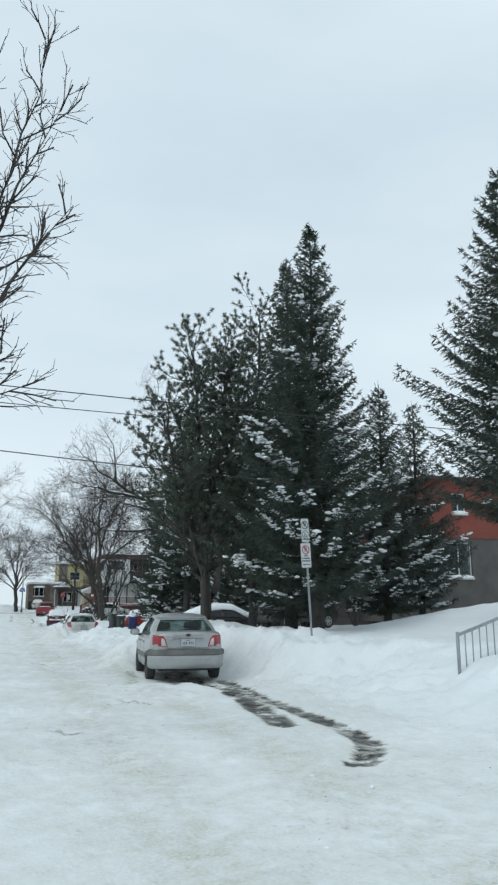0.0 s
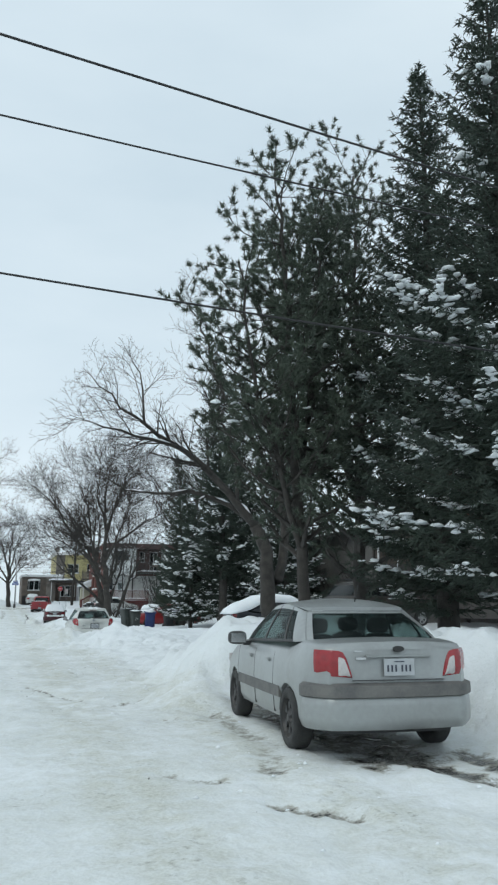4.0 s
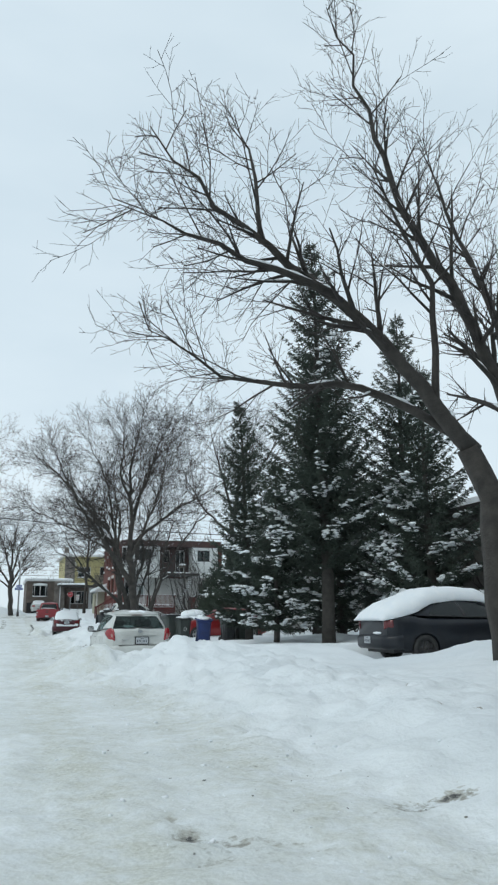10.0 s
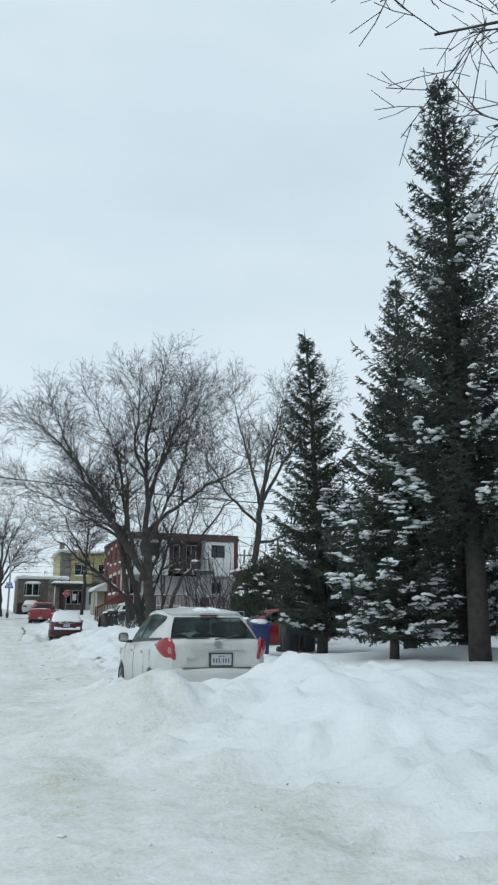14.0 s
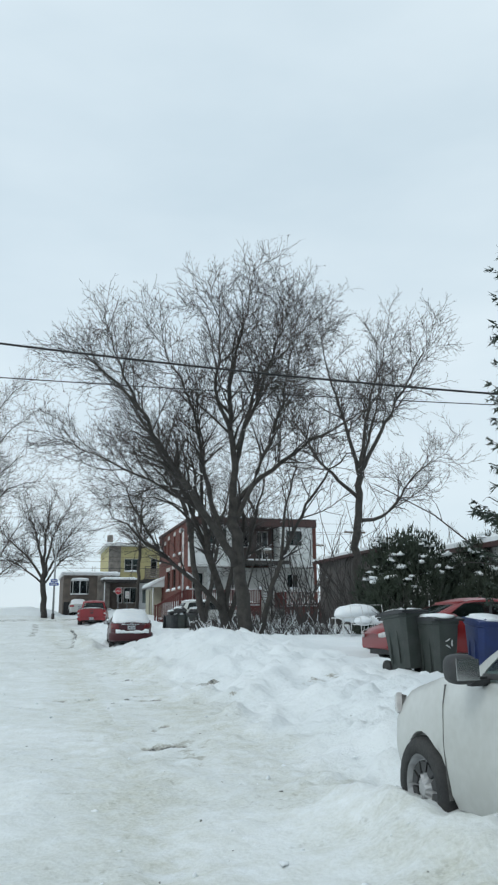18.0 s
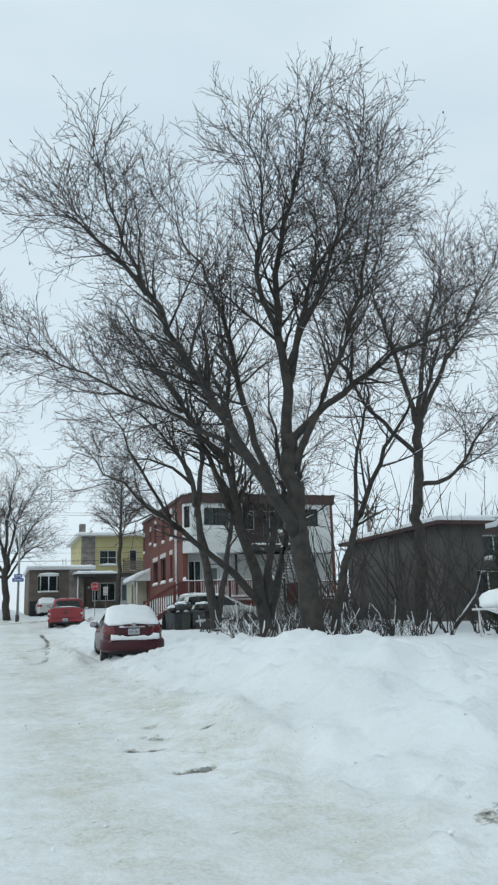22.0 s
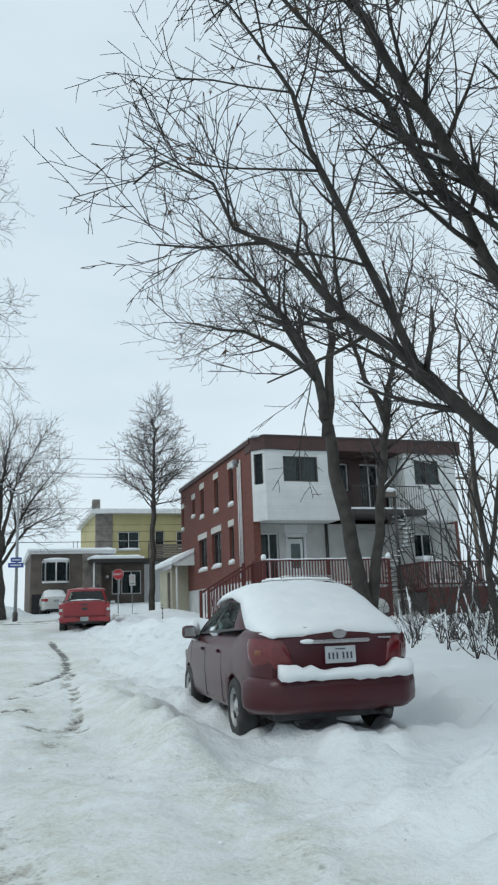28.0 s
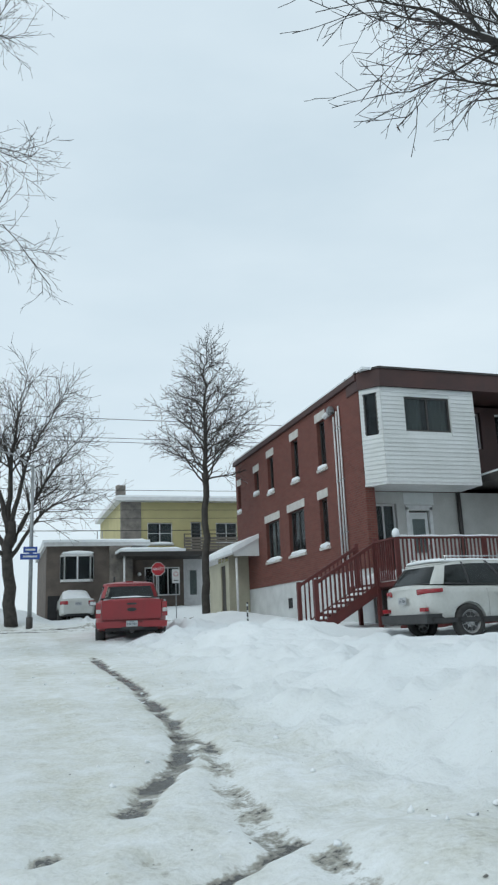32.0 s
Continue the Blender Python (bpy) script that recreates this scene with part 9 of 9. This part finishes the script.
def wire(pts, r, label, sag=0.25):
    n = 40
    a, b = np.array(pts[0]), np.array(pts[1])
    line = [(tuple(a + (b - a) * i / n - np.array((0, 0, 4 * sag * (i / n) * (1 - i / n)))), r) for i in range(n + 1)]
    v, f = tubes([line], 6)
    return tagged(raw("overhead_wire", v, f, CABLE, None, smooth=True), label, "wire", "overhead wires")


def utility_pole(x, y, top, label):
    g = gz(x, y)
    e = thing("utility_pole", pose(x, y, g), label, "pole", "utility poles")
    rod("pole", (0, 0, 0), (0, 0, top - g), 0.15, WEATHERWOOD, e, 12, r2=0.11)
    block("cross_arm", (-1.0, -0.06, top - g - 0.7), (1.0, 0.06, top - g - 0.55), WEATHERWOOD, e, 0.01)
    for k in (-0.85, 0.0, 0.85):
        rod("insulator", (k, 0, top - g - 0.55), (k, 0, top - g - 0.38), 0.04, SIGNWHITE, e, 8)
    return e


def stair_rail():
    e = thing("garden_stair_rail", pose(6.45, 9.0, ground_height(6.45, 9.0) - 0.2), "grey metal stair railing half buried in snow", "railing")
    g = ground_height(6.45, 9.0) - 0.2
    n = 15
    x1 = 8.6

    def top(x):
        return 1.12 + (x - 6.45) * 0.33 - g

    rod("post", (0, 0, 0), (0, 0, top(6.45) + 0.03), 0.03, GALV, e, 8)
    rod("post", (x1 - 6.45, 0, 0.2), (x1 - 6.45, 0, top(x1) + 0.03), 0.03, GALV, e, 8)
    prism("handrail", [(0, top(6.45) - 0.045), (x1 - 6.45, top(x1) - 0.045), (x1 - 6.45, top(x1)), (0, top(6.45))], "y", -0.025, 0.025, GALV, e)
    for i in range(1, n):
        x = 6.45 + (x1 - 6.45) * i / n
        rod("baluster", (x - 6.45, 0, top(x) - 0.95), (x - 6.45, 0, top(x) - 0.04), 0.011, GALV, e, 6)
    return e


def garden_chair(x, y, turn):
    g = ground_height(x, y)
    e = thing("garden_chair", pose(x, y, g - 0.05, 0, 0, turn), "tubular garden chair standing in deep snow", "chair", "garden chairs")
    for s in (-0.25, 0.25):
        v, f = tubes([[((s, -0.25, 0), 0.014), ((s, -0.22, 0.6), 0.014), ((s, 0.2, 0.62), 0.014), ((s, 0.3, 0), 0.014)]], 6)
        raw("arm_frame", v, f, WINFRAME, e)
    v, f = tubes([[((-0.23, 0.18, 0.4), 0.013), ((-0.22, 0.32, 0.95), 0.013), ((0.22, 0.32, 0.95), 0.013), ((0.23, 0.18, 0.4), 0.013)]], 6)
    raw("backrest", v, f, WINFRAME, e)
    lump("seat_snow", (0, 0, 0.5), (0.25, 0.24, 0.14), SNOW, e, int(x * 7), "heap of snow on the seat")
    block("seat", (-0.23, -0.22, 0.38), (0.23, 0.2, 0.41), WINFRAME, e)
    return e


def snowed_table(x, y):
    g = ground_height(x, y)
    e = thing("garden_table", pose(x, y, g - 0.1), "garden table buried under a thick pillow of snow", "table")
    block("tabletop", (-0.7, -0.4, 0.62), (0.7, 0.4, 0.66), WINFRAME, e)
    for sx in (-0.6, 0.6):
        for sy in (-0.32, 0.32):
            rod("leg", (sx, sy, 0), (sx, sy, 0.62), 0.02, WINFRAME, e, 6)
    lump("snow", (0, 0, 0.78), (0.74, 0.45, 0.28), SNOW, e, 4, "thick pillow of snow", rough=0.12)
    return e


def marker_stake():
    g = gz(7.18, 93.0)
    e = thing("marker_stake", pose(7.18, 93.0, g, 2, 0, 0), "thin dark banded snow marker stake", "stake")
    rod("stake", (0, 0, 0), (0, 0, 2.0 - g), 0.022, STAKE, e, 8)
    for k in range(3):
        rod("band", (0, 0, 1.9 - g - 0.16 * k), (0, 0, 1.96 - g - 0.16 * k), 0.024, SIGNWHITE, e, 8)
    return e


parking_sign()
stop_sign()
small_sign()
lamp_pole()
stair_rail()
marker_stake()
# bins beside the second driveway
wheelie_bin(7.36, 52.4, ground_height(7.36, 52.4) - 0.05, 8, BINGREEN, BINBLACK, "dark grey-green wheeled bin with a snowy lid", 0.06, mark=True)
wheelie_bin(6.95, 52.75, ground_height(6.95, 52.75) - 0.05, 14, BINGREEN, BINBLACK, "dark wheeled bin leaning on its neighbour", 0.03, lean=-6)
wheelie_bin(8.2, 52.3, ground_height(8.2, 52.3) - 0.05, -4, BINBLUE, BINBLUE, "blue wheeled recycling bin tilted in the snow", 0.07, lean=7)
wheelie_bin(9.45, 53.0, ground_height(9.45, 53.0) - 0.05, 10, BINBLACK, BINBLACK, "black wheeled bin with snow on its lid", 0.09)
wheelie_bin(10.1, 53.2, ground_height(10.1, 53.2) - 0.05, 4, BINGREEN, BINBLACK, "dark wheeled bin beside the snowy spruce", 0.05)
# bins and bags before the red deck
wheelie_bin(8.02, 82.65, 0.62, 30, BINBLACK, BINBLACK, "black wheeled bin with its lid hanging open", 0.0, open_lid=True, h=1.05)
wheelie_bin(8.48, 82.75, 0.66, 5, BINGREEN, BINGREEN, "grey-green wheeled bin heaped with snow", 0.14, h=1.0)
wheelie_bin(9.06, 82.85, 0.72, -8, BINGREEN, BINBLACK, "grey-green wheeled bin under black bags", 0.0, lean=6, h=1.0)
wheelie_bin(9.75, 83.15, 0.84, -20, BINGREEN, BINGREEN, "grey-green wheeled bin with torn white packaging", 0.12, h=1.0)
rubbish_bag(8.45, 82.6, 1.72, (0.36, 0.32, 0.2), 1)
rubbish_bag(9.30, 82.45, 0.85, (0.42, 0.36, 0.26), 2)
rubbish_bag(8.15, 83.15, 1.6, (0.3, 0.3, 0.18), 3)
rubbish_bag(9.40, 82.85, 1.65, (0.42, 0.34, 0.22), 5)
garden_chair(10.2, 62.0, 15)
garden_chair(10.75, 62.1, -10)
snowed_table(10.4, 62.9)
utility_pole(-9.0, 14.5, 8.2, "weathered wooden utility pole across the street")
utility_pole(-8.5, 51.2, 8.0, "weathered wooden utility pole across the street")
wire(((-9.0, 12.7, 6.1), (17.5, 17.2, 6.9)), 0.012, "black overhead wire crossing the street", 0.12)
wire(((-9.0, 14.4, 6.15), (17.5, 16.6, 6.4)), 0.01, "black overhead wire crossing the street", 0.12)
wire(((-9.0, 18.2, 6.22), (17.5, 15.5, 4.2)), 0.014, "thick black service cable crossing the street", 0.15)
wire(((-8.5, 50.98, 5.87), (17.2, 47.69, 4.39)), 0.015, "thick black service cable crossing the street", 0.65)
wire(((-8.5, 51.5, 4.93), (17.2, 46.99, 4.11)), 0.007, "thin black wire crossing the street", 0.31)
utility_pole(-17.0, 103.2, 9.6, "weathered wooden utility pole on the cross street")
utility_pole(28.0, 103.2, 9.6, "weathered wooden utility pole on the cross street")
for z, r in ((9.55, 0.012), (8.78, 0.011), (8.62, 0.011)):
    wire(((-17.0, 103.2, z + 0.05), (28.0, 103.2, z + 0.15)), r, "overhead wire along the cross street", 0.12)
utility_pole(-16.0, 111.0, 9.2, "weathered wooden utility pole on the cross street")
utility_pole(27.0, 111.0, 9.2, "weathered wooden utility pole on the cross street")
for z, r in ((8.1, 0.014), (7.13, 0.011), (6.72, 0.011), (6.12, 0.02)):
    wire(((-16.0, 111.0, z + 0.1), (27.0, 111.0, z + 0.2)), r, "overhead wire along the cross street", 0.15)


def ice_crumbs():
    """Clods and crumbs of dirty ice strewn along the wheel tracks and the foot of the banks."""
    rs = np.random.RandomState(77)
    for name, label, count, lo, hi, mt in (("ice_crumb", "pale crumbs of packed snow along the street", 1000, 0.007, 0.028, SNOW), ("dirty_ice", "small grey clods of sandy ice along the wheel tracks", 500, 0.004, 0.013, DIRTYICE)):
        y = rs.uniform(-1, 97, count)
        edge = np.interp(y, EDGE_Y, EDGE_X)
        x = np.where(rs.uniform(size=count) < 0.55, edge + rs.normal(size=count) * 0.6, rs.uniform(-1.6, 1.0, count) + edge * 0.5)
        z, _, _ = height(x, y)
        k = rs.uniform(0, 1, count) ** 2.5
        size = (lo + (hi - lo) * k)[:, None] * rs.uniform(0.6, 1.3, (count, 3)) * (1, 1, 0.7)
        V, T = blobs(np.stack([x, y, z + size[:, 2] * 0.2], 1), size, 78)
        tagged(tri_mesh(name, V, T, mt, None), label, "ice", kind="stuff")
    for x, y, r, label, mt in ((2.0, 52.75, 0.055, "lump of dark grey ice in the wheel track", DIRTYICE), (1.75, 52.3, 0.045, "lump of dark grey ice in the wheel track", DIRTYICE), (3.3, 52.4, 0.06, "small clod of grey ice on the bank", DIRTYICE), (2.5, 56.7, 0.05, "lump of dark grey ice in the wheel track", DIRTYICE), (4.1, 25.6, 0.09, "clod of sandy ice at the driveway mouth", DIRTYICE), (4.5, 25.3, 0.11, "clod of sandy ice at the driveway mouth", DIRTYICE), (3.8, 25.9, 0.07, "clod of sandy ice at the driveway mouth", DIRTYICE)):
        e = thing("ice_clod", pose(x, y, ground_height(x, y) - 0.03, 0, 0, 40 * x), label, "ice", "clods of ice")
        lump("clod", (0, 0, r * 0.35), (r * 1.3, r * 0.8, r * 0.5), mt, e, int(x * 31), rough=0.6, sub=2)


ice_crumbs()
